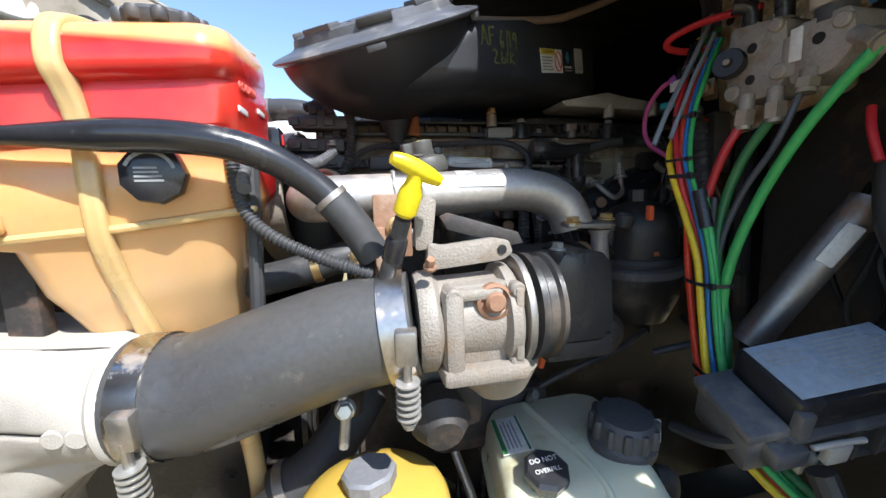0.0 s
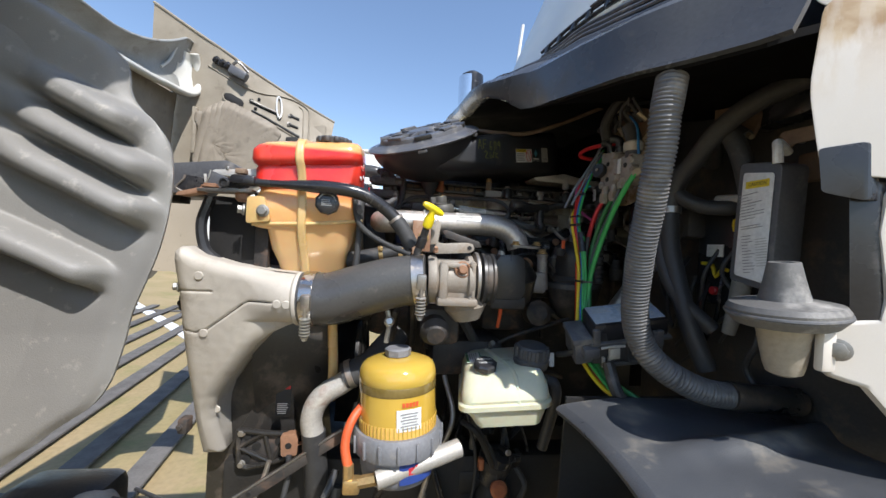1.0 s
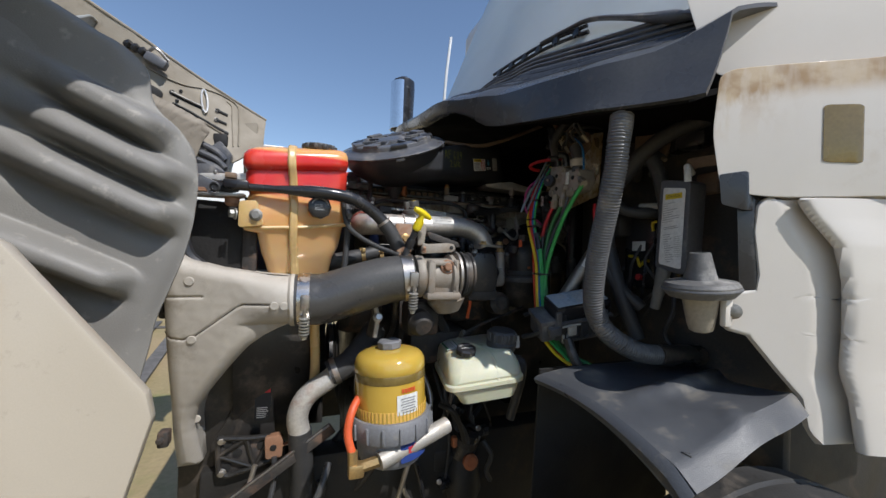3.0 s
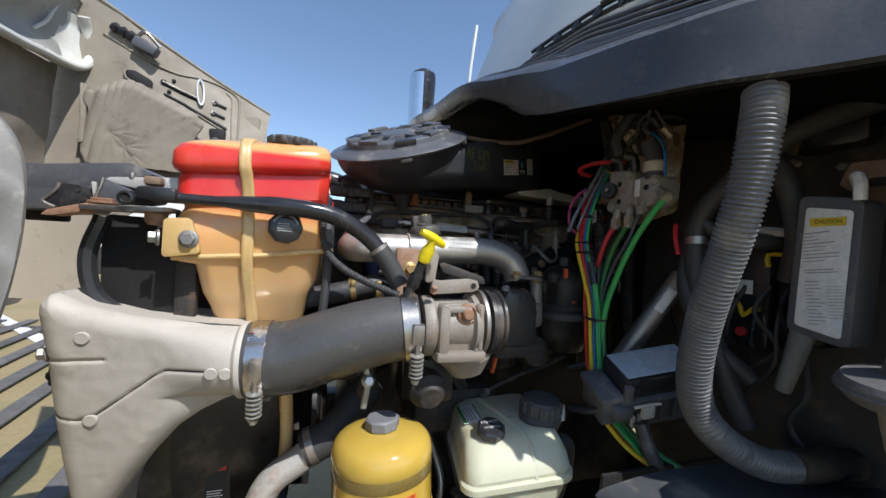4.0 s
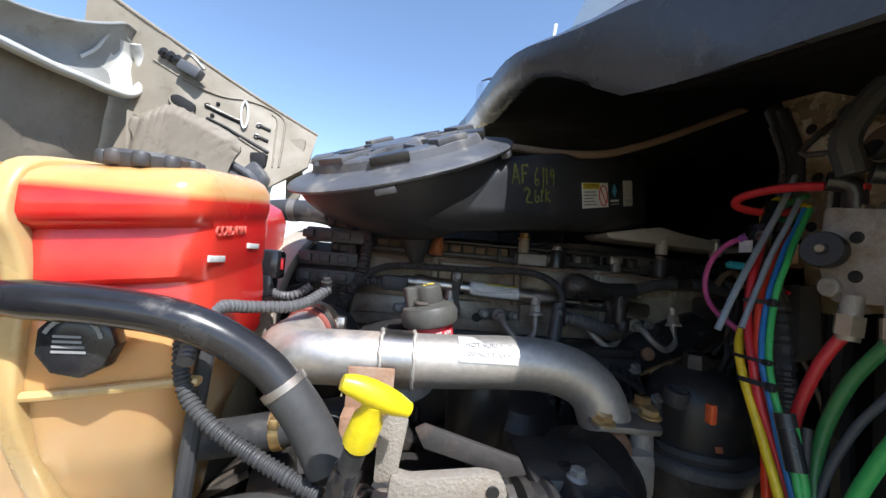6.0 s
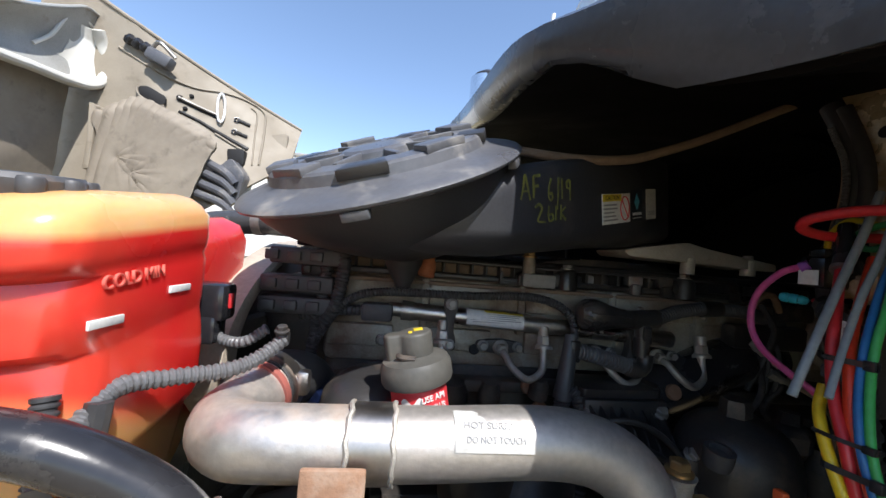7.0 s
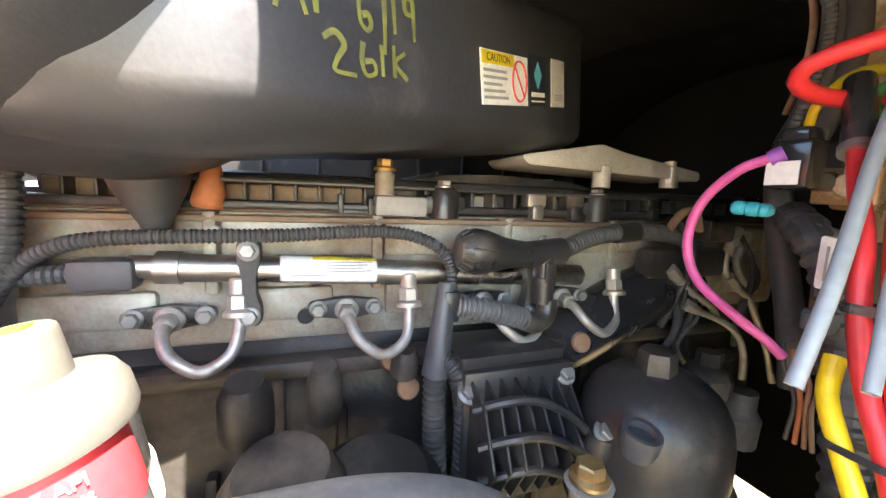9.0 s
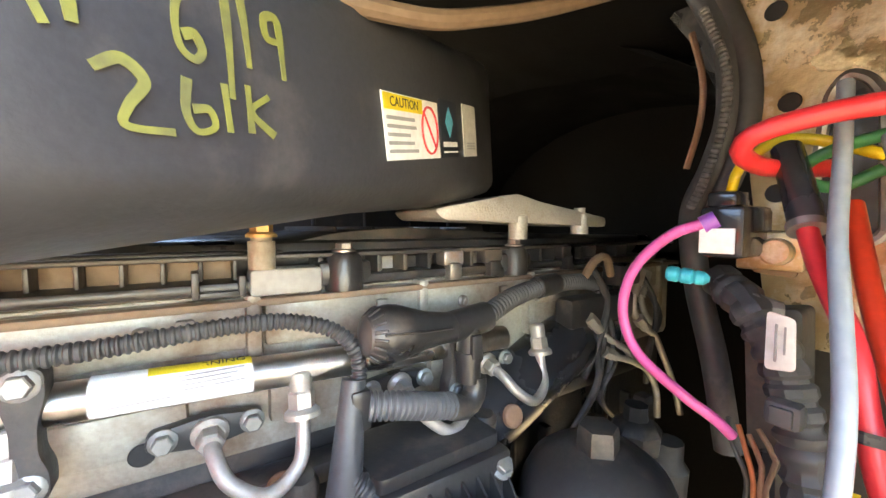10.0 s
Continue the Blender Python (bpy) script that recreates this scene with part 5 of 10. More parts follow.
def off_line(x, z, pts, closed=False):
    """Distance from a place on the face to a drawn line."""
    best = 1.0
    n = len(pts)
    for i in range(n if closed else n - 1):
        (ax, az), (bx, bz) = pts[i], pts[(i + 1) % n]
        if closed and ax > -0.09 and bx > -0.09:
            continue
        dx, dz = bx - ax, bz - az
        t = min(1.0, max(0.0, ((x - ax) * dx + (z - az) * dz) / (dx * dx + dz * dz + 1e-12)))
        best = min(best, math.hypot(x - ax - t * dx, z - az - t * dz))
    return best


def tank_face(x, z):
    """Rounded face of the casting, running out into the round neck."""
    d = off_line(x, z, RIM, True)
    R = 0.030
    y = face_y(z) - 0.012 + R - math.sqrt(max(0.0, R * R - max(0.0, R - d) ** 2))
    w = ease((x + 0.215) / 0.125)
    dz = min(0.054, abs(z - 1.445))
    y = (1 - w) * y + w * (0.467 - math.sqrt(0.054 ** 2 - dz * dz))
    y += 0.0032 * math.exp(-(min(off_line(x, z, LINE_A), off_line(x, z, LINE_B)) / 0.0024) ** 2)
    return y + 0.0006 * noise.noise(Vector((x * 60, z * 60, 2.0)))


def casting(u, v):
    z = 1.02 + 0.529 * v
    a, b = along(TANK_L, z), along(TANK_R, z)
    x = a + (b - a) * u
    return (x, tank_face(x, z), z)


part("casting", G().sheet(casting, 110, 230, 0.004), cast_tan, et, "", 60)
g = G()
ring = [(x, z) for x, z in RIM]
g.loft([[(x, face_y(z) + dpt, z) for x, z in ring] for dpt in (0.0155, 0.06, 0.13)], False)
part("casting_wall", g, cast_tan, et, "", 50)
for t in (1, 5):
    q = 0.49 + 0.06 * abs(t - 4) / 6
    part("header_crimp", G().box((-0.342, q + 0.01, 1.06 + 0.072 * t), (0.022, 0.03, 0.035), 0.005).hexbolt((-0.346, q - 0.005, 1.06 + 0.072 * t), (0, -1, 0), 0.006, 0.006), grimy, et)
for pts in (LINE_A, LINE_B):
    part("moulded_line", G().tube([(x, tank_face(x, z) - 0.0002, z) for x, z in pts], 0.0011, 6, 0.006), grimy, et)
for x, z in ((-0.284, 1.489), (-0.283, 1.362), (-0.288, 1.155), (-0.102, 1.437), (-0.122, 1.437)):
    part("boss", G().disc((x, tank_face(x, z) + 0.001, z), (0.0, -1, -0.15), 0.0092, 0.0034, 0.0012), cast_tan, et)
part("side_bolt", G().hexbolt((-0.338, 0.47, 1.46), (-1, -0.3, 0), 0.009, 0.012), zinc, et)

HOSE = [(-0.085, 0.467, 1.444), (-0.046, 0.463, 1.445), (-0.011, 0.461, 1.448), (0.054, 0.455, 1.470), (0.128, 0.446, 1.492), (0.195, 0.434, 1.502)]
hs = thing("charge_air_hose", (0.05, 0.45, 1.40), "thick dark grey rubber charge-air hose with sheen", "hose")
part("hose", G().tube(HOSE, 0.0570, 48, 0.004, taper=lambda t: 1.035 - 0.07 * t + 0.03 * math.sin(math.pi * t)), hose_rubber, hs, "", 60)
part("end_bead", G().lathe([(0.050, -0.010), (0.0560, -0.009), (0.0600, -0.004), (0.0600, 0.002), (0.0585, 0.005), (0.050, 0.006)], orient((-0.084, 0.467, 1.444), (1, -0.05, 0.03)), 40), cast_tan, et)
clamp_band("hose_clamp", (-0.060, 0.4645, 1.4445), (1, -0.08, 0.02), 0.0592)
clamp_band("hose_clamp", (0.178, 0.437, 1.4995), (1, -0.15, 0.14), 0.0560)

tb = thing("intake_throttle", (0.26, 0.45, 1.45), "weathered cast aluminium intake throttle body", "throttle body")
g = G()
m = orient((0.20, 0.437, 1.503), (1, -0.03, 0.02))
g.lathe([(0.050, -0.005), (0.053, 0.0), (0.053, 0.012), (0.046, 0.018), (0.046, 0.08), (0.055, 0.084), (0.055, 0.094), (0.050, 0.098)], m, 36)
g.prism(rounded([(0.218, 1.545), (0.296, 1.548), (0.298, 1.466), (0.290, 1.458), (0.222, 1.452), (0.215, 1.47)], 0.008), 0.06, XZ(0.398), 0.007)
g.box((0.226, 0.398, 1.500), (0.020, 0.028, 0.088), 0.007)
g.box((0.258, 0.402, 1.458), (0.090, 0.040, 0.018), 0.006)
g.box((0.291, 0.394, 1.506), (0.009, 0.022, 0.074), 0.003)
g.box((0.250, 0.396, 1.538), (0.052, 0.016, 0.012), 0.004)
for p_ in ((0.226, 1.538), (0.226, 1.462), (0.290, 1.540), (0.290, 1.466)):
    g.lathe([(0.008, 0), (0.008, 0.05), (0.006, 0.053)], orient((p_[0], 0.438, p_[1]), (0, -1, 0)), 12)
part("housing", g, cast_dull, tb)
part("shaft_boss", G().lathe([(0.021, 0), (0.021, 0.012), (0.017, 0.014), (0.017, 0.010), (0.012, 0.010), (0.012, 0.016), (0.009, 0.019)], orient((0.267, 0.402, 1.529), (0, -1, 0.05)) @ Matrix.Diagonal((0.86, 0.86, 1, 1)), 24), rusty, tb, "rusted round shaft cover")
part("v_band", G().lathe([(0.056, -0.0045), (0.0605, -0.0035), (0.0615, 0.0), (0.0605, 0.0035), (0.056, 0.0045)], orient((0.306, 0.440, 1.507), (1, -0.03, 0.02)), 44), worn_steel, tb, "worn steel band clamp")
part("top_bracket", G().prism(rounded([(0.206, 1.560), (0.285, 1.566), (0.296, 1.573), (0.292, 1.586), (0.276, 1.589), (0.222, 1.584), (0.208, 1.588)], 0.004), 0.012, XZ(0.414), 0.003), cast_dull, tb, "pale cast lever bracket")
part("bracket_hole", G().disc((0.284, 0.4135, 1.577), (0, -1, 0), 0.005, 0.001), dark_parts_and_shade, tb)
part("lever", G().prism([(0.224, 1.612), (0.232, 1.616), (0.310, 1.592), (0.316, 1.580), (0.300, 1.578), (0.232, 1.598)], 0.006, XZ(0.432), 0.001), grimy, tb)
part("upright", G().prism(rounded([(0.196, 1.580), (0.212, 1.582), (0.218, 1.628), (0.208, 1.636), (0.196, 1.620)], 0.004), 0.006, XZ(0.416), 0.0015), cast_dull, tb)
part("brass_fitting", G().hexbolt((0.206, 0.398, 1.566), (0, -0.6, 0.8), 0.0048, 0.012), rusty, tb)
part("lower_flange", G().lathe([(0.045, 0), (0.05, 0.02), (0.03, 0.05)], orient((0.285, 0.45, 1.46), (0.2, 0, -1)), 24), cast_dull, tb)

mod = thing("throttle_actuator", (0.38, 0.45, 1.48), "boxy black plastic throttle actuator cover, dusty", "actuator")
part("flange_ring", G().lathe([(0.050, 0.0), (0.060, 0.003), (0.060, 0.010), (0.056, 0.013), (0.056, 0.022), (0.060, 0.025), (0.060, 0.030), (0.052, 0.034)], orient((0.314, 0.442, 1.507), (1, -0.02, 0)), 44), cover_black, mod)
cov = rounded([(0.344, 1.556), (0.354, 1.552), (0.362, 1.566), (0.408, 1.566), (0.420, 1.552), (0.424, 1.480), (0.41, 1.462), (0.352, 1.462), (0.350, 1.50), (0.342, 1.512)], 0.006)
part("cover", G().prism(cov, 0.06, XZ(0.425), 0.006, 2), cover_black, mod)
part("cover_plinth", G().box((0.384, 0.45, 1.455), (0.085, 0.05, 0.03), 0.006), grimy, mod)
part("body", G().box((0.375, 0.50, 1.525), (0.09, 0.09, 0.08), 0.01), engine_black, mod)
part("cover_bolt", G().hexbolt((0.370, 0.455, 1.566), (0, 0, 1), 0.007, 0.009), zinc, mod)

# dipstick
dp = thing("oil_dipstick", (0.18, 0.40, 1.55), "yellow plastic T-handled oil dipstick in its tube", "dipstick")
hd = orient((0.193, 0.382, 1.648), (0.30, -0.45, 1.0))
g = G().lathe([(0.008, -0.036), (0.011, -0.032), (0.0105, -0.012), (0.0075, -0.005), (0.007, 0.004)], hd, 16)
g.tube([(0.173, 0.374, 1.665), (0.184, 0.377, 1.661), (0.198, 0.381, 1.654), (0.216, 0.386, 1.645)], 0.0066, 12, taper=lambda t: 0.75 + 0.55 * math.sin(math.pi * min(1, max(0, t))) ** 0.7)
part("handle", g, dip_yellow, dp)
part("tube", G().tube([(0.183, 0.399, 1.613), (0.176, 0.412, 1.586), (0.166, 0.43, 1.55), (0.155, 0.52, 1.45)], 0.008, 12), black_plastic, dp)
part("collar", G().lathe([(0.011, 0), (0.011, 0.02), (0.008, 0.026)], orient((0.173, 0.418, 1.574), (0.25, -0.45, 1)), 14), gloss_black, dp)

# radiator stay rod
rod = thing("radiator_stay_rod", (0.0, 0.44, 1.6), "glossy black bent tubular radiator stay rod", "stay rod")
part("rod", G().tube([(-0.20, 0.438, 1.692), (-0.15, 0.436, 1.692), (-0.09, 0.434, 1.692), (-0.009, 0.434, 1.691), (0.05, 0.442, 1.680), (0.10, 0.452, 1.650), (0.135, 0.452, 1.612), (0.152, 0.452, 1.585)], 0.0145, 20, 0.006,
                     taper=lambda t: 0.55 + 0.45 * min(1, max(0, (t - 0.18) / 0.18))), gloss_black, rod)
part("rubber_sleeve", G().tube([(0.118, 0.452, 1.632), (0.137, 0.452, 1.608), (0.158, 0.452, 1.572)], 0.0175, 20), black_rubber, rod)
part("joint_ring", G().tube([(0.115, 0.452, 1.636), (0.119, 0.452, 1.631)], 0.0185, 20, 0.002), worn_steel, rod)
part("flat_end", G().box((-0.205, 0.440, 1.695), (0.05, 0.036, 0.020), 0.006), gloss_black, rod)

# ---- coolant tank ----
ct = thing("coolant_tank", (-0.08, 0.6, 1.42), "translucent amber coolant expansion tank filled with red coolant", "coolant tank")


def tank_ring(z, x0, x1, y0, y1, r=0.026, n=7):
    out = []
    for cxx, cyy, a0 in ((x1 - r, y0 + r, -90), (x1 - r, y1 - r, 0), (x0 + r, y1 - r, 90), (x0 + r, y0 + r, 180)):
        for i in range(n + 1):
            a = radians(a0 + 90 * i / n)
            out.append((cxx + r * math.cos(a), cyy + r * math.sin(a) + 0.16 * (cxx + r * math.cos(a)), z + 0.12 * (cxx + r * math.cos(a) + 0.08) + 0.13 * (cyy + r * math.sin(a) - 0.46)))
    return out


g = G()
Z0 = [(1.42, -0.130, -0.012, 0.560), (1.47, -0.140, -0.004, 0.538), (1.525, -0.150, 0.004, 0.508), (1.552, -0.158, 0.016, 0.494), (1.600, -0.167, 0.024, 0.483), (1.607, -0.190, 0.030, 0.480), (1.615, -0.196, 0.033, 0.477),
      (1.655, -0.196, 0.033, 0.476), (1.676, -0.190, 0.031, 0.478), (1.688, -0.185, 0.029, 0.484), (1.693, -0.186, 0.029, 0.484), (1.699, -0.192, 0.030, 0.476), (1.734, -0.193, 0.030, 0.475), (1.741, -0.190, 0.028, 0.477),
      (1.748, -0.195, 0.030, 0.464), (1.756, -0.197, 0.031, 0.461), (1.776, -0.196, 0.030, 0.462), (1.787, -0.189, 0.026, 0.469), (1.793, -0.178, 0.018, 0.482), (1.797, -0.160, 0.006, 0.502)]
g.loft([tank_ring(z, a, b, y, 0.640 if z < 1.78 else 0.63) for z, a, b, y in Z0], True)
part("body", g, tank_plastic, ct, "", 50)
g = G()
g.loft([tank_ring(z, -0.15, b, 0.60, yb, 0.03) for z, b, yb in ((1.44, -0.050, 0.76), (1.50, -0.036, 0.79), (1.58, -0.022, 0.815), (1.62, -0.014, 0.83), (1.66, -0.010, 0.838), (1.735, -0.006, 0.838), (1.758, -0.014, 0.83), (1.770, -0.030, 0.815))], True)
part("rear_chamber", g, tank_plastic, ct, "", 50)
seam = [(-0.088, 0.62, 1.813), (-0.09, 0.56, 1.809), (-0.095, 0.50, 1.804), (-0.098, 0.462, 1.795), (-0.098, 0.447, 1.778), (-0.097, 0.442, 1.752), (-0.095, 0.449, 1.735), (-0.093, 0.456, 1.715), (-0.092, 0.459, 1.690), (-0.090, 0.456, 1.66), (-0.090, 0.458, 1.61), (-0.089, 0.470, 1.572), (-0.086, 0.488, 1.53), (-0.082, 0.512, 1.47)]
g = G()
rows_ = smooth_path(seam, 0.006)
rings = []
for k, p in enumerate(rows_):
    t = (rows_[min(k + 1, len(rows_) - 1)] - rows_[max(k - 1, 0)]).normalized()
    sx = Vector((1, 0.16, 0))
    sx = (sx - t * sx.dot(t)).normalized()
    sn = t.cross(sx)
    rings.append([p + sx * a + sn * b for a, b in ((-0.0088, -0.012), (-0.0088, 0.0010), (-0.007, 0.0030), (-0.003, 0.0036), (0.0, 0.0028), (0.003, 0.0036), (0.007, 0.0030), (0.0088, 0.0010), (0.0088, -0.012))])
if (rings[6][3] - rows_[6]).y > 0:
    rings = [[p - (q - p) for q in r][::-1] for p, r in zip(rows_, rings)]
part("weld_seam", g.loft(rings, True), cream_plastic, ct, "pale cream moulded weld seam", 50)
fc_ = part("fill_cap", G().lathe([(0.028, -0.01), (0.034, 0.0), (0.036, 0.003), (0.0365, 0.012), (0.034, 0.0155), (0.012, 0.0165)], orient((-0.037, 0.512, 1.805), (0.0, -0.1, 1)), 40), black_plastic, ct)
for k in range(10):
    part("grip_lobe", G().lathe([(0.006, 0.0), (0.0072, 0.002), (0.0072, 0.010), (0.006, 0.012)], orient((-0.037, 0.512, 1.805), (0.0, -0.1, 1)) @ Matrix.Rotation(2 * math.pi * k / 10, 4, "Z") @ Matrix.Translation((0.0345, 0, 0.002)), 10), black_plastic, fc_)
c2 = part("level_cap", G().lathe([(0.020, 0), (0.0265, 0.003), (0.0275, 0.011), (0.026, 0.017), (0.021, 0.0195), (0.009, 0.020)], orient((-0.036, 0.461, 1.660), (0.1, -1, 0.02)), 9), gloss_black, ct, "lobed black cap with white print")
cm = orient((-0.036, 0.461, 1.660), (0.1, -1, 0.02), (1, 0.1, 0)) @ Matrix.Translation((0, 0, 0.0205))
g = G()
for k in range(9):
    a = math.pi * (0.12 + 0.09 * k)
    g.box((0, 0, 0), (0.005, 0.003, 0.0006), 0, cm @ Matrix.Rotation(a - math.pi / 2, 4, "Z") @ Matrix.Translation((0, 0.019, 0)))
bars(g, cm, -0.012, 0.012, -0.008, 0.007, 4, 0.0018)
part("print", g, print_grey, c2)
fl = G().prism(rounded([(-0.200, 1.662), (-0.165, 1.665), (-0.150, 1.612), (-0.200, 1.604)], 0.008), 0.010, XZ(0.440), 0.003)
part("mount_flange", fl, cream_plastic, ct)
part("mount_bolt", G().hexbolt((-0.166, 0.440, 1.633), (0, -1, 0), 0.010, 0.010), zinc, ct)
part("side_screw", G().hexbolt((-0.205, 0.445, 1.633), (-1, -0.4, 0), 0.009, 0.014), zinc, ct)
part("step_ledge", G().tube([(-0.19, 0.449, 1.604), (-0.12, 0.458, 1.609), (-0.075, 0.463, 1.612), (0.0, 0.474, 1.621), (0.034, 0.480, 1.625)], 0.0042, 8), cream_plastic, ct)
part("ledge_tab", G().box((0.036, 0.476, 1.626), (0.012, 0.012, 0.008), 0.003), cream_plastic, ct)
tm = orient((0.0305, 0.530, 1.757), (1, 0.0, 0), (0, 1, 0.1))
lettering("COLD MIN", 0.013, tm, emboss_red, ct, "level_lettering", 0.001)
tm2 = orient((-0.0095, 0.725, 1.777), (1, 0.0, 0), (0, 1, 0.1))
lettering("COLD MIN", 0.010, tm2, emboss_red, ct, "level_lettering", 0.001)
for y, z in ((0.505, 1.729), (0.585, 1.744)):
    part("level_mark", G().box((0.0305, y, z), (0.002, 0.030, 0.006), 0.0005), label_white, ct)
part("level_sensor", G().box((0.014, 0.668, 1.722), (0.05, 0.035, 0.04), 0.006).box((0.018, 0.664, 1.694), (0.03, 0.03, 0.03), 0.005), gloss_black, ct)
part("sensor_latch", G().box((0.040, 0.665, 1.724), (0.004, 0.006, 0.016), 0.001), red_plastic, ct)

solo("sensor_lead", G().tube([(0.022, 0.664, 1.690), (0.040, 0.662, 1.682), (0.062, 0.655, 1.684), (0.082, 0.66, 1.698)], 0.0055, 10, pitch=0.005, deep=0.0006), conduit_grey, "short ribbed lead from the tank's level sensor", "cable conduit")
solo("conduit_clip", G().box((0.113, 0.606, 1.701), (0.012, 0.010, 0.014), 0.003).hexbolt((0.113, 0.602, 1.708), (0, -0.2, 1), 0.005, 0.006), grimy, "grimy clip holding the conduit end above the pipe", "clip")
# small hoses near the tank
solo("sensor_cable", G().tube([(0.114, 0.606, 1.700), (0.106, 0.598, 1.692), (0.094, 0.585, 1.684), (0.078, 0.570, 1.680), (0.050, 0.545, 1.681), (0.032, 0.515, 1.682), (0.031, 0.48, 1.662), (0.036, 0.46, 1.646)], 0.0062, 10, pitch=0.005, deep=0.0006), conduit_grey, "thin ribbed grey conduit looping beside the tank", "cable conduit")
solo("ribbed_conduit", G().tube([(0.02, 0.48, 1.69), (0.03, 0.47, 1.63), (0.055, 0.462, 1.60), (0.10, 0.455, 1.575), (0.155, 0.44, 1.555)], 0.0062, 12, pitch=0.0046, deep=0.0006), black_rubber, "thin black ribbed conduit running to the throttle", "cable conduit")
solo("drain_hose", G().tube([(0.035, 0.50, 1.68), (0.034, 0.49, 1.60), (0.030, 0.49, 1.52), (0.02, 0.50, 1.42)], 0.0075, 10), black_rubber, "straight black rubber drain hose beside the tank", "hose")
ch = thing("coolant_hose", (0.1, 0.56, 1.52), "black rubber coolant hose with worm clamps", "hose")
part("hose", G().tube([(0.00, 0.57, 1.53), (0.07, 0.565, 1.545), (0.13, 0.57, 1.56), (0.18, 0.60, 1.56)], 0.020, 18), black_rubber, ch)
for x in (0.085, 0.135):
    g = G().lathe([(0.021, -0.005), (0.0225, -0.005), (0.0225, 0.005), (0.021, 0.005)], orient((x, 0.566, 1.549), (1, 0, 0.2)), 24)
    part("worm_clamp", g.box((x, 0.546, 1.563), (0.010, 0.012, 0.012), 0.002), brass, ch)

# ---- metal coolant pipe ----
pp = thing("coolant_pipe", (0.25, 0.55, 1.6), "bright steel coolant crossover pipe with rust blooms", "pipe")
part("pipe", G().tube([(0.094, 0.634, 1.644), (0.086, 0.608, 1.638), (0.081, 0.578, 1.634), (0.096, 0.553, 1.634), (0.13, 0.545, 1.635), (0.25, 0.545, 1.637), (0.33, 0.546, 1.640), (0.375, 0.546, 1.638), (0.408, 0.545, 1.628), (0.430, 0.542, 1.610), (0.440, 0.540, 1.585)], 0.0285, 36, 0.006), pipe_steel, pp)
part("weld_band", G().lathe([(0.0287, -0.018), (0.0305, -0.018), (0.0305, 0.018), (0.0287, 0.018)], orient((0.205, 0.545, 1.6365), (1, 0, 0.01)), 36), steel, pp)
for x in (0.188, 0.222):
    part("weld_bead", G().tube([(x + 0.0007 * math.sin(2.3 * k) + 0.0004 * math.sin(5.1 * k), 0.545 + 0.0300 * math.cos(2 * math.pi * k / 30), 1.6365 + 0.0300 * math.sin(2 * math.pi * k / 30)) for k in range(31)], 0.0022, 6), cast_alu, pp)
part("flange", G().prism(rounded([(-0.035, -0.02), (0.04, -0.02), (0.05, 0.012), (0.0, 0.028), (-0.035, 0.02)], 0.012), 0.007, orient((0.448, 0.525, 1.586), (0.05, -0.1, 1)), 0.002), worn_steel, pp)
part("flange_bolt", G().hexbolt((0.425, 0.514, 1.592), (0, -0.1, 1), 0.009, 0.009), brass, pp)
part("flange_bolt", G().hexbolt((0.487, 0.530, 1.594), (0, -0.1, 1), 0.009, 0.009), brass, pp)
part("support_tab", G().box((0.182, 0.505, 1.600), (0.045, 0.006, 0.075), 0.002).box((0.165, 0.495, 1.57), (0.012, 0.03, 0.06), 0.002), rusty, pp)
part("tab_bolt", G().hexbolt((0.187, 0.501, 1.598), (0, -1, 0), 0.010, 0.010), brass, pp)
lab = G().sheet(lambda u, v: (0.268 + 0.062 * u, 0.545 - 0.0291 * math.cos(1.40 - 1.15 * v), 1.637 + 0.0291 * math.sin(1.40 - 1.15 * v)), 4, 12, 0.0006)
hl = part("hot_label", lab, label_grey, pp, "white warning label, sun-bleached")
lm = orient((0.300, 0.545 - 0.0302 * math.cos(0.9), 1.637 + 0.0302 * math.sin(0.9)), (0, -math.cos(0.9), math.sin(0.9)), (1, 0, 0))
lettering("HOT SURFACE", 0.0075, lm, print_grey, hl, "label_print", 0.0002, 0.05)
lm = orient((0.300, 0.545 - 0.0302 * math.cos(0.55), 1.637 + 0.0302 * math.sin(0.55)), (0, -math.cos(0.55), math.sin(0.55)), (1, 0, 0))
lettering("DO NOT TOUCH", 0.0065, lm, print_grey, hl, "label_print", 0.0002, 0.046)
part("rubber_hose", G().tube([(0.093, 0.632, 1.644), (0.103, 0.665, 1.645), (0.115, 0.72, 1.625), (0.12, 0.79, 1.58)], 0.0295, 28), black_rubber, pp)
part("silicone_sleeve", G().tube([(0.0905, 0.624, 1.6420), (0.0925, 0.6300, 1.6435)], 0.0315, 32, 0.002), silicone_red, pp, "rust-red silicone sleeve at the pipe end")
part("sleeve_clamp", G().lathe([(0.033, -0.006), (0.0345, -0.006), (0.0345, 0.006), (0.033, 0.006)], orient((0.096, 0.641, 1.6455), (0.3, 1, 0.15)), 32).box((0.130, 0.632, 1.652), (0.012, 0.014, 0.024), 0.003), steel, pp)

# oil filler
of = thing("oil_filler", (0.22, 0.61, 1.6110), "grey oil filler cap on a red-labelled filler neck", "oil filler")
part("neck", G().lathe([(0.027, 0), (0.027, 0.07)], orient((0.254, 0.614, 1.6110), (-0.2, -0.04, 1)), 28), black_plastic, of)
part("red_label", G().lathe([(0.0275, 0), (0.0278, 0.001), (0.0278, 0.036), (0.0275, 0.037)], orient((0.2506, 0.6135, 1.6280), (-0.2, -0.04, 1)), 28), label_red, of, "red label with white print")
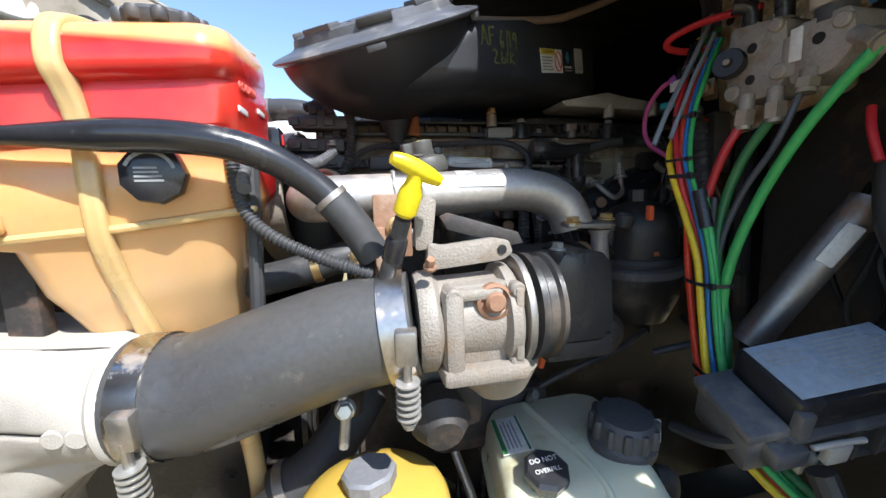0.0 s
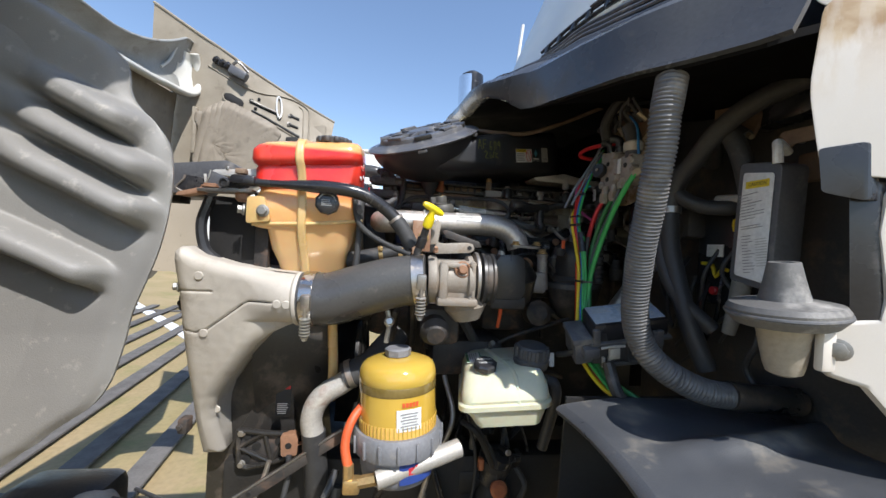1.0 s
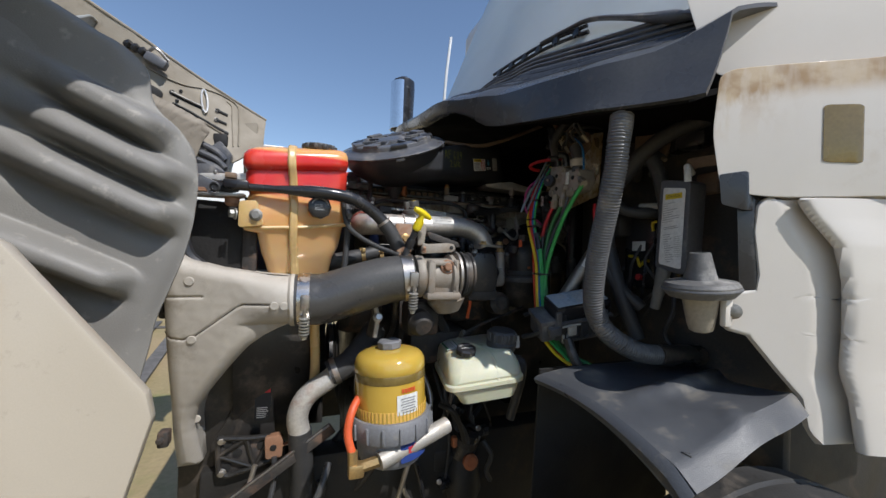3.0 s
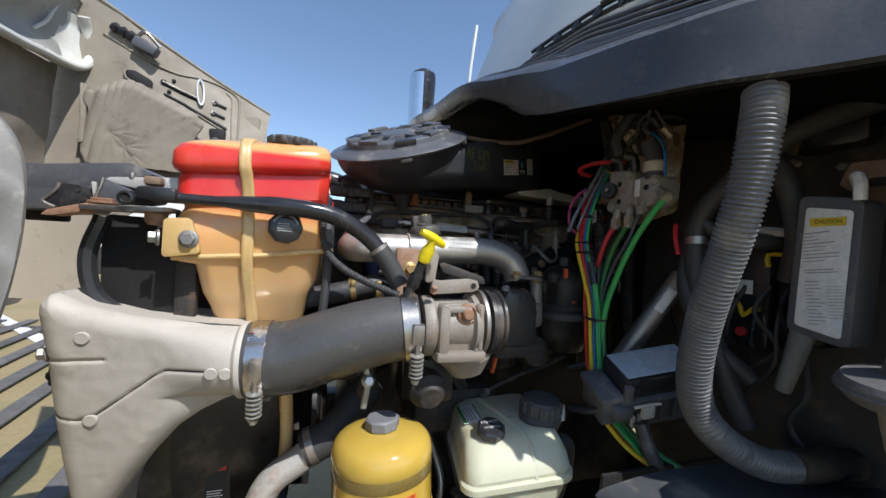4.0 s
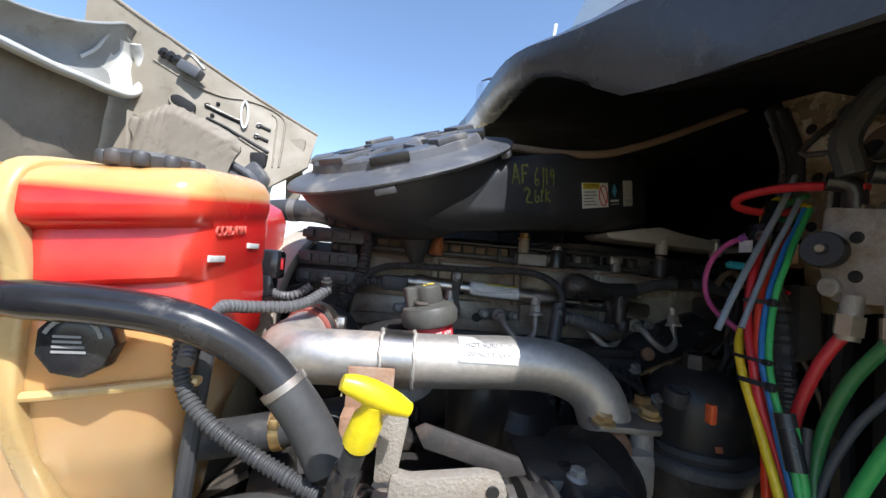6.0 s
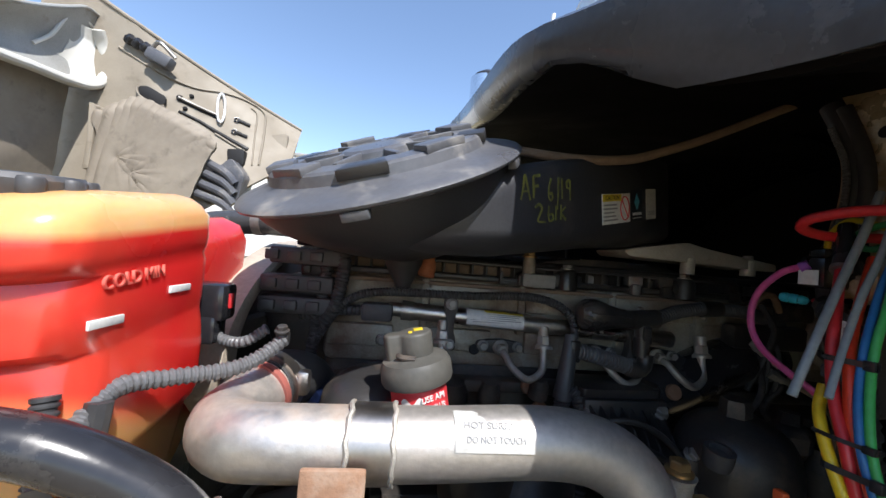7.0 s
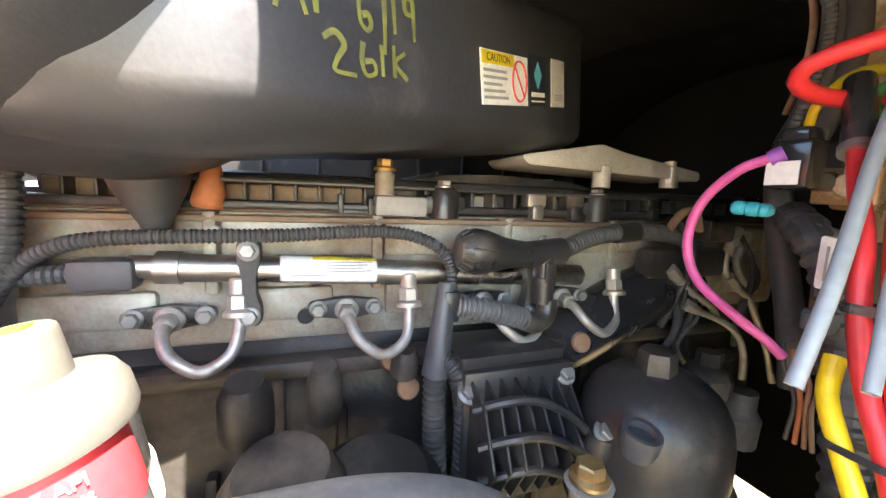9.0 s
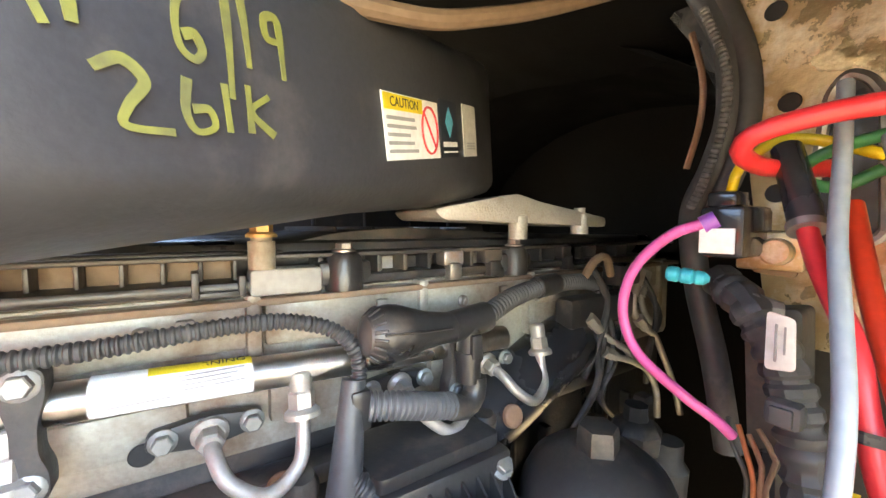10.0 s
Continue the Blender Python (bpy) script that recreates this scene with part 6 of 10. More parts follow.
m0 = orient((0.2506, 0.6135, 1.6280), (-0.2, -0.04, 1), (1, 0, 0.2))
part("worn_patch", G().sheet(lambda u, v: m0 @ Vector((0.0281 * math.cos(-2.25 + 0.75 * u), 0.0281 * math.sin(-2.25 + 0.75 * u), 0.004 + 0.025 * v + 0.003 * math.sin(9 * u))), 8, 3, 0.0003), label_white, of, "worn white patch on the label")
for k, text in enumerate(("USE API", "CI-4 PLUS", "OIL ONLY")):
    lettering(text, 0.0078, m0 @ Matrix.Rotation(-1.12, 4, "Z") @ Matrix(((0, 0, 1, 0.0277), (1, 0, 0, 0), (0, 1, 0, 0.029 - 0.0095 * k), (0, 0, 0, 1))), label_white, of, "label_print", 0.0008, 0.024)
fo_ = orient((0.2432, 0.612, 1.6650), (-0.2, -0.04, 1), (1, 0, 0.2))
part("cap", G().lathe([(0.030, 0), (0.034, 0.002), (0.0355, 0.006), (0.035, 0.018), (0.032, 0.024), (0.022, 0.027), (0.02, 0.028)], fo_, 36), filler_grey, of)
gp = [(0.017 * math.cos(a), 0.017 * math.sin(a)) for a in [radians(-150 + 300 * k / 16) for k in range(17)]] + [(-0.027, 0.009), (-0.031, 0.0), (-0.027, -0.009)]
part("cap_grip", G().prism(gp, 0.026, fo_ @ Matrix.Translation((0.002, 0, 0.024)), 0.004, 3), filler_grey, of)
part("grip_recess", G().tube([fo_ @ Vector((-0.016, -0.013, 0.032)), fo_ @ Vector((-0.012, -0.017, 0.030)), fo_ @ Vector((0.0, -0.020, 0.028))], 0.003, 8), cover_black, of)
part("paint_dab", G().box((0.006, 0.002, 0.0506), (0.009, 0.008, 0.0012), 0.0003, fo_).box((-0.002, -0.005, 0.0504), (0.004, 0.007, 0.0008), 0.0002, fo_), label_yellow, of)
bd = thing("blue_canister", (0.13, 0.68, 1.56), "dark blue canister beside the oil filler", "canister")
part("shell", G().lathe([(0.045, 0), (0.05, 0.01), (0.05, 0.05), (0.04, 0.07), (0.02, 0.075)], orient((0.165, 0.70, 1.555), (0.1, -0.1, 1)), 30), deep_blue, bd)
part("dome", G().lathe([(0.052, -0.03), (0.056, 0.0), (0.056, 0.030), (0.052, 0.044), (0.040, 0.055), (0.02, 0.060), (0.006, 0.061)], orient((0.200, 0.672, 1.595), (-0.1, -0.15, 1)), 40), cover_black, bd, "black domed canister top")
part("dome_collar", G().lathe([(0.0565, -0.03), (0.058, -0.028), (0.058, -0.004), (0.0562, -0.002)], orient((0.200, 0.672, 1.595), (-0.1, -0.15, 1)), 40), label_grey, bd, "pale ribbed collar")

# fan shroud ring
fr = thing("fan_shroud", (0.02, 1.10, 0.9), "pale grey round fan shroud ring behind the radiator", "fan shroud")
rg = []
for x, r in ((-0.02, 0.462), (0.024, 0.462), (0.026, 0.450), (0.0, 0.445), (-0.02, 0.445)):
    rg.append([(x, 1.11 + r * 0.90 * math.cos(2 * math.pi * k / 64), 1.64 + r * 0.345 * math.sin(2 * math.pi * k / 64)) for k in range(64)])
part("ring", G().loft(rg + [rg[0]], False), shroud_tan, fr)
part("inner_flange", G().loft([[(x, 1.11 + r * 0.90 * math.cos(2 * math.pi * k / 64), 1.64 + r * 0.345 * math.sin(2 * math.pi * k / 64)) for k in range(64)] for x, r in ((0.018, 0.447), (0.022, 0.43), (0.020, 0.405), (0.014, 0.405), (0.012, 0.447))], False), shroud_tan, fr)
sh2 = []
for x, r in ((-0.22, 0.60), (-0.18, 0.58), (-0.04, 0.46)):
    sh2.append([(x, 1.10 + r * math.cos(2 * math.pi * k / 48) * (1.0 if r < 0.5 else 0.86), 1.30 + r * math.sin(2 * math.pi * k / 48) * (1.0 if r < 0.5 else 0.72)) for k in range(48)])
part("shell", G().loft(sh2, False), engine_black, fr)
part("fan_hub", G().lathe([(0.1, 0), (0.12, 0.02), (0.12, 0.08), (0.05, 0.1)], orient((-0.06, 1.1, 1.34), (1, 0, 0)), 30), engine_black, fr)
for k in range(9):
    a = 2 * math.pi * k / 9
    m = Matrix.Translation((-0.02, 1.1, 1.34)) @ Matrix.Rotation(a, 4, "X") @ Matrix.Rotation(0.5, 4, "Z")
    part("fan_blade", G().box((0, 0, 0.27), (0.09, 0.012, 0.32), 0.004, m), engine_black, fr)


# ---- engine ----
en = thing("diesel_engine", (0.6, 1.1, 0.95), "black six-cylinder diesel engine with grey alloy head", "engine")
part("block", G().box((0.60, 1.17, 1.24), (0.98, 0.66, 0.80), 0.02), engine_black, en)
part("sump", G().box((0.60, 1.12, 0.80), (0.95, 0.5, 0.24), 0.04), frame_black, en)
part("cylinder_head", G().box((0.60, 1.15, 1.688), (0.98, 0.64, 0.138), 0.012), head_alu, en, "grey-green alloy cylinder head, stained brown")
for i in range(6):
    x = 0.185 + i * 0.155
    part("head_pad", G().box((x, 0.829, 1.731), (0.145, 0.012, 0.042), 0.006), head_alu, en)
    part("head_rib", G().box((x + 0.075, 0.827, 1.715), (0.012, 0.02, 0.080), 0.004), head_alu, en)
    part("head_pad", G().box((x - 0.02, 0.828, 1.662), (0.10, 0.012, 0.035), 0.005), head_alu, en)
    part("head_lug", G().box((x + 0.03, 0.821, 1.736), (0.012, 0.006, 0.008), 0.002), head_alu, en)
vc = part("valve_cover", G().box((0.60, 1.16, 1.780), (0.97, 0.60, 0.030), 0.008), cover_black, en, "black ribbed plastic valve cover, dusty")
part("cover_crown", G().prism(rounded([(0.44, 1.790), (0.50, 1.803), (0.58, 1.808), (0.70, 1.803), (0.76, 1.790)], 0.02), 0.50, XZ(0.875), 0.004), cover_black, vc)
for i in range(5):
    part("crown_rib", G().box((0.505 + 0.045 * i, 1.10, 1.806), (0.005, 0.40, 0.006), 0.002), cover_black, vc)
br_ = part("breather_housing", G().prism(rounded([(0.10, 1.79), (0.10, 1.86), (0.16, 1.895), (0.50, 1.91), (0.80, 1.92), (0.90, 1.90), (0.94, 1.79)], 0.02), 0.16, XZ(1.17), 0.012, 3), cover_black, vc, "black moulded breather housing")
for i in range(8):
    part("housing_rib", G().box((0.17 + 0.095 * i, 1.168, 1.835), (0.006, 0.012, 0.075), 0.002), cover_black, br_)
part("cover_flange", G().box((0.60, 1.13, 1.761), (0.985, 0.62, 0.009), 0.003), cover_black, vc)
part("gasket", G().box((0.60, 1.13, 1.748), (0.985, 0.626, 0.006), 0.002), rusty_tan, vc)
part("cover_shelf", G().box((0.60, 0.835, 1.784), (0.95, 0.03, 0.004), 0.001), cover_black, vc)
part("cover_step", G().box((0.60, 0.866, 1.775), (0.95, 0.008, 0.022), 0.001), cover_black, vc)
for i in range(12):
    part("side_panel", G().box((0.137 + 0.0232 * i, 0.853, 1.7725), (0.0205, 0.008, 0.0165), 0.0015), rusty_tan, vc, "stained tan recessed panel")
    part("rib", G().box((0.1486 + 0.0232 * i, 0.848, 1.774), (0.003, 0.03, 0.020), 0.0008), cover_black, vc)
for i in range(18):
    part("rib", G().box((0.47 + i * 0.028, 0.846, 1.774), (0.005, 0.036, 0.018), 0.001), cover_black, vc)
    if i % 3 != 1:
        part("web_plate", G().box((0.484 + i * 0.028, 0.852, 1.772), (0.020, 0.006, 0.013), 0.001), ring_grey if i % 4 == 2 else cover_black, vc)
part("cover_rail", G().box((0.28, 0.838, 1.7585), (0.34, 0.014, 0.008), 0.002), rusty_tan, vc)
part("cover_top_edge", G().box((0.28, 0.842, 1.786), (0.32, 0.016, 0.005), 0.0015), cover_black, vc)
part("sleeve_block", G().box((0.440, 0.826, 1.764), (0.056, 0.024, 0.022), 0.004), ring_grey, vc, "pale grey moulded block")
part("hook", G().box((0.392, 0.826, 1.757), (0.034, 0.022, 0.005), 0.001).box((0.377, 0.822, 1.765), (0.005, 0.02, 0.020), 0.001).box((0.407, 0.822, 1.763), (0.005, 0.02, 0.016), 0.001), cover_black, vc)
part("boot", G().lathe([(0.013, 0.0), (0.015, 0.004), (0.013, 0.018), (0.009, 0.032), (0.007, 0.040)], orient((0.258, 0.826, 1.757), (0.15, 0, 1)), 18), orange_dull, vc, "rust-orange rubber boot")
for x in (0.49, 0.70):
    tw = G()
    tw.lathe([(0.017, -0.012), (0.017, 0.012), (0.014, 0.020), (0.011, 0.022)], orient((x, 0.826, 1.764)), 18)
    tw.box((x, 0.832, 1.768), (0.050, 0.026, 0.020), 0.005).box((x - 0.028, 0.826, 1.756), (0.012, 0.02, 0.012), 0.003)
    part("bolt_tower", tw, cover_black, vc)
    part("tower_bolt", G().hexbolt((x, 0.826, 1.786), (0, 0, 1), 0.008, 0.008), worn_steel, vc)
for x in (0.605, 0.66, 0.79, 0.86):
    part("cover_clip", G().box((x, 0.824, 1.776), (0.026, 0.018, 0.016), 0.003).box((x, 0.818, 1.762), (0.016, 0.014, 0.018), 0.003), worn_steel if x == 0.605 else cover_black, vc)
for x in (0.235, 0.421):
    part("bolt_sleeve", G().lathe([(0.010, 0), (0.010, 0.022), (0.008, 0.022), (0.008, 0.027)], orient((x, 0.815, 1.775)), 16), head_alu, vc)
    part("cover_bolt", G().hexbolt((x, 0.815, 1.800), (0, 0, 1), 0.0085, 0.012), brass, vc)
for x, z in ((0.265, 1.735), (0.345, 1.732), (0.52, 1.690), (0.62, 1.728), (0.66, 1.712), (0.735, 1.722)):
    part("head_bolt", G().disc((x, 0.821, z), (0, -1, 0), 0.0065, 0.004).disc((x, 0.817, z), (0, -1, 0), 0.0035, 0.003), worn_steel, en)
part("oil_cooler_body", G().tube([(0.60, 0.815, 1.575), (0.68, 0.812, 1.612), (0.77, 0.815, 1.650), (0.87, 0.83, 1.66)], 0.040, 24), gloss_black, en, "glossy black curved casting")
part("rear_bracket", G().box((0.83, 0.80, 1.70), (0.14, 0.03, 0.04), 0.008).box((0.87, 0.79, 1.745), (0.05, 0.03, 0.03), 0.006), cover_black, en)
part("rear_fitting", G().tube([(0.795, 0.80, 1.735), (0.80, 0.785, 1.765), (0.825, 0.785, 1.770), (0.845, 0.79, 1.745)], 0.0055, 10), rusty_tan, en)

# fuel rail with injector lines
fr_ = thing("fuel_rail", (0.4, 0.80, 1.70), "satin steel common fuel rail with white warning label", "fuel rail")
RY, RZ = 0.800, lambda x: 1.703 - 0.045 * (x - 0.30)
part("rail", G().tube([(0.225, RY, RZ(0.225)), (0.66, RY, RZ(0.66))], 0.0125, 20).tube([(0.225, RY, RZ(0.225)), (0.243, RY, RZ(0.243))], 0.0145, 20).tube([(0.205, RY, RZ(0.2)), (0.225, RY, RZ(0.225))], 0.010, 12), steel, fr_)
g = G().sheet(lambda u, v: (0.322 + 0.088 * u, RY - 0.0131 * math.cos(1.9 - 2.6 * v), RZ(0.322 + 0.088 * u) + 0.0131 * math.sin(1.9 - 2.6 * v)), 4, 14, 0.0005)
wl_ = part("warning_label", g, label_white, fr_, "white label with yellow heading")
g = G().sheet(lambda u, v: (0.350 + 0.060 * u, RY - 0.0135 * math.cos(1.75 - 0.75 * v), RZ(0.35 + 0.06 * u) + 0.0135 * math.sin(1.75 - 0.75 * v)), 4, 8, 0.0004)
part("heading", g, label_yellow, wl_)
lettering("WARNING", 0.0072, orient((0.385, RY - 0.0139 * math.cos(1.35), RZ(0.385) + 0.0139 * math.sin(1.35)), (0, -math.cos(1.35), math.sin(1.35)), (1, 0, -0.045)), ink, wl_, "label_print", 0.0001, 0.042)
g = G()
for k in range(5):
    a = 0.75 - 0.22 * k
    g.box((0.366, RY - 0.0133 * math.cos(a), RZ(0.366) + 0.0133 * math.sin(a)), (0.078 - 0.008 * (k % 3), 0.0006, 0.0012), 0)
part("fine_print", g, print_grey, wl_)
for x in (0.297, 0.585):
    rb_ = part("rail_bracket", G().prism(rounded([(x - 0.0095, RZ(x) + 0.028), (x + 0.0095, RZ(x) + 0.028), (x + 0.0095, RZ(x) + 0.010), (x + 0.0055, RZ(x) - 0.004), (x + 0.0055, RZ(x) - 0.022), (x + 0.0095, RZ(x) - 0.032), (x + 0.0095, RZ(x) - 0.049), (x - 0.0095, RZ(x) - 0.049), (x - 0.0095, RZ(x) - 0.032), (x - 0.0055, RZ(x) - 0.022), (x - 0.0055, RZ(x) - 0.004), (x - 0.0095, RZ(x) + 0.010)], 0.007), 0.016, XZ(0.782), 0.002), wall_brown, fr_)
    for z in (0.019, -0.040):
        part("bracket_bolt", G().hexbolt((x, 0.783, RZ(x) + z), (0, -1, 0.1), 0.0066, 0.008), zinc, rb_)
for i, x in enumerate((0.228, 0.383, 0.538, 0.646)):
    ln_ = part("injector_line", G().tube([(x, 0.805, 1.655), (x + 0.002, 0.785, 1.650), (x + 0.010, 0.772, 1.636), (x + 0.032, 0.768, 1.622), (x + 0.054, 0.775, 1.632), (x + 0.060, 0.785, 1.652), (x + 0.060, 0.790, 1.676)], 0.0054, 14, 0.003), line_steel, fr_)
    part("union_nut", G().hexbolt((x, 0.812, 1.657), (0, -1, -0.15), 0.0092, 0.018), line_steel, ln_)
    part("rail_nut", G().hexbolt((x + 0.060, 0.786, 1.663), (0, 0.2, 1), 0.0098, 0.020).lathe([(0.0078, 0.0), (0.0085, 0.004), (0.0085, 0.014), (0.007, 0.016)], orient((x + 0.060, 0.790, 1.681), (0, 0.2, 1)), 16), line_steel, ln_, "dull plated union nut")
    part("injector_flange", G().prism(rounded([(x - 0.038, 1.664), (x, 1.669), (x + 0.036, 1.664), (x + 0.036, 1.652), (x, 1.645), (x - 0.038, 1.651)], 0.006), 0.01, XZ(0.812), 0.002), cover_black, ln_)
    for s in (-0.028, 0.028):
        part("flange_bolt", G().hexbolt((x + s, 0.812, 1.658), (0, -1, 0), 0.0066, 0.009), zinc, ln_)
part("pressure_sensor", G().box((0.190, 0.797, 1.702), (0.045, 0.024, 0.026), 0.005).tube([(0.17, 0.797, 1.703), (0.13, 0.797, 1.700), (0.08, 0.80, 1.69)], 0.007, 10, pitch=0.006, deep=0.0008), black_plastic, fr_)
part("blank_hole", G().disc((0.343, 0.817, 1.650), (0, -1, 0), 0.008, 0.002), dark_parts_and_shade, fr_)

# wiring harness
wh = thing("engine_harness", (0.3, 0.79, 1.72), "black corrugated engine wiring harness clipped to the head", "wiring harness")
part("long_conduit", G().tube([(0.105, 0.795, 1.655), (0.132, 0.790, 1.700), (0.160, 0.786, 1.724), (0.20, 0.785, 1.733), (0.28, 0.785, 1.735), (0.33, 0.785, 1.736), (0.40, 0.785, 1.740), (0.44, 0.784, 1.737), (0.471, 0.781, 1.724), (0.484, 0.775, 1.700), (0.478, 0.768, 1.655)], 0.0058, 12, pitch=0.0044, deep=0.0006), black_rubber, wh)
part("junction", G().tube([(0.478, 0.770, 1.690), (0.470, 0.762, 1.640), (0.464, 0.757, 1.600)], 0.0115, 20, taper=lambda t: 0.8 + 0.4 * t), black_plastic, wh)
part("down_conduit", G().tube([(0.464, 0.757, 1.605), (0.463, 0.752, 1.55), (0.468, 0.75, 1.46)], 0.0110, 12, pitch=0.007, deep=0.0011), black_rubber, wh)
part("side_conduit", G().tube([(0.470, 0.757, 1.620), (0.485, 0.748, 1.60), (0.492, 0.744, 1.55), (0.490, 0.744, 1.46)], 0.0095, 12, pitch=0.007, deep=0.001), black_rubber, wh)
part("branch_conduit", G().tube([(0.487, 0.765, 1.668), (0.512, 0.760, 1.664), (0.54, 0.758, 1.657), (0.565, 0.760, 1.650)], 0.0105, 14, pitch=0.0048, deep=0.0014), conduit_grey, wh)
part("branch_clip", G().box((0.480, 0.768, 1.668), (0.016, 0.022, 0.032), 0.003), cover_black, wh)
part("branch_end", G().tube([(0.560, 0.760, 1.651), (0.578, 0.762, 1.644), (0.592, 0.764, 1.652), (0.594, 0.766, 1.668)], 0.0115, 14), cover_black, wh)
part("ball_elbow", G().lathe([(0.004, -0.024), (0.015, -0.020), (0.022, -0.010), (0.0240, 0.0), (0.0230, 0.010), (0.0195, 0.022), (0.0160, 0.036), (0.0140, 0.055), (0.0135, 0.070)], orient((0.506, 0.768, 1.722), (1, 0.02, -0.06)), 26), cover_black, wh, "bulbous dusty black breather elbow")
for k in range(18):
    a = 2 * math.pi * k / 18
    part("elbow_rib", G().box((0, 0, 0), (0.011, 0.003, 0.004), 0.001, orient((0.506, 0.768, 1.722), (1, 0.02, -0.06)) @ Matrix.Rotation(a, 4, "Z") @ Matrix.Translation((0.0185, 0, -0.0135)) @ Matrix.Rotation(-0.9, 4, "Y")), cover_black, wh)
part("elbow_seam", G().tube([(0.494, 0.7455, 1.728), (0.520, 0.7445, 1.726), (0.560, 0.7535, 1.722)], 0.0012, 6), cover_black, wh)
part("tee", G().tube([(0.568, 0.769, 1.718), (0.612, 0.772, 1.722)], 0.0145, 16).tube([(0.588, 0.768, 1.722), (0.588, 0.767, 1.665)], 0.0115, 16).tube([(0.588, 0.767, 1.694), (0.588, 0.767, 1.686)], 0.0135, 16), cover_black, wh)
part("tee_tab", G().box((0.588, 0.756, 1.700), (0.012, 0.006, 0.022), 0.002), cover_black, wh)
part("rear_collar", G().tube([(0.70, 0.788, 1.740), (0.735, 0.792, 1.742)], 0.0125, 14), cover_black, wh)
part("rear_conduit", G().tube([(0.612, 0.772, 1.722), (0.66, 0.782, 1.735), (0.72, 0.790, 1.741), (0.80, 0.80, 1.738), (0.88, 0.82, 1.72)], 0.0098, 12, pitch=0.005, deep=0.0008), black_rubber, wh)
for z in (1.735, 1.705, 1.775):
    cn = part("connector_block", G().box((0.075 + (0.01 if z > 1.76 else 0), 0.80, z), (0.10, 0.03, 0.024), 0.004), black_plastic, wh)
    for k in range(3):
        part("connector_lock", G().box((0.04 + 0.03 * k, 0.783, z), (0.018, 0.008, 0.014), 0.002), black_plastic, cn)
part("riser_conduit", G().tube([(0.135, 0.795, 1.80), (0.138, 0.79, 1.76), (0.130, 0.79, 1.71), (0.115, 0.79, 1.68)], 0.009, 10, pitch=0.0065, deep=0.0009), black_rubber, wh)

# oil filter housing and the things round it
oh = thing("oil_filter_housing", (0.70, 0.69, 1.45), "black domed oil filter housing with hex top", "oil filter")
m = orient((0.676, 0.690, 1.500), (-0.06, -0.04, 1)) @ Matrix.Diagonal((0.86, 0.86, 0.98, 1))
part("dome", G().lathe([(0.080, 0.0), (0.082, 0.03), (0.081, 0.060), (0.077, 0.080), (0.068, 0.096), (0.054, 0.107), (0.040, 0.112), (0.030, 0.117), (0.01, 0.118)], m, 48), cover_black, oh)
part("hex_top", G().loft([[(0.024 * math.cos(k * math.pi / 3 + 0.3) * s, 0.024 * math.sin(k * math.pi / 3 + 0.3) * s, h) for k in range(6)] for s, h in ((0.90, 0.112), (0.86, 0.134), (0.78, 0.139))], True, m), engine_black, oh)
part("clamp_lip", G().lathe([(0.078, -0.006), (0.088, -0.004), (0.090, 0.004), (0.086, 0.012), (0.080, 0.014)], m, 48), black_rubber, oh)
part("seal_ring", G().lathe([(0.080, -0.026), (0.095, -0.024), (0.096, -0.010), (0.090, -0.006), (0.080, -0.005)], m, 48), conduit_grey, oh, "dusty grey sealing collar")
part("base", G().lathe([(0.06, -0.12), (0.084, -0.07), (0.090, -0.025)], m, 36), engine_black, oh)
part("paint_dab", G().box((0.0, 0.0, 0.0), (0.010, 0.008, 0.001), 0.0003, orient((0.650, 0.6135, 1.522), (-0.2, -1, 0.3))), orange_dull, oh)
sd = part("sender", G().lathe([(0.02, 0), (0.022, 0.035), (0.016, 0.045), (0.016, 0.065)], orient((0.825, 0.70, 1.50)), 12), wall_brown, oh)
part("sender", G().lathe([(0.026, 0), (0.028, 0.022), (0.022, 0.030), (0.014, 0.034), (0.013, 0.050)], orient((0.792, 0.72, 1.558)), 8), cover_black, oh)
im = thing("intake_cover", (0.53, 0.74, 1.5), "black ribbed plastic cover plate bolted to the block", "cover plate")
part("plate", G().prism(rounded([(0.480, 0.812), (0.600, 0.812), (0.606, 0.742), (0.484, 0.738)], 0.008), 0.012, orient((0, 0, 1.610)), 0.003), cover_black, im)
for k in range(8):
    x = 0.492 + k * 0.0155
    part("rib", G().prism([(0.742, 1.606), (0.700, 1.590 - 0.0012 * k * k * 0.5), (0.676, 1.545), (0.700, 1.500), (0.742, 1.500)], 0.0028, YZ(x), 0.0008), cover_black, im)
part("backing", G().box((0.548, 0.742, 1.555), (0.125, 0.02, 0.11), 0.004), cover_black, im)
for dy, dz, r in ((0.0, 0.0, 0.0045), (-0.016, -0.026, 0.0045), (-0.020, -0.055, 0.004)):
    part("arched_rib", G().tube([(0.486, 0.712 + dy, 1.585 + dz), (0.512, 0.703 + dy, 1.594 + dz), (0.540, 0.700 + dy, 1.594 + dz), (0.568, 0.697 + dy, 1.583 + dz), (0.590, 0.692 + dy, 1.566 + dz), (0.608, 0.688 + dy, 1.544 + dz)], r, 8, 0.006), cover_black, im)
part("corner_boss", G().lathe([(0.014, -0.06), (0.016, -0.01), (0.013, 0.0)], orient((0.607, 0.682, 1.562), (0, -0.2, 1)), 16), cover_black, im)
for x, y, z in ((0.492, 0.736, 1.588), (0.601, 0.736, 1.594), (0.607, 0.680, 1.562)):
    part("plate_bolt", G().hexbolt((x, y, z), (0, -0.7, 0.8), 0.0085, 0.010), zinc, im)
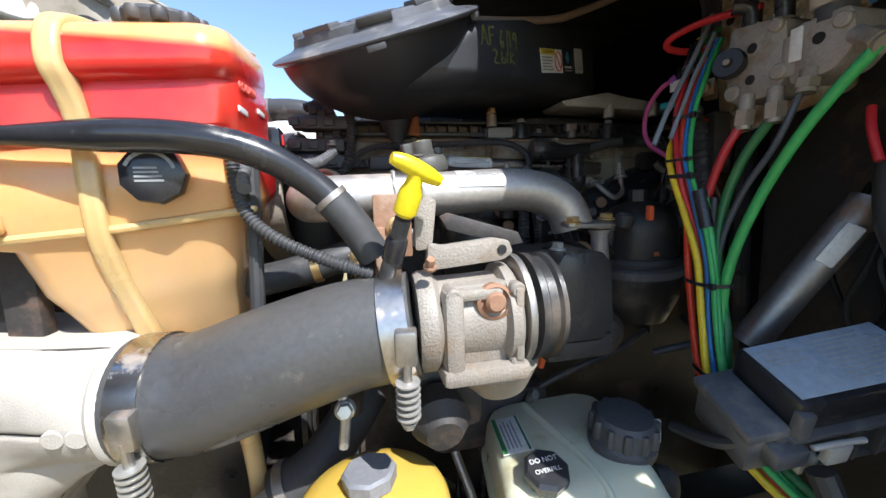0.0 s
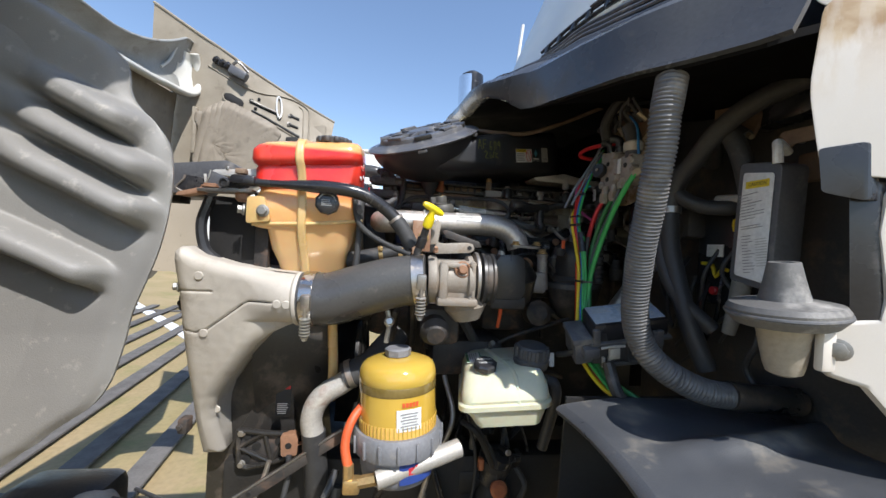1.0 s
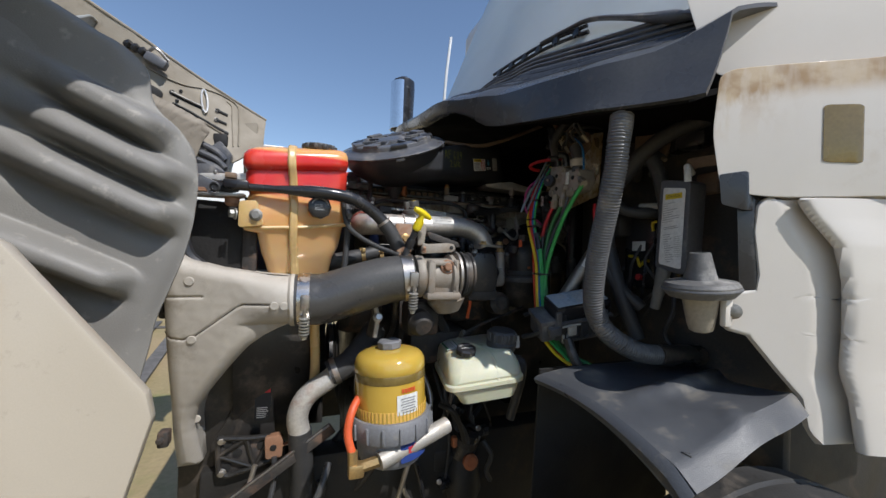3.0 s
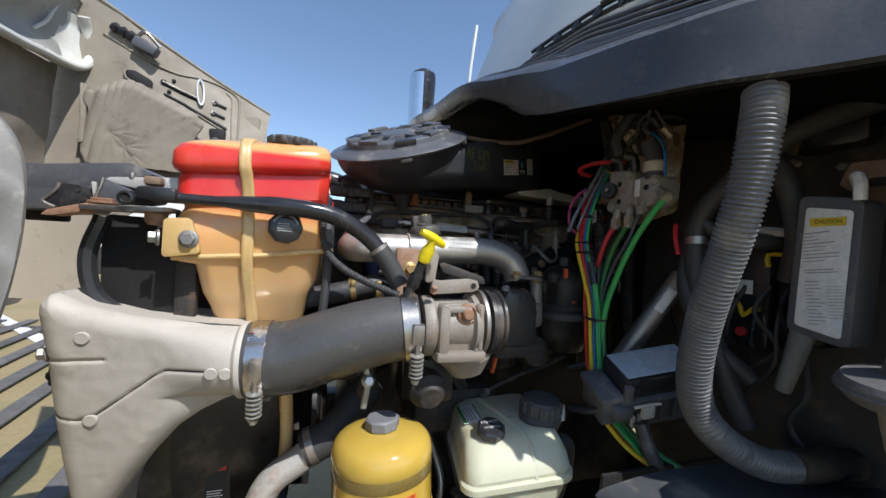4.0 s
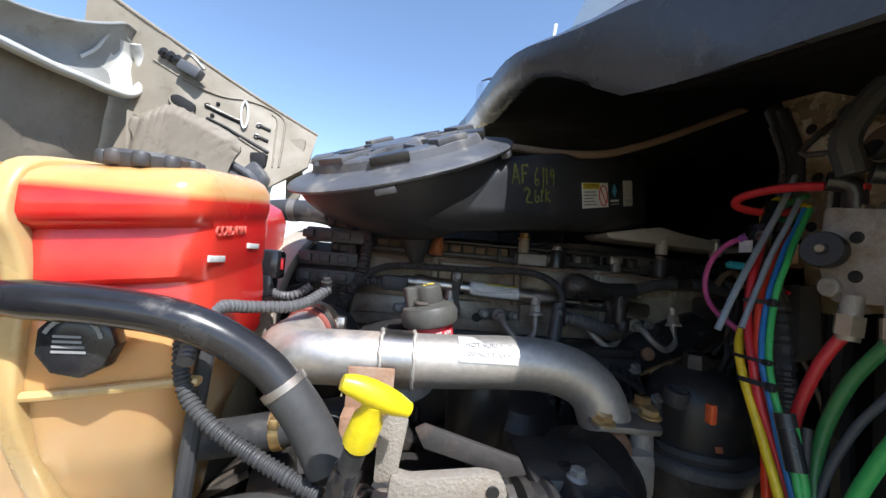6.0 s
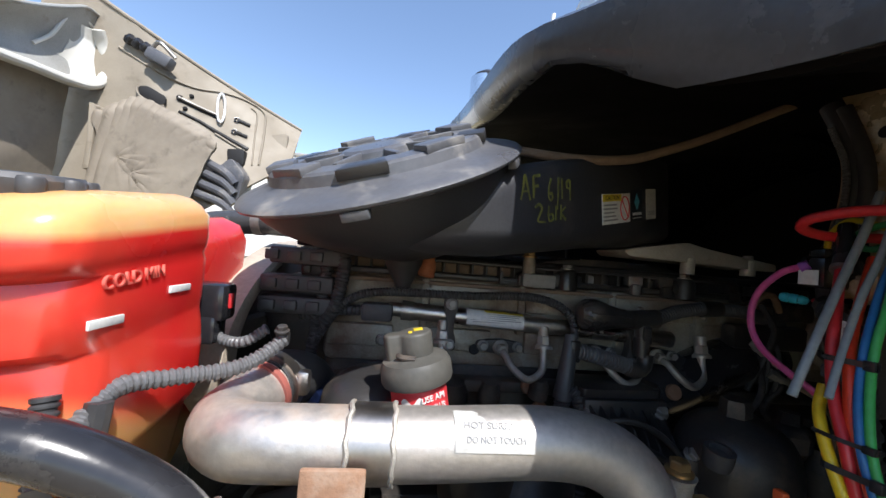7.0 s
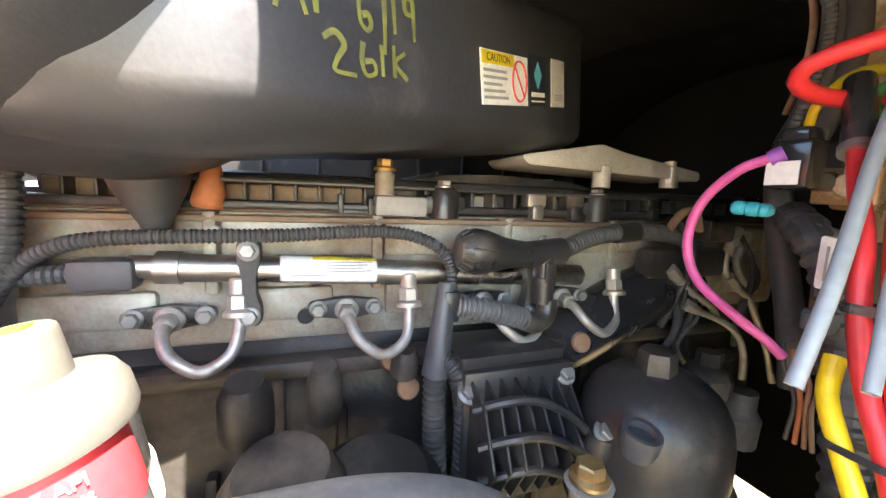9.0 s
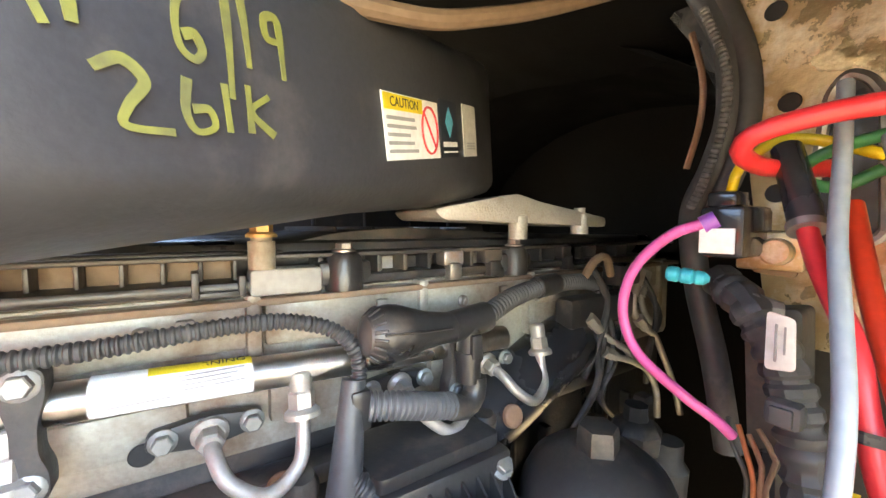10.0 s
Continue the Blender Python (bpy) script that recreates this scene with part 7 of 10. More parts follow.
for x, z in ((0.492, 1.586), (0.601, 1.592)):
    part("plate_lug", G().box((x, 0.744, z), (0.026, 0.018, 0.026), 0.006), cover_black, im)
bsl = thing("pipe_support_post", (0.55, 0.60, 1.5), "rusty bolt and cast post beside the coolant pipe", "support post")
part("post", G().lathe([(0.016, 0), (0.014, 0.09), (0.018, 0.10)], orient((0.548, 0.625, 1.47), (-0.05, 0, 1)), 16).box((0.52, 0.61, 1.49), (0.06, 0.03, 0.06), 0.01), cast_alu, bsl)
part("bolt", G().hexbolt((0.543, 0.625, 1.572), (0, 0, 1), 0.011, 0.014), brass, bsl)
part("cap_nut", G().lathe([(0.014, 0), (0.016, 0.01), (0.016, 0.022), (0.011, 0.022), (0.011, 0.016)], orient((0.602, 0.64, 1.572), (0, -0.2, 1)), 18), black_plastic, bsl)
for x, y, z, r, h in ((0.33, 0.70, 1.50, 0.045, 0.09), (0.40, 0.72, 1.48, 0.06, 0.07), (0.30, 0.74, 1.58, 0.02, 0.05), (0.36, 0.78, 1.56, 0.016, 0.06), (0.44, 0.79, 1.59, 0.014, 0.03), (0.62, 0.79, 1.60, 0.016, 0.02)):
    part("block_boss", G().lathe([(r, 0), (r * 1.04, h * 0.2), (r, h * 0.7), (r * 0.7, h), (r * 0.2, h * 1.02)], orient((x, y, z), (0, -0.25, 1)), 24), engine_black, en)
for i in range(14):
    part("block_rib", G().box((0.12 + 0.065 * i, 0.835, 1.50 - 0.06 * (i % 3)), (0.012, 0.02, 0.20), 0.004), engine_black, en)
part("block_ledge", G().box((0.55, 0.825, 1.595), (0.85, 0.03, 0.02), 0.006), engine_black, en)
part("block_ledge", G().box((0.50, 0.80, 1.44), (0.6, 0.06, 0.03), 0.01), engine_black, en)
for x, y, z in ((0.430, 0.805, 1.600), (0.446, 0.795, 1.570), (0.648, 0.772, 1.612)):
    part("core_plug", G().disc((x, y, z), (0, -1, 0.3), 0.012, 0.006), rusty, en)
lns = thing("rear_fuel_line", (0.8, 0.78, 1.6), "bundle of bent steel fuel lines at the rear of the head", "fuel lines")
REAR = (
    ((0.795, 0.785, 1.692), (0.812, 0.782, 1.676), (0.830, 0.780, 1.662), (0.870, 0.780, 1.641), (0.90, 0.79, 1.62)),
    ((0.904, 0.782, 1.678), (0.918, 0.780, 1.664), (0.944, 0.779, 1.648), (0.962, 0.776, 1.618), (0.985, 0.77, 1.57), (1.0, 0.765, 1.52)),
    ((0.826, 0.782, 1.645), (0.845, 0.779, 1.636), (0.886, 0.777, 1.621), (0.918, 0.774, 1.602), (0.938, 0.772, 1.570), (0.94, 0.77, 1.53)),
    ((0.916, 0.790, 1.742), (0.900, 0.788, 1.712), (0.898, 0.786, 1.690), (0.905, 0.784, 1.676)),
    ((0.955, 0.802, 1.735), (0.940, 0.80, 1.705), (0.948, 0.795, 1.675), (0.975, 0.79, 1.655)),
)
for pts in REAR:
    tube_ = part("line", G().tube(pts, 0.0046, 12, 0.004), line_steel, lns)
    a, b = Vector(pts[0]), Vector(pts[1])
    part("union", G().tube([a - (b - a) * 0.2, a.lerp(b, 0.55)], 0.0085, 6).tube([a.lerp(b, 0.5), b], 0.0066, 14), line_steel, tube_)
for x, y, z in ((0.912, 0.80, 1.693), (0.872, 0.755, 1.580)):
    part("pipe_clip", G().box((x, y, z), (0.022, 0.018, 0.014), 0.004), cover_black, lns)
random.seed(21)
for k in range(7):
    x, z = random.uniform(0.80, 0.98), random.uniform(1.58, 1.70)
    part("wire", G().tube([(x, 0.80, z + 0.06), (x + 0.01, 0.785, z + 0.02), (x + random.uniform(-0.03, 0.03), 0.78, z - 0.02), (x + random.uniform(-0.04, 0.04), 0.79, z - 0.08)], random.uniform(0.0030, 0.0050), 8, 0.008), black_rubber, lns)

# lower front clutter of the engine
pu = thing("belt_drive", (0.1, 0.8, 1.2), "black belt drive and pump housings at the engine front", "belt drive")
part("pulley", G().lathe([(0.10, 0), (0.10, 0.01), (0.09, 0.015), (0.10, 0.02), (0.09, 0.025), (0.10, 0.03), (0.04, 0.035)], orient((0.02, 0.82, 1.22), (1, 0, 0)), 36), engine_black, pu)
part("pump_body", G().lathe([(0.06, 0), (0.07, 0.03), (0.07, 0.12), (0.05, 0.15)], orient((0.05, 0.80, 1.36), (1, 0, 0)), 30), grimy, pu)
part("tensioner", G().lathe([(0.05, 0), (0.05, 0.04), (0.02, 0.05)], orient((0.02, 0.72, 1.40), (1, 0, 0)), 30), engine_black, pu)
ab = thing("accessory_bracket", (0.25, 0.62, 1.2), "grimy cast accessory bracket on the engine side", "bracket")
part("arm", G().box((0.27, 0.70, 1.36), (0.12, 0.12, 0.16), 0.02).box((0.33, 0.66, 1.28), (0.20, 0.16, 0.10), 0.02).box((0.45, 0.72, 1.40), (0.14, 0.14, 0.12), 0.02), grimy, ab)
part("housing", G().lathe([(0.05, 0), (0.06, 0.02), (0.06, 0.09), (0.035, 0.12)], orient((0.44, 0.60, 1.44), (0, -0.5, 1)), 28).lathe([(0.03, 0), (0.035, 0.05), (0.02, 0.06)], orient((0.52, 0.62, 1.40), (0, -1, 0.2)), 24), engine_black, ab)
part("plug", G().lathe([(0.018, 0), (0.018, 0.02), (0.012, 0.024)], orient((0.475, 0.585, 1.535), (0, -1, 0.4)), 18), rusty, ab)
hn = thing("loose_hose", (0.3, 0.6, 1.2), "dark rubber hoses and cables tangled low in the bay", "hose")
random.seed(5)
for i in range(16):
    x = random.uniform(0.05, 0.75)
    y = random.uniform(0.52, 0.78)
    z = random.uniform(1.0, 1.5)
    dx, dz = random.uniform(-0.2, 0.2), random.uniform(-0.25, 0.05)
    part("hose", G().tube([(x, y, z), (x + dx * 0.4, y - 0.03, z + dz * 0.3 + 0.02), (x + dx, y + 0.02, z + dz), (x + dx * 1.3, y + 0.1, z + dz * 1.5)], random.uniform(0.006, 0.014), 8, 0.012), random.choice([black_rubber, black_rubber, engine_black, grimy]), hn)
part("orange_wire", G().tube([(0.40, 0.56, 1.46), (0.405, 0.55, 1.42), (0.402, 0.56, 1.37)], 0.005, 8), orange_plastic, hn)
part("rust_pipe", G().tube([(0.38, 0.60, 1.30), (0.46, 0.58, 1.345), (0.54, 0.57, 1.375), (0.62, 0.60, 1.39)], 0.0055, 8), grimy, hn)


# ---- air cleaner ----
ac = thing("air_cleaner", (0.4, 0.8, 1.75), "large black plastic air cleaner with ribbed lid and hand-painted marks", "air cleaner")
LID_N = Vector((-0.326, -0.420, 1.0)).normalized()
LID_C = Vector((0.185, 0.687, 1.8906))
lm_ = orient(LID_C, LID_N, (1, 0, 0.28)) @ Matrix.Diagonal((0.812, 0.812, 0.85, 1))
# bowl: rounds down and back from the lid to the drain valve
rings = []
for k in range(17):
    t = k / 16
    axis = LID_N.lerp(Vector((-0.08, -0.10, 1)), t).normalized()
    c = LID_C.lerp(Vector((0.224, 0.796, 1.780)), t ** 1.1)
    m = orient(c, axis, (1, 0, 0.28))
    r = 0.152 * max(0.02, (1 - t ** 3.0)) ** 0.60
    rings.append([m @ Vector((r * math.cos(2 * math.pi * n / 64), r * math.sin(2 * math.pi * n / 64), 0)) for n in range(64)])
part("bowl", G().loft(rings, True), cleaner_black, ac, "", 50)
part("drain_valve", G().lathe([(0.030, 0.0), (0.027, -0.010), (0.020, -0.024), (0.012, -0.040), (0.009, -0.052), (0.004, -0.056)], orient((0.222, 0.803, 1.784), (-0.05, -0.05, 1)), 20), black_rubber, ac, "soft black rubber drain valve")
lid = part("lid", G().lathe([(0.160, -0.012), (0.192, -0.010), (0.200, -0.006), (0.2015, -0.003), (0.198, 0.0), (0.185, 0.003), (0.160, 0.007), (0.154, 0.011), (0.150, 0.022), (0.146, 0.025), (0.112, 0.026), (0.108, 0.014), (0.058, 0.013), (0.053, 0.026), (0.047, 0.030), (0.01, 0.031)], lm_, 80), lid_grey, ac, "grey dusty round lid with raised ribs")
for k in range(9):
    m = lm_ @ Matrix.Rotation(-2.75 + 2 * math.pi * k / 9, 4, "Z")
    part("lid_rib", G().box((0.081, 0, 0.020), (0.064, 0.008, 0.016), 0.002, m), lid_grey, lid)
    # odd ones are dark raised blocks, the shade of slots put into their colour
    slot = G().prism([(0.1165, -0.022), (0.1545, -0.029), (0.1555, 0.0), (0.1545, 0.029), (0.1165, 0.022)], 0.0125, m @ Matrix.Rotation(0.35, 4, "Z") @ Matrix.Translation((0, 0, 0.014)), 0.0015)
    if k % 2:
        part("slot_shade", slot, cover_black, lid, "dark raised block standing in for the shade of a slot")
    else:
        part("lid_block", G().prism([(0.114, -0.024), (0.148, -0.031), (0.148, 0.031), (0.114, 0.024)], 0.010, m @ Matrix.Rotation(0.35, 4, "Z") @ Matrix.Translation((0, 0, 0.022)), 0.002), lid_grey, lid)
for a in (-0.55, 0.35, -1.75):
    part("lid_tab", G().box((0.194, 0, -0.013), (0.012, 0.030, 0.010), 0.002, lm_ @ Matrix.Rotation(a, 4, "Z")), lid_grey, lid)
FD = Vector((0.85, 0.528, 0.19)).normalized()
FN = Vector((0.528, -0.85, 0.0)).normalized()
FU = FN.cross(FD).normalized() * -1
if FU.z < 0:
    FU = -FU
F0 = Vector((0.471, 0.703, 1.889))


def on_face(u, w, out=0.0):
    """Place on the long flank: u along it, w up it, from the caution label's upper left corner."""
    return F0 + FD * u + FU * w + FN * out


rings = []
for u, up, dn, back, fold in ((-0.33, 0.000, -0.012, 0.13, -0.004), (-0.30, 0.004, -0.028, 0.092, -0.010), (-0.265, 0.010, -0.044, 0.056, -0.024), (-0.235, 0.017, -0.053, 0.031, -0.031), (-0.21, 0.024, -0.059, 0.016, -0.036), (-0.19, 0.030, -0.062, 0.007, -0.038), (-0.17, 0.034, -0.064, 0.0015, -0.040),
                              (-0.15, 0.037, -0.065, 0.0, -0.042), (0.0, 0.052, -0.073, 0.0, -0.056), (0.12, 0.058, -0.086, 0.0, -0.066), (0.215, 0.062, -0.088, 0.0, -0.074), (0.232, 0.055, -0.082, 0.008, -0.070), (0.238, 0.046, -0.072, 0.018, -0.062)):
    ring = []
    D = 0.26
    k = 0.55 * (fold - dn)
    for o, w in ((back + 0.024, up), (back + 0.012, up - 0.003), (back + 0.004, up - 0.010), (back, up - 0.022), (back, 0.0), (back, fold + 0.006), (back + 0.0015, fold), (back + 0.006, fold - 0.005), (back + k, (fold + dn) * 0.5), (back + 2 * k, dn + 0.004), (back + 2 * k + 0.015, dn), (D - back, dn), (D - back, up)):
        ring.append(on_face(u, w, -o))
    rings.append(ring)
part("flank_duct", G().loft(rings, True), cleaner_black, ac, "", 55)
fm = lambda u, w, o: orient(on_face(u, w, o), FN, FD)
# labels on the flank
cl = part("caution_label", G().box((0.0385, -0.0205, 0.0004), (0.077, 0.041, 0.0008), 0, fm(0, 0, 0.0006)), label_white, ac, "white caution label with yellow heading and red ring")
part("heading", G().box((0.026, -0.0055, 0.0010), (0.050, 0.0095, 0.0005), 0, fm(0, 0, 0.0006)), label_yellow, cl)
lettering("CAUTION", 0.0085, orient(on_face(0.026, -0.0057, 0.0022), FN, FD), ink, cl, "label_print", 0.0001, 0.036)
part("fine_print", bars(G(), fm(0, 0, 0.0014), 0.003, 0.042, -0.038, -0.0125, 5, 0.0022), print_grey, cl)
ring_pts = [on_face(0.061 + 0.0125 * math.cos(a), -0.021 + 0.0165 * math.sin(a), 0.0018) for a in [2 * math.pi * k / 24 for k in range(25)]]
part("ban_ring", G().tube(ring_pts, 0.0009, 5, 0.003).tube([on_face(0.053, -0.009, 0.0018), on_face(0.069, -0.033, 0.0018)], 0.0009, 5), label_red, cl)
bl_ = part("maker_label", G().box((0.098, -0.0185, 0.0004), (0.034, 0.045, 0.0008), 0, fm(0, 0, 0.0006)), label_black, ac, "dark label with a blue diamond mark")
part("diamond_mark", G().prism([(0.090, -0.013), (0.098, -0.001), (0.106, -0.013), (0.098, -0.025)], 0.0006, fm(0, 0, 0.0012), 0), label_teal, bl_)
part("print_bar", G().box((0.098, -0.0305, 0.0012), (0.028, 0.004, 0.0005), 0, fm(0, 0, 0.0006)).box((0.098, -0.0365, 0.0012), (0.028, 0.0012, 0.0005), 0, fm(0, 0, 0.0006)), label_white, bl_)
gl = part("part_label", G().box((0.146, -0.018, 0.0004), (0.033, 0.046, 0.0008), 0, fm(0, 0, 0.0006)), label_grey, ac, "faded grey part label")
part("bar_code", bars(G(), fm(0, 0, 0.0012), 0.136, 0.157, -0.035, -0.028, 3, 0.0015, 0.0), print_grey, gl)


def stroke(u, w, pts, r=0.0022):
    line = smooth_path([(a, b, 0) for a, b in pts], 0.0008)
    n = len(line) - 1

    def place(s, v):
        i = min(n, int(s * n + 0.5))
        d = (line[min(i + 1, n)] - line[max(i - 1, 0)]).normalized()
        k = (v - 0.5) * 2 * r * (0.85 + 0.2 * math.sin(i * 0.11 + u * 90))
        return on_face(u + line[i].x - d.y * k, w + line[i].y + d.x * k, 0.0011)

    return G().sheet(place, n, 1, 0.0004)


marks = (
    (-0.168, -0.031, ((0.0, 0.0), (0.006, 0.017), (0.010, 0.032), (0.015, 0.016), (0.019, -0.001))),
    (-0.168, -0.031, ((0.003, 0.011), (0.017, 0.011))),
    (-0.142, -0.030, ((0.0, 0.0), (0.001, 0.016), (0.001, 0.030))),
    (-0.142, -0.030, ((0.001, 0.030), (0.016, 0.031))),
    (-0.142, -0.030, ((0.001, 0.016), (0.012, 0.017))),
    (-0.110, -0.033, ((0.008, 0.031), (0.002, 0.018), (0.001, 0.005), (0.006, 0.0), (0.010, 0.004), (0.008, 0.010), (0.003, 0.009))),
    (-0.090, -0.044, ((0.0, 0.0), (0.003, 0.022), (0.005, 0.046))),
    (-0.078, -0.032, ((0.0, 0.0), (0.001, 0.018), (0.001, 0.030))),
    (-0.066, -0.034, ((0.008, 0.018), (0.001, 0.019), (0.001, 0.028), (0.008, 0.029), (0.009, 0.020), (0.008, 0.0))),
    (-0.140, -0.056, ((0.0, 0.020), (0.009, 0.024), (0.015, 0.017), (0.008, 0.008), (0.006, 0.001), (0.022, -0.001))),
    (-0.113, -0.056, ((0.004, 0.021), (0.001, 0.008), (0.004, 0.0), (0.012, 0.002), (0.011, 0.009), (0.004, 0.009))),
    (-0.094, -0.056, ((0.001, 0.021), (0.0, 0.0))),
    (-0.083, -0.056, ((0.002, 0.022), (0.0, 0.0))),
    (-0.083, -0.056, ((0.013, 0.018), (0.002, 0.010), (0.013, -0.001))),
)
for u, w, pts in marks:
    part("painted_stroke", stroke(-0.140 + (u + 0.140) * 0.82, w + 0.028, [(a * 0.82, b * 0.80) for a, b in pts], 0.0017), paint_mark, ac)
cb = thing("cleaner_bracket", (0.7, 0.82, 1.8), "pale cast alloy bracket holding the air cleaner", "bracket")
part("web", G().prism(rounded([(0.57, 1.826), (0.68, 1.846), (0.72, 1.838), (0.845, 1.822), (0.845, 1.810), (0.58, 1.816)], 0.006), 0.09, XZ(0.80), 0.004), cast_alu, cb)
for x, z in ((0.689, 1.795), (0.800, 1.800)):
    part("stud", G().lathe([(0.011, 0), (0.011, 0.026), (0.007, 0.028), (0.007, 0.034)], orient((x, 0.808, z)), 14), cast_alu, cb)

# ---- fuel filter ----
ff = thing("fuel_filter", (0.145, 0.43, 1.08), "clear-bowled amber fuel filter on a grey housing, half full", "fuel filter")
fm_ = orient((0.150, 0.430, 1.100), (-0.05, 0.02, 1)) @ Matrix.Diagonal((1.1, 1.1, 1.0, 1))
bowl = part("bowl", G().lathe([(0.076, 0.075), (0.077, 0.10), (0.0765, 0.13), (0.076, 0.165)], fm_, 48), filter_gold, ff, "clear bowl with yellow filter element inside")
part("pleats", G().lathe([(0.0772, 0.080), (0.0774, 0.103), (0.0770, 0.104)], fm_, 48), filter_paper, bowl, "orange pleated filter paper")
g = G()
for k in range(60):
    a = 2 * math.pi * k / 60
    g.box((0.0776, 0, 0.092), (0.0012, 0.0022, 0.024), 0, fm_ @ Matrix.Rotation(a, 4, "Z"))
part("pleat_edge", g, fuel_amber, bowl)
part("fuel_level_band", G().lathe([(0.0768, 0.163), (0.0772, 0.165), (0.0770, 0.180), (0.0764, 0.182)], fm_, 48), fuel_dark, bowl, "dark band at the fuel level")
part("dome", G().lathe([(0.0762, 0.181), (0.0775, 0.184), (0.0775, 0.196), (0.0755, 0.206), (0.071, 0.215), (0.063, 0.221), (0.048, 0.226), (0.030, 0.228), (0.01, 0.229)], fm_, 48), fuel_amber, bowl)
part("vent_cap", G().lathe([(0.020, 0.228), (0.026, 0.230), (0.027, 0.244), (0.024, 0.247), (0.008, 0.247)], fm_, 8), collar_grey, ff, "grey lobed vent cap")
lb = part("bowl_label", G().sheet(lambda u, v: fm_ @ Vector((0.0782 * math.cos(-1.62 + 0.62 * u), 0.0782 * math.sin(-1.62 + 0.62 * u), 0.096 + 0.044 * v)), 8, 2, 0.0006), label_white, ff)
g = G()
for i in range(6):
    m = fm_ @ Matrix.Rotation(-1.31, 4, "Z")
    g.box((0.0787, 0, 0.132 - 0.006 * i), (0.0006, 0.034 - 0.006 * (i % 2), 0.0022), 0, m)
part("print", g, print_grey, lb)
g = G()
for k in range(5):
    g.box((0.0776, 0, 0.149), (0.0008, 0.005, 0.009), 0, fm_ @ Matrix.Rotation(-1.45 + 0.085 * k, 4, "Z"))
part("faded_print", g, orange_plastic, lb)
part("collar", G().lathe([(0.075, 0.030), (0.086, 0.034), (0.0885, 0.045), (0.0885, 0.072), (0.084, 0.080), (0.0775, 0.080)], fm_, 48), collar_grey, ff)
for k in range(16):
    part("collar_lug", G().box((0.0895, 0, 0.055), (0.006, 0.006, 0.036), 0.002, fm_ @ Matrix.Rotation(2 * math.pi * k / 16, 4, "Z")), collar_grey, ff)
part("housing", G().lathe([(0.040, -0.035), (0.064, -0.030), (0.072, -0.018), (0.075, 0.0), (0.076, 0.034)], fm_, 40), collar_grey, ff)
sk = part("housing_label", G().sheet(lambda u, v: fm_ @ Vector((0.0772 * math.cos(-1.55 + 0.95 * u), 0.0772 * math.sin(-1.55 + 0.95 * u), -0.012 + 0.040 * v)), 10, 2, 0.0006), label_blue, ff, "blue and red printed label")
g = G()
for k in range(4):
    g.box((0.0778, 0, 0.014 + 0.003 * (k % 2)), (0.0008, 0.012, 0.014), 0, fm_ @ Matrix.Rotation(-1.25 + 0.17 * k, 4, "Z"))
part("red_print", g, label_red, sk)
part("cross_pipe", G().tube([(0.105, 0.352, 1.100), (0.19, 0.372, 1.118), (0.282, 0.400, 1.136)], 0.0195, 24), cast_alu, ff)
part("brass_tee", G().box((0.056, 0.362, 1.085), (0.034, 0.026, 0.030), 0.005).tube([(0.05, 0.362, 1.085), (0.048, 0.365, 1.125)], 0.011, 8).tube([(0.06, 0.362, 1.088), (0.105, 0.355, 1.100)], 0.012, 6), brass, ff)
part("orange_hose", G().tube([(0.048, 0.366, 1.115), (0.038, 0.378, 1.160), (0.050, 0.395, 1.205), (0.085, 0.44, 1.235)], 0.0095, 12), orange_plastic, ff)
part("mount", G().box((0.17, 0.52, 1.10), (0.12, 0.10, 0.12), 0.012), grimy, ff)

# ---- fluid reservoir ----
ps = thing("steering_fluid_reservoir", (0.385, 0.43, 1.19), "yellowed translucent plastic steering fluid reservoir", "reservoir")


def res_ring(z, sx, sy, r, ox=0.0, oy=0.0, tilt=0.22):
    out = []
    for sgx, sgy, a0 in ((1, -1, -90), (1, 1, 0), (-1, 1, 90), (-1, -1, 180)):
        for i in range(6):
            a = radians(a0 + 18 * i)
            x, y = sgx * (sx - r) + r * math.cos(a), sgy * (sy - r) + r * math.sin(a)
            c, s = math.cos(-0.18), math.sin(-0.18)
            X, Y = c * x - s * y, s * x + c * y
            out.append((0.390 + ox + X, 0.466 + oy + Y, z + tilt * X * 0.6))
    return out


g = G().loft([res_ring(1.248, 0.094, 0.107, 0.025), res_ring(1.258, 0.096, 0.109, 0.028), res_ring(1.276, 0.094, 0.106, 0.030, 0, 0.004), res_ring(1.292, 0.090, 0.099, 0.032, 0, 0.013), res_ring(1.304, 0.084, 0.091, 0.030, 0, 0.019), res_ring(1.310, 0.072, 0.080, 0.024, 0, 0.024)], True)
part("upper_shell", g, pale_plastic, ps)
part("seam_lip", G().loft([res_ring(1.236, 0.097, 0.110, 0.028), res_ring(1.239, 0.101, 0.114, 0.030), res_ring(1.249, 0.101, 0.114, 0.030), res_ring(1.252, 0.097, 0.110, 0.028)], True), pale_plastic, ps)
part("lower_shell", G().loft([res_ring(1.200, 0.070, 0.088, 0.02, 0.008, -0.012), res_ring(1.218, 0.078, 0.096, 0.02, 0.006, -0.008), res_ring(1.238, 0.092, 0.106, 0.025)], True), pale_plastic, ps)
part("moulded_groove", G().tube([(0.375, 0.560, 1.309), (0.388, 0.47, 1.310), (0.396, 0.405, 1.306), (0.398, 0.372, 1.285), (0.398, 0.354, 1.245)], 0.0055, 8), pale_plastic, ps)
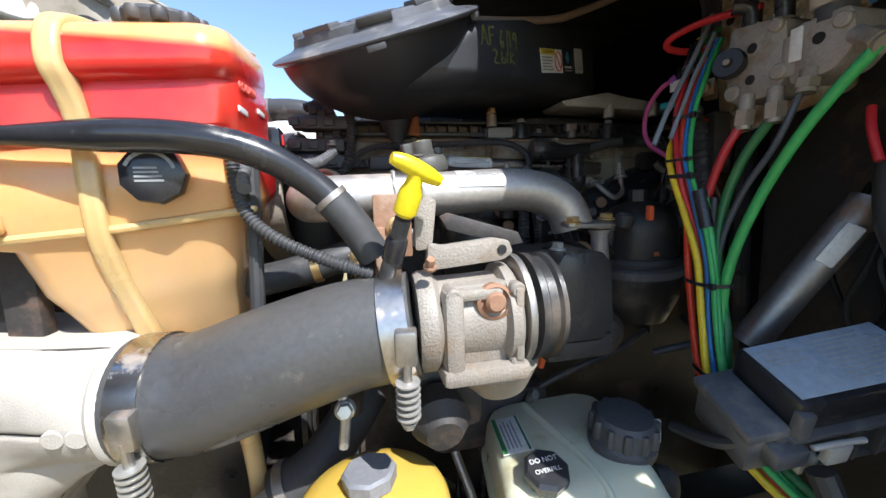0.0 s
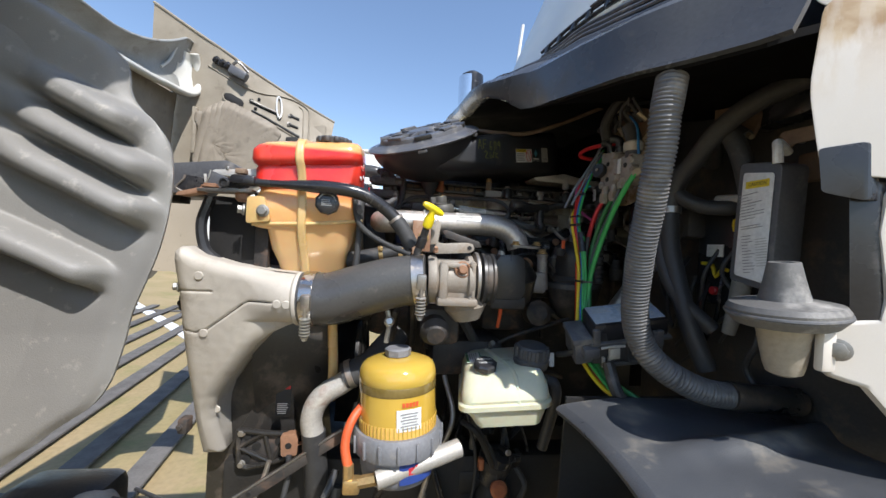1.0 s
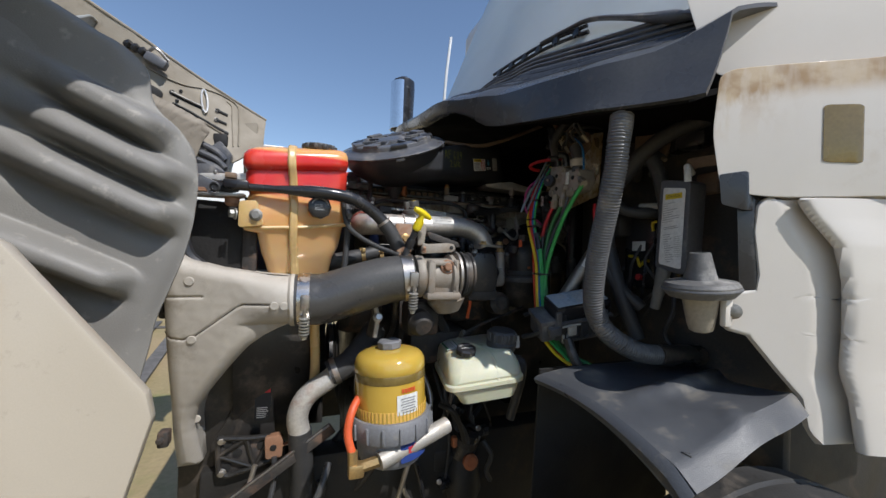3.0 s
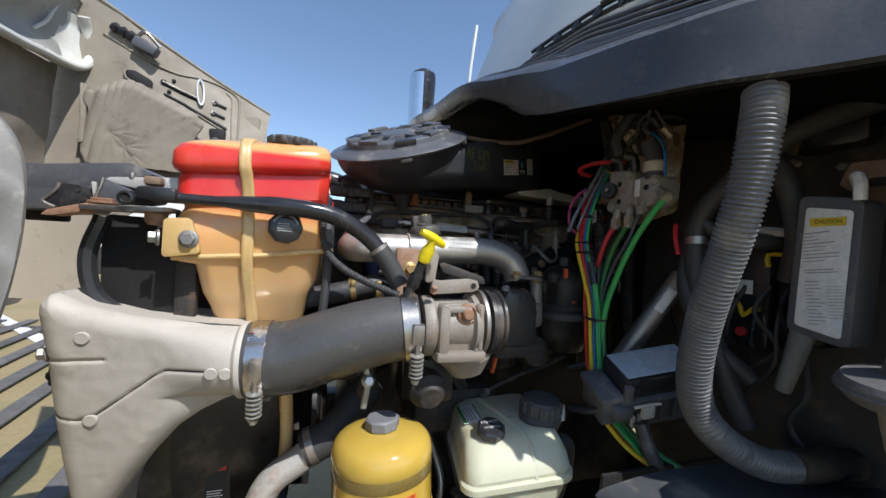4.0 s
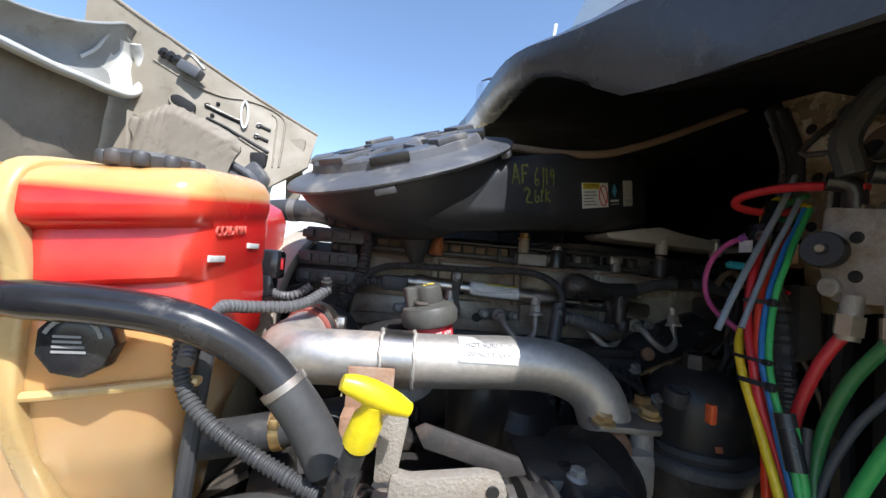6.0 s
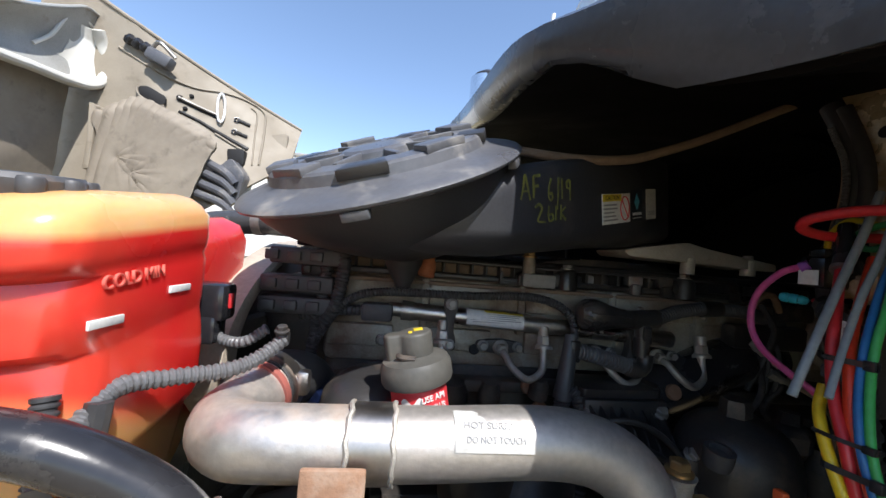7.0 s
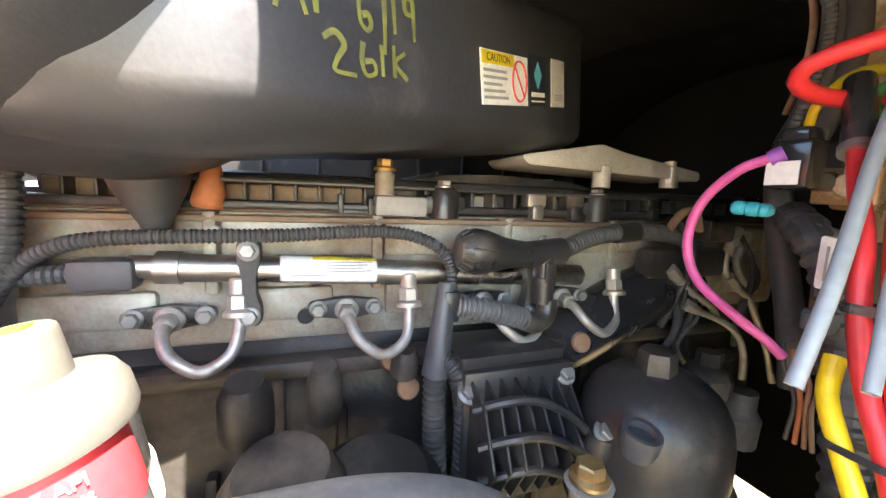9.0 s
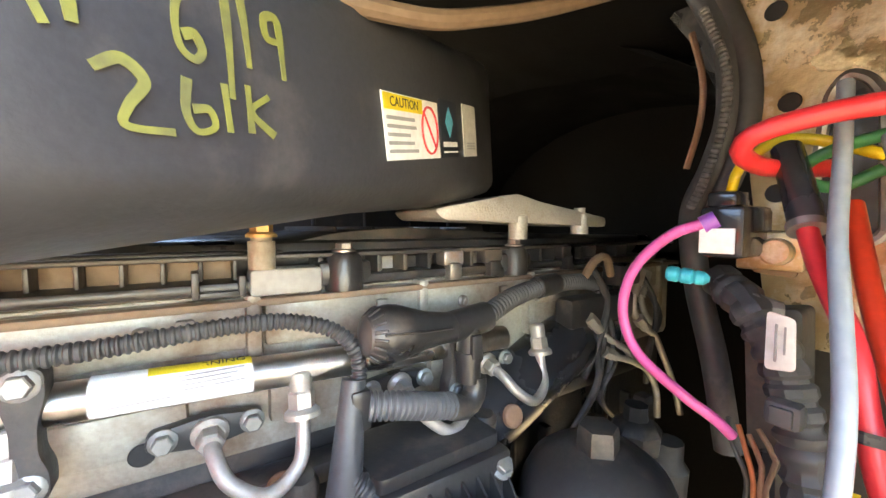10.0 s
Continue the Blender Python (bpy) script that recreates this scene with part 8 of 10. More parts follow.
k1 = part("level_cap", G().lathe([(0.016, 0), (0.026, 0.004), (0.027, 0.016), (0.023, 0.020), (0.01, 0.020)], orient((0.337, 0.422, 1.303), (-0.05, -0.30, 1)), 8), gloss_black, ps, "black cap lettered in white")
km = orient((0.337, 0.422, 1.303), (-0.05, -0.30, 1), (1, 0, 0)) @ Matrix.Translation((0, 0, 0.0205))
lettering("DO NOT", 0.0085, km @ Matrix.Translation((0, 0.009, 0)), label_white, k1, "cap_print", 0.0001)
lettering("OVERFILL", 0.0075, km @ Matrix.Translation((0, -0.004, 0)), label_white, k1, "cap_print", 0.0001)
part("filler_cap", G().lathe([(0.038, -0.012), (0.041, 0.0), (0.041, 0.008), (0.037, 0.012), (0.037, 0.034), (0.032, 0.040), (0.01, 0.041)], orient((0.452, 0.440, 1.318), (0.0, -0.12, 1)), 32), black_plastic, ps)
for k in range(12):
    part("cap_grip", G().lathe([(0.005, 0.012), (0.0058, 0.014), (0.0058, 0.032), (0.004, 0.036)], orient((0.452, 0.440, 1.318), (0.0, -0.12, 1)) @ Matrix.Rotation(2 * math.pi * k / 12, 4, "Z") @ Matrix.Translation((0.036, 0, 0)), 8), black_plastic, ps)
nl = part("fluid_label", G().box((0, 0, 0.0008), (0.040, 0.075, 0.0016), 0.0004, orient((0.330, 0.508, 1.3035), (-0.13, 0.0, 1), (1, -0.12, 0.13))), label_white, ps, "white label with green edge")
nm = orient((0.330, 0.508, 1.3035), (-0.13, 0.0, 1), (1, -0.12, 0.13))
part("green_edge", G().box((-0.0165, 0, 0.0018), (0.006, 0.074, 0.0008), 0, nm).box((0.0165, 0, 0.0018), (0.003, 0.074, 0.0008), 0, nm), dgreen_plastic, nl)
part("print", bars(G(), nm @ Matrix.Rotation(math.pi / 2, 4, "Z") @ Matrix.Translation((0, 0, 0.0016)), -0.030, 0.030, -0.009, 0.012, 4, 0.002), print_grey, nl)
part("vent_nipple", G().tube([(0.388, 0.572, 1.310), (0.388, 0.562, 1.325), (0.390, 0.553, 1.330)], 0.007, 10), cap_grey, ps)
part("tether", G().box((0.500, 0.44, 1.328), (0.018, 0.006, 0.02), 0.002).box((0.505, 0.442, 1.315), (0.012, 0.008, 0.022), 0.003), label_white, ps)
part("return_hose", G().tube([(0.482, 0.42, 1.28), (0.505, 0.42, 1.27), (0.512, 0.43, 1.22), (0.50, 0.46, 1.10)], 0.013, 12), black_rubber, ps)

# ---- fuse box ----
fb = thing("fuse_box", (0.62, 0.32, 1.34), "black plastic fuse box with a pale grey lid label", "fuse box")
fm2 = orient((0.600, 0.318, 1.462), (-0.228, -0.297, 0.928), (0.137, -0.027, 0.025))
part("base", G().box((-0.004, 0.004, -0.074), (0.150, 0.078, 0.054), 0.008, fm2), black_plastic, fb)
part("lid", G().box((0, 0, -0.023), (0.148, 0.080, 0.040), 0.006, fm2), gloss_black, fb)
ll = part("lid_label", G().box((0, 0.001, -0.0022), (0.138, 0.068, 0.0012), 0.0005, fm2), lid_label, fb, "pale grey-blue fuse chart on the lid")
part("chart_print", bars(G(), fm2 @ Matrix.Translation((0, 0, -0.0014)), -0.01, 0.062, -0.026, 0.028, 9, 0.0018), label_grey, ll)
part("chart_print", bars(G(), fm2 @ Matrix.Translation((0, 0, -0.0014)), -0.062, -0.016, 0.004, 0.028, 4, 0.0016), label_grey, ll)
part("rim", G().box((0, 0, -0.046), (0.160, 0.092, 0.008), 0.003, fm2), lid_grey, fb)
part("corner_post", G().box((-0.070, -0.040, -0.028), (0.014, 0.012, 0.034), 0.003, fm2), lid_grey, fb)
part("side_cover", G().box((-0.096, 0.000, -0.040), (0.042, 0.080, 0.014), 0.004, fm2), lid_grey, fb)
part("side_cover", G().box((-0.094, 0.000, -0.070), (0.038, 0.074, 0.050), 0.006, fm2), lid_grey, fb)
part("corner_block", G().box((-0.083, -0.044, -0.060), (0.032, 0.020, 0.024), 0.004, fm2), lid_grey, fb)
part("clip", G().box((0.048, -0.049, -0.040), (0.022, 0.010, 0.036), 0.004, fm2), lid_grey, fb)
part("grey_latch", G().box((-0.038, -0.050, -0.064), (0.022, 0.010, 0.026), 0.003, fm2), label_grey, fb, "pale grey latch")
part("latch_lip", G().tube([fm2 @ Vector((-0.064, -0.050, -0.050)), fm2 @ Vector((-0.040, -0.052, -0.047)), fm2 @ Vector((-0.018, -0.053, -0.048))], 0.0028, 8), label_grey, fb)
for x in (-0.056, -0.044):
    part("latch_leg", G().box((x, -0.040, -0.092), (0.006, 0.008, 0.026), 0.002, fm2), label_grey, fb)
for x in (-0.005, 0.020, 0.045):
    part("base_rib", G().box((x, -0.038, -0.076), (0.005, 0.012, 0.044), 0.002, fm2), black_plastic, fb)
part("lower_tray", G().box((0.010, -0.002, -0.103), (0.140, 0.074, 0.012), 0.005, fm2), black_plastic, fb)
part("wire_tail", G().tube([(0.545, 0.31, 1.40), (0.52, 0.32, 1.385), (0.505, 0.36, 1.36), (0.51, 0.42, 1.34)], 0.007, 8), black_rubber, fb)
part("cable_tail", G().tube([(0.56, 0.30, 1.36), (0.575, 0.28, 1.30), (0.63, 0.28, 1.25)], 0.012, 10), black_rubber, fb)

# ---- coloured air lines ----
al = thing("air_line_bundle", (0.57, 0.45, 1.35), "bundle of coloured nylon air lines tied with black straps", "air lines")
LINES = (
    ("white_line", white_tube, 0.0036, ((0.668, 0.546, 1.885), (0.643, 0.541, 1.840), (0.621, 0.537, 1.804), (0.597, 0.530, 1.771), (0.575, 0.524, 1.738), (0.555, 0.522, 1.696))),
    ("white_line", white_tube, 0.0029, ((0.655, 0.528, 1.852), (0.631, 0.519, 1.820), (0.609, 0.515, 1.785), (0.590, 0.511, 1.747), (0.574, 0.505, 1.722), (0.563, 0.501, 1.702))),
    ("red_line", red_plastic, 0.0044, ((0.650, 0.560, 1.835), (0.626, 0.545, 1.795), (0.600, 0.527, 1.762), (0.590, 0.521, 1.738), (0.584, 0.515, 1.715), (0.578, 0.507, 1.694), (0.571, 0.494, 1.668), (0.571, 0.484, 1.630), (0.576, 0.468, 1.580), (0.577, 0.445, 1.500), (0.565, 0.420, 1.420), (0.560, 0.390, 1.350), (0.580, 0.320, 1.290))),
    ("scarlet_line", scarlet_plastic, 0.0043, ((0.652, 0.538, 1.820), (0.621, 0.525, 1.776), (0.599, 0.514, 1.746), (0.587, 0.505, 1.719), (0.580, 0.498, 1.692), (0.577, 0.492, 1.668), (0.578, 0.484, 1.620), (0.574, 0.476, 1.550), (0.570, 0.462, 1.480), (0.562, 0.440, 1.410), (0.556, 0.410, 1.350))),
    ("blue_line", blue_plastic, 0.0030, ((0.652, 0.520, 1.840), (0.637, 0.514, 1.817), (0.621, 0.510, 1.795), (0.605, 0.505, 1.765), (0.594, 0.501, 1.743), (0.585, 0.497, 1.715), (0.576, 0.490, 1.690), (0.571, 0.483, 1.665), (0.570, 0.474, 1.640), (0.570, 0.462, 1.600), (0.570, 0.443, 1.540), (0.562, 0.425, 1.450), (0.556, 0.400, 1.370))),
    ("green_line", green_plastic, 0.0032, ((0.650, 0.512, 1.838), (0.634, 0.507, 1.815), (0.619, 0.502, 1.792), (0.608, 0.498, 1.772), (0.598, 0.496, 1.750), (0.590, 0.493, 1.725), (0.580, 0.486, 1.694), (0.574, 0.479, 1.668), (0.571, 0.469, 1.640), (0.570, 0.449, 1.588), (0.568, 0.432, 1.527), (0.562, 0.415, 1.450), (0.555, 0.390, 1.370))),
    ("yellow_line", yellow_plastic, 0.0044, ((0.590, 0.525, 1.705), (0.582, 0.522, 1.688), (0.572, 0.511, 1.672), (0.567, 0.497, 1.645), (0.567, 0.474, 1.593), (0.566, 0.452, 1.539), (0.560, 0.436, 1.470), (0.552, 0.415, 1.400), (0.548, 0.385, 1.345), (0.565, 0.325, 1.300), (0.600, 0.250, 1.280))),
    ("thick_red_line", red_plastic, 0.0054, ((0.618, 0.448, 1.712), (0.606, 0.462, 1.672), (0.598, 0.474, 1.610), (0.588, 0.462, 1.540), (0.578, 0.430, 1.460), (0.568, 0.400, 1.380), (0.575, 0.340, 1.310), (0.610, 0.250, 1.280))),
    ("dark_green_line", dgreen_plastic, 0.0057, ((0.622, 0.414, 1.715), (0.612, 0.440, 1.665), (0.602, 0.453, 1.606), (0.592, 0.448, 1.550), (0.580, 0.420, 1.460), (0.570, 0.395, 1.380), (0.580, 0.330, 1.320), (0.620, 0.250, 1.290))),
    ("grey_line", grey_tube, 0.0036, ((0.622, 0.384, 1.745), (0.612, 0.402, 1.681), (0.604, 0.430, 1.626), (0.594, 0.446, 1.557), (0.580, 0.430, 1.480), (0.566, 0.410, 1.400), (0.565, 0.370, 1.340))),
    ("bright_green_line", green_plastic, 0.0058, ((0.612, 0.322, 1.755), (0.606, 0.350, 1.718), (0.600, 0.378, 1.672), (0.594, 0.406, 1.610), (0.585, 0.424, 1.539), (0.578, 0.425, 1.470), (0.570, 0.410, 1.410), (0.567, 0.370, 1.345), (0.590, 0.300, 1.290), (0.630, 0.230, 1.280))),
    ("green_line", green_plastic, 0.0045, ((0.572, 0.452, 1.620), (0.574, 0.440, 1.560), (0.572, 0.428, 1.500), (0.562, 0.405, 1.420), (0.555, 0.375, 1.350), (0.575, 0.310, 1.300))),
    ("black_line", black_rubber, 0.0042, ((0.586, 0.452, 1.620), (0.578, 0.446, 1.550), (0.568, 0.435, 1.470), (0.556, 0.410, 1.390), (0.552, 0.375, 1.330))),
)
for nm_, mt_, r_, pts_ in LINES:
    part(nm_, G().tube(pts_, r_, 14, 0.006, hollow=0.65 if nm_ == "white_line" else 0.0), mt_, al)


def tie(z, wanted, width):
    """A strap drawn tight round the lines that pass a height."""
    rim = []
    for k in wanted:
        line = smooth_path(LINES[k][3], 0.004)
        p = min(line, key=lambda q: abs(q.z - z))
        rim += [(p.x + (LINES[k][2] + 0.0008) * math.cos(a), p.y + (LINES[k][2] + 0.0008) * math.sin(a)) for a in [2 * math.pi * n / 12 for n in range(12)]]
    rim = sorted(rim)
    turn = lambda o, a, b: (a[0] - o[0]) * (b[1] - o[1]) - (a[1] - o[1]) * (b[0] - o[0])
    hull = []
    for row in (rim, rim[::-1]):
        half = []
        for p in row:
            while len(half) > 1 and turn(half[-2], half[-1], p) <= 0:
                half.pop()
            half.append(p)
        hull += half[:-1]
    hull.append(hull[0])
    g = G().loft([[(x, y, z + dz) for x, y in hull] for dz in (-width / 2, width / 2)], False, None, False)
    cx, cy = sum(x for x, y in hull) / len(hull), sum(y for x, y in hull) / len(hull)
    out = [(x + (x - cx) * 0.06, y + (y - cy) * 0.06) for x, y in hull]
    g.loft([[(x, y, z + dz) for x, y in ring] for ring, dz in ((hull, -width / 2), (out, -width / 2), (out, width / 2), (hull, width / 2))], False, None, False)
    strap = part("cable_tie", g, gloss_black, al)
    hx, hy = min(hull, key=lambda q: q[0] + 0.7 * q[1])
    part("tie_head", G().box((hx - 0.002, hy - 0.001, z), (0.005, 0.008, width * 1.7), 0.001), gloss_black, strap)
    return strap


tie(1.731, (2, 3, 4, 5), 0.0048)
tie(1.672, (2, 3, 4, 5, 6), 0.0034)
tie(1.650, (2, 3, 4, 5, 6), 0.0050)
tie(1.512, (2, 3, 4, 5, 6, 10, 11, 12), 0.0046)
tie(1.405, (2, 3, 4, 5, 6, 7, 8, 9, 10, 11, 12), 0.0046)
part("hose_collar", G().tube([(0.662, 0.567, 1.853), (0.646, 0.557, 1.828), (0.634, 0.550, 1.808)], 0.0074, 16), gloss_black, al)
part("collar_ring", G().tube([(0.6355, 0.551, 1.8105), (0.6335, 0.5498, 1.807)], 0.0082, 18, 0.002), worn_steel, al)
part("line_joiner", G().tube([(0.570, 0.459, 1.630), (0.571, 0.446, 1.583)], 0.0082, 14), gloss_black, al)

# ---- air valve manifold ----
am = thing("air_valve_manifold", (0.65, 0.42, 1.76), "dirty cast alloy air manifold with hose fittings", "air manifold")
part("block", G().prism(rounded([(0.478, 1.833), (0.412, 1.822), (0.405, 1.758), (0.420, 1.738), (0.470, 1.738), (0.480, 1.77)], 0.008), 0.05, YZ(0.625), 0.005), manifold_alloy, am)
part("second_block", G().prism(rounded([(0.400, 1.806), (0.352, 1.806), (0.345, 1.77), (0.362, 1.748), (0.402, 1.742), (0.408, 1.77)], 0.008), 0.05, YZ(0.625), 0.005), manifold_alloy, am)
part("white_mark", G().box((0.623, 0.398, 1.785), (0.003, 0.012, 0.035), 0.001), label_white, am)
for y, z in ((0.448, 1.800), (0.448, 1.763), (0.378, 1.784)):
    part("port_hole", G().disc((0.6255, y, z), (-1, 0, 0), 0.0058, 0.0025), dark_parts_and_shade, am)
part("side_plug", G().lathe([(0.010, 0.0), (0.0175, 0.002), (0.0180, 0.012), (0.0165, 0.015), (0.006, 0.015), (0.005, 0.018)], orient((0.622, 0.470, 1.787), (-0.93, -0.32, 0.1)), 28), cover_black, am, "round black rubber-faced plug")
part("plug_screw", G().disc((0.6065, 0.4647, 1.7887), (-0.93, -0.32, 0.1), 0.004, 0.003), brass_dull, am)
for y, z, r in ((0.468, 1.752, 0.010), (0.420, 1.815, 0.008), (0.414, 1.762, 0.009), (0.357, 1.793, 0.008)):
    part("cast_boss", G().lathe([(r, 0), (r, 0.006), (r * 0.8, 0.008)], orient((0.627, y, z), (-1, 0, 0)), 16), manifold_alloy, am)
part("web", G().box((0.628, 0.405, 1.775), (0.012, 0.016, 0.045), 0.004), manifold_alloy, am)
for y, z in ((0.462, 1.838), (0.430, 1.836)):
    part("elbow_nut", G().hexbolt((0.642, y, z - 0.014), (0, 0, 1), 0.012, 0.010), brass_dull, am)
for p, q in (((0.622, 0.447, 1.745), (0.619, 0.448, 1.708)), ((0.624, 0.416, 1.745), (0.622, 0.414, 1.710)), ((0.625, 0.384, 1.755), (0.622, 0.384, 1.735)), ((0.622, 0.345, 1.775), (0.612, 0.320, 1.757))):
    n_ = (Vector(q) - Vector(p)).normalized()
    ft_ = part("hose_fitting", G().tube([p, Vector(p).lerp(Vector(q), 0.55)], 0.0082, 14, 0.02), manifold_alloy, am)
    part("hex_nut", G().tube([Vector(p).lerp(Vector(q), 0.5), q], 0.0112, 6, 0.02).tube([q, Vector(q) + n_ * 0.005], 0.0090, 16, 0.01), brass_dull, ft_)
for y, z in ((0.462, 1.845), (0.425, 1.845)):
    part("elbow_fitting", G().tube([(0.640, y, z - 0.02), (0.636, y, z + 0.008), (0.622, y + 0.012, z + 0.014)], 0.0098, 12), gloss_black, am)
part("elbow_fitting", G().tube([(0.640, 0.375, 1.80), (0.640, 0.375, 1.84), (0.635, 0.385, 1.875)], 0.017, 12), black_plastic, am)
part("tan_ring", G().lathe([(0.019, 0), (0.021, 0.004), (0.021, 0.018), (0.018, 0.022)], orient((0.640, 0.375, 1.815)), 18), cast_tan, am)
part("red_line", G().tube([(0.640, 0.452, 1.850), (0.632, 0.490, 1.858), (0.622, 0.530, 1.861), (0.614, 0.560, 1.857), (0.614, 0.571, 1.852), (0.622, 0.574, 1.846), (0.650, 0.570, 1.842), (0.68, 0.55, 1.842)], 0.0050, 14, 0.005), red_plastic, am)
part("blue_line", G().tube([(0.628, 0.338, 1.80), (0.626, 0.345, 1.86), (0.640, 0.40, 1.905), (0.67, 0.45, 1.92)], 0.0026, 10), blue_plastic, am)
part("black_line", G().tube([(0.62, 0.45, 1.86), (0.615, 0.452, 1.90), (0.64, 0.43, 1.95), (0.70, 0.40, 1.97)], 0.012, 10), black_rubber, am)
part("bracket_plate", G().prism(rounded([(0.49, 1.885), (0.475, 1.915), (0.42, 1.930), (0.37, 1.915), (0.36, 1.87), (0.40, 1.850), (0.44, 1.865)], 0.012), 0.006, YZ(0.668), 0.002), rusty_tan, am, "stained tan plate behind the fittings")
for y, z in ((0.468, 1.897), (0.385, 1.895), (0.42, 1.915)):
    part("plate_hole", G().disc((0.667, y, z), (-1, 0, 0), 0.008, 0.002), dark_parts_and_shade, am)

random.seed(33)
for k in range(9):
    y, z = 0.352 + 0.016 * k, 1.865 + random.uniform(-0.01, 0.035)
    part("small_fitting", G().tube([(0.652, y, z), (0.640 - random.uniform(0, 0.01), y + random.uniform(-0.006, 0.006), z + 0.016)], random.uniform(0.005, 0.008), 6), (brass_dull, cover_black, manifold_alloy)[k % 3], am)
    part("pilot_line", G().tube([(0.640, y, z + 0.016), (0.625, y + random.uniform(-0.03, 0.03), z + random.uniform(0.02, 0.05)), (0.66, y + random.uniform(-0.04, 0.04), z + 0.06), (0.74, y, z + 0.07)], random.uniform(0.0028, 0.0045), 8), black_rubber, am)

# solenoid with the pink and yellow lines
so = thing("solenoid_valve", (0.68, 0.59, 1.78), "small black solenoid valve with pink and yellow lines", "solenoid valve")
part("body", G().box((0.685, 0.597, 1.806), (0.05, 0.026, 0.034), 0.004).box((0.682, 0.601, 1.826), (0.024, 0.018, 0.014), 0.003), gloss_black, so)
part("white_tag", G().box((0.658, 0.598, 1.800), (0.0012, 0.020, 0.016), 0.0003), label_white, so)
part("mount_ear", G().box((0.70, 0.583, 1.793), (0.004, 0.036, 0.026), 0.003).disc((0.698, 0.578, 1.793), (-1, 0, 0), 0.009, 0.007), gold_foil, so)
part("pink_line", G().tube([(0.660, 0.604, 1.812), (0.655, 0.625, 1.803), (0.652, 0.648, 1.778), (0.652, 0.656, 1.745), (0.654, 0.645, 1.715), (0.658, 0.615, 1.693), (0.672, 0.600, 1.678), (0.680, 0.592, 1.667)], 0.0038, 12, 0.005), pink_plastic, so)
part("pink_ferrule", G().tube([(0.662, 0.600, 1.814), (0.659, 0.607, 1.810)], 0.0060, 12, 0.003), purple_plastic, so)
part("yellow_line", G().tube([(0.682, 0.600, 1.832), (0.678, 0.594, 1.848), (0.672, 0.575, 1.860), (0.668, 0.555, 1.857), (0.67, 0.53, 1.845)], 0.0031, 12, 0.005), yellow_plastic, so)
part("green_loop", G().tube([(0.655, 0.52, 1.855), (0.658, 0.545, 1.850), (0.660, 0.558, 1.843), (0.661, 0.557, 1.834), (0.662, 0.545, 1.830), (0.665, 0.53, 1.838)], 0.0032, 12, 0.004), dgreen_plastic, so)
part("teal_clip", G().lathe([(0.004, 0), (0.0055, 0.002), (0.0055, 0.007), (0.0042, 0.0085), (0.0055, 0.010), (0.0055, 0.0155), (0.0042, 0.017), (0.0052, 0.0185), (0.0046, 0.023), (0.002, 0.026)], orient((0.662, 0.630, 1.776), (0.3, -1, -0.1)), 14), teal_plastic, so)
part("loom", G().tube([(0.70, 0.61, 1.77), (0.69, 0.60, 1.765), (0.68, 0.585, 1.755), (0.675, 0.565, 1.72), (0.67, 0.55, 1.65), (0.665, 0.53, 1.5)], 0.012, 10, pitch=0.012, deep=0.001), black_rubber, so)
wt = part("wire_tag", G().prism(rounded([(0.571, 1.760), (0.558, 1.757), (0.557, 1.727), (0.571, 1.725)], 0.003), 0.0012, YZ(0.6585), 0.0003), label_white, so, "white wire tag with faded print")
part("tag_print", G().box((0.6575, 0.566, 1.742), (0.0006, 0.0012, 0.022), 0).box((0.6575, 0.562, 1.744), (0.0006, 0.001, 0.016), 0), print_grey, wt)
part("backing_block", G().prism(rounded([(0.597, 1.750), (0.566, 1.756), (0.563, 1.665), (0.591, 1.650)], 0.006), 0.03, YZ(0.705), 0.004), wall_brown, so)
part("tape_wrap", G().tube([(0.690, 0.606, 1.771), (0.684, 0.594, 1.763), (0.680, 0.582, 1.757), (0.684, 0.570, 1.756)], 0.0085, 10, taper=lambda t: 0.55 + 0.6 * math.sin(2.6 * t + 0.3)), conduit_grey, so, "twisted grey tape wrap")
part("red_lead", G().tube([(0.700, 0.625, 1.775), (0.699, 0.604, 1.756), (0.699, 0.588, 1.748), (0.699, 0.574, 1.742)], 0.0026, 8), red_plastic, so)
part("fixing_bracket", G().prism(rounded([(0.599, 1.808), (0.573, 1.806), (0.571, 1.775), (0.596, 1.777)], 0.004), 0.003, YZ(0.712), 0.001), rusty_tan, so, "stained tan bracket with a rusty bolt")
part("fixing_bolt", G().disc((0.7095, 0.585, 1.794), (-1, 0, 0), 0.0085, 0.004), rusty, so)
part("wire_clip", G().box((0.640, 0.556, 1.709), (0.012, 0.016, 0.014), 0.003).box((0.633, 0.556, 1.709), (0.003, 0.010, 0.010), 0.001), black_plastic, so)
for k, (dy, dz) in enumerate(((0.0, 0.0), (-0.006, -0.004), (0.006, 0.003), (-0.011, 0.002))):
    part("loose_wire", G().tube([(0.690, 0.592 + dy, 1.672 + dz), (0.688, 0.586 + dy * 1.4, 1.655 + dz), (0.690, 0.582 + dy * 0.6, 1.635), (0.695, 0.584 + dy, 1.60)], 0.0017, 8), (orange_dull, rusty, black_rubber, rusty_tan)[k], so)
part("dark_cable", G().tube([(0.750, 0.658, 2.023), (0.750, 0.632, 1.960), (0.750, 0.627, 1.903), (0.750, 0.638, 1.859), (0.750, 0.652, 1.820), (0.750, 0.646, 1.760), (0.750, 0.630, 1.693), (0.750, 0.617, 1.620)], 0.0105, 14), black_rubber, so)
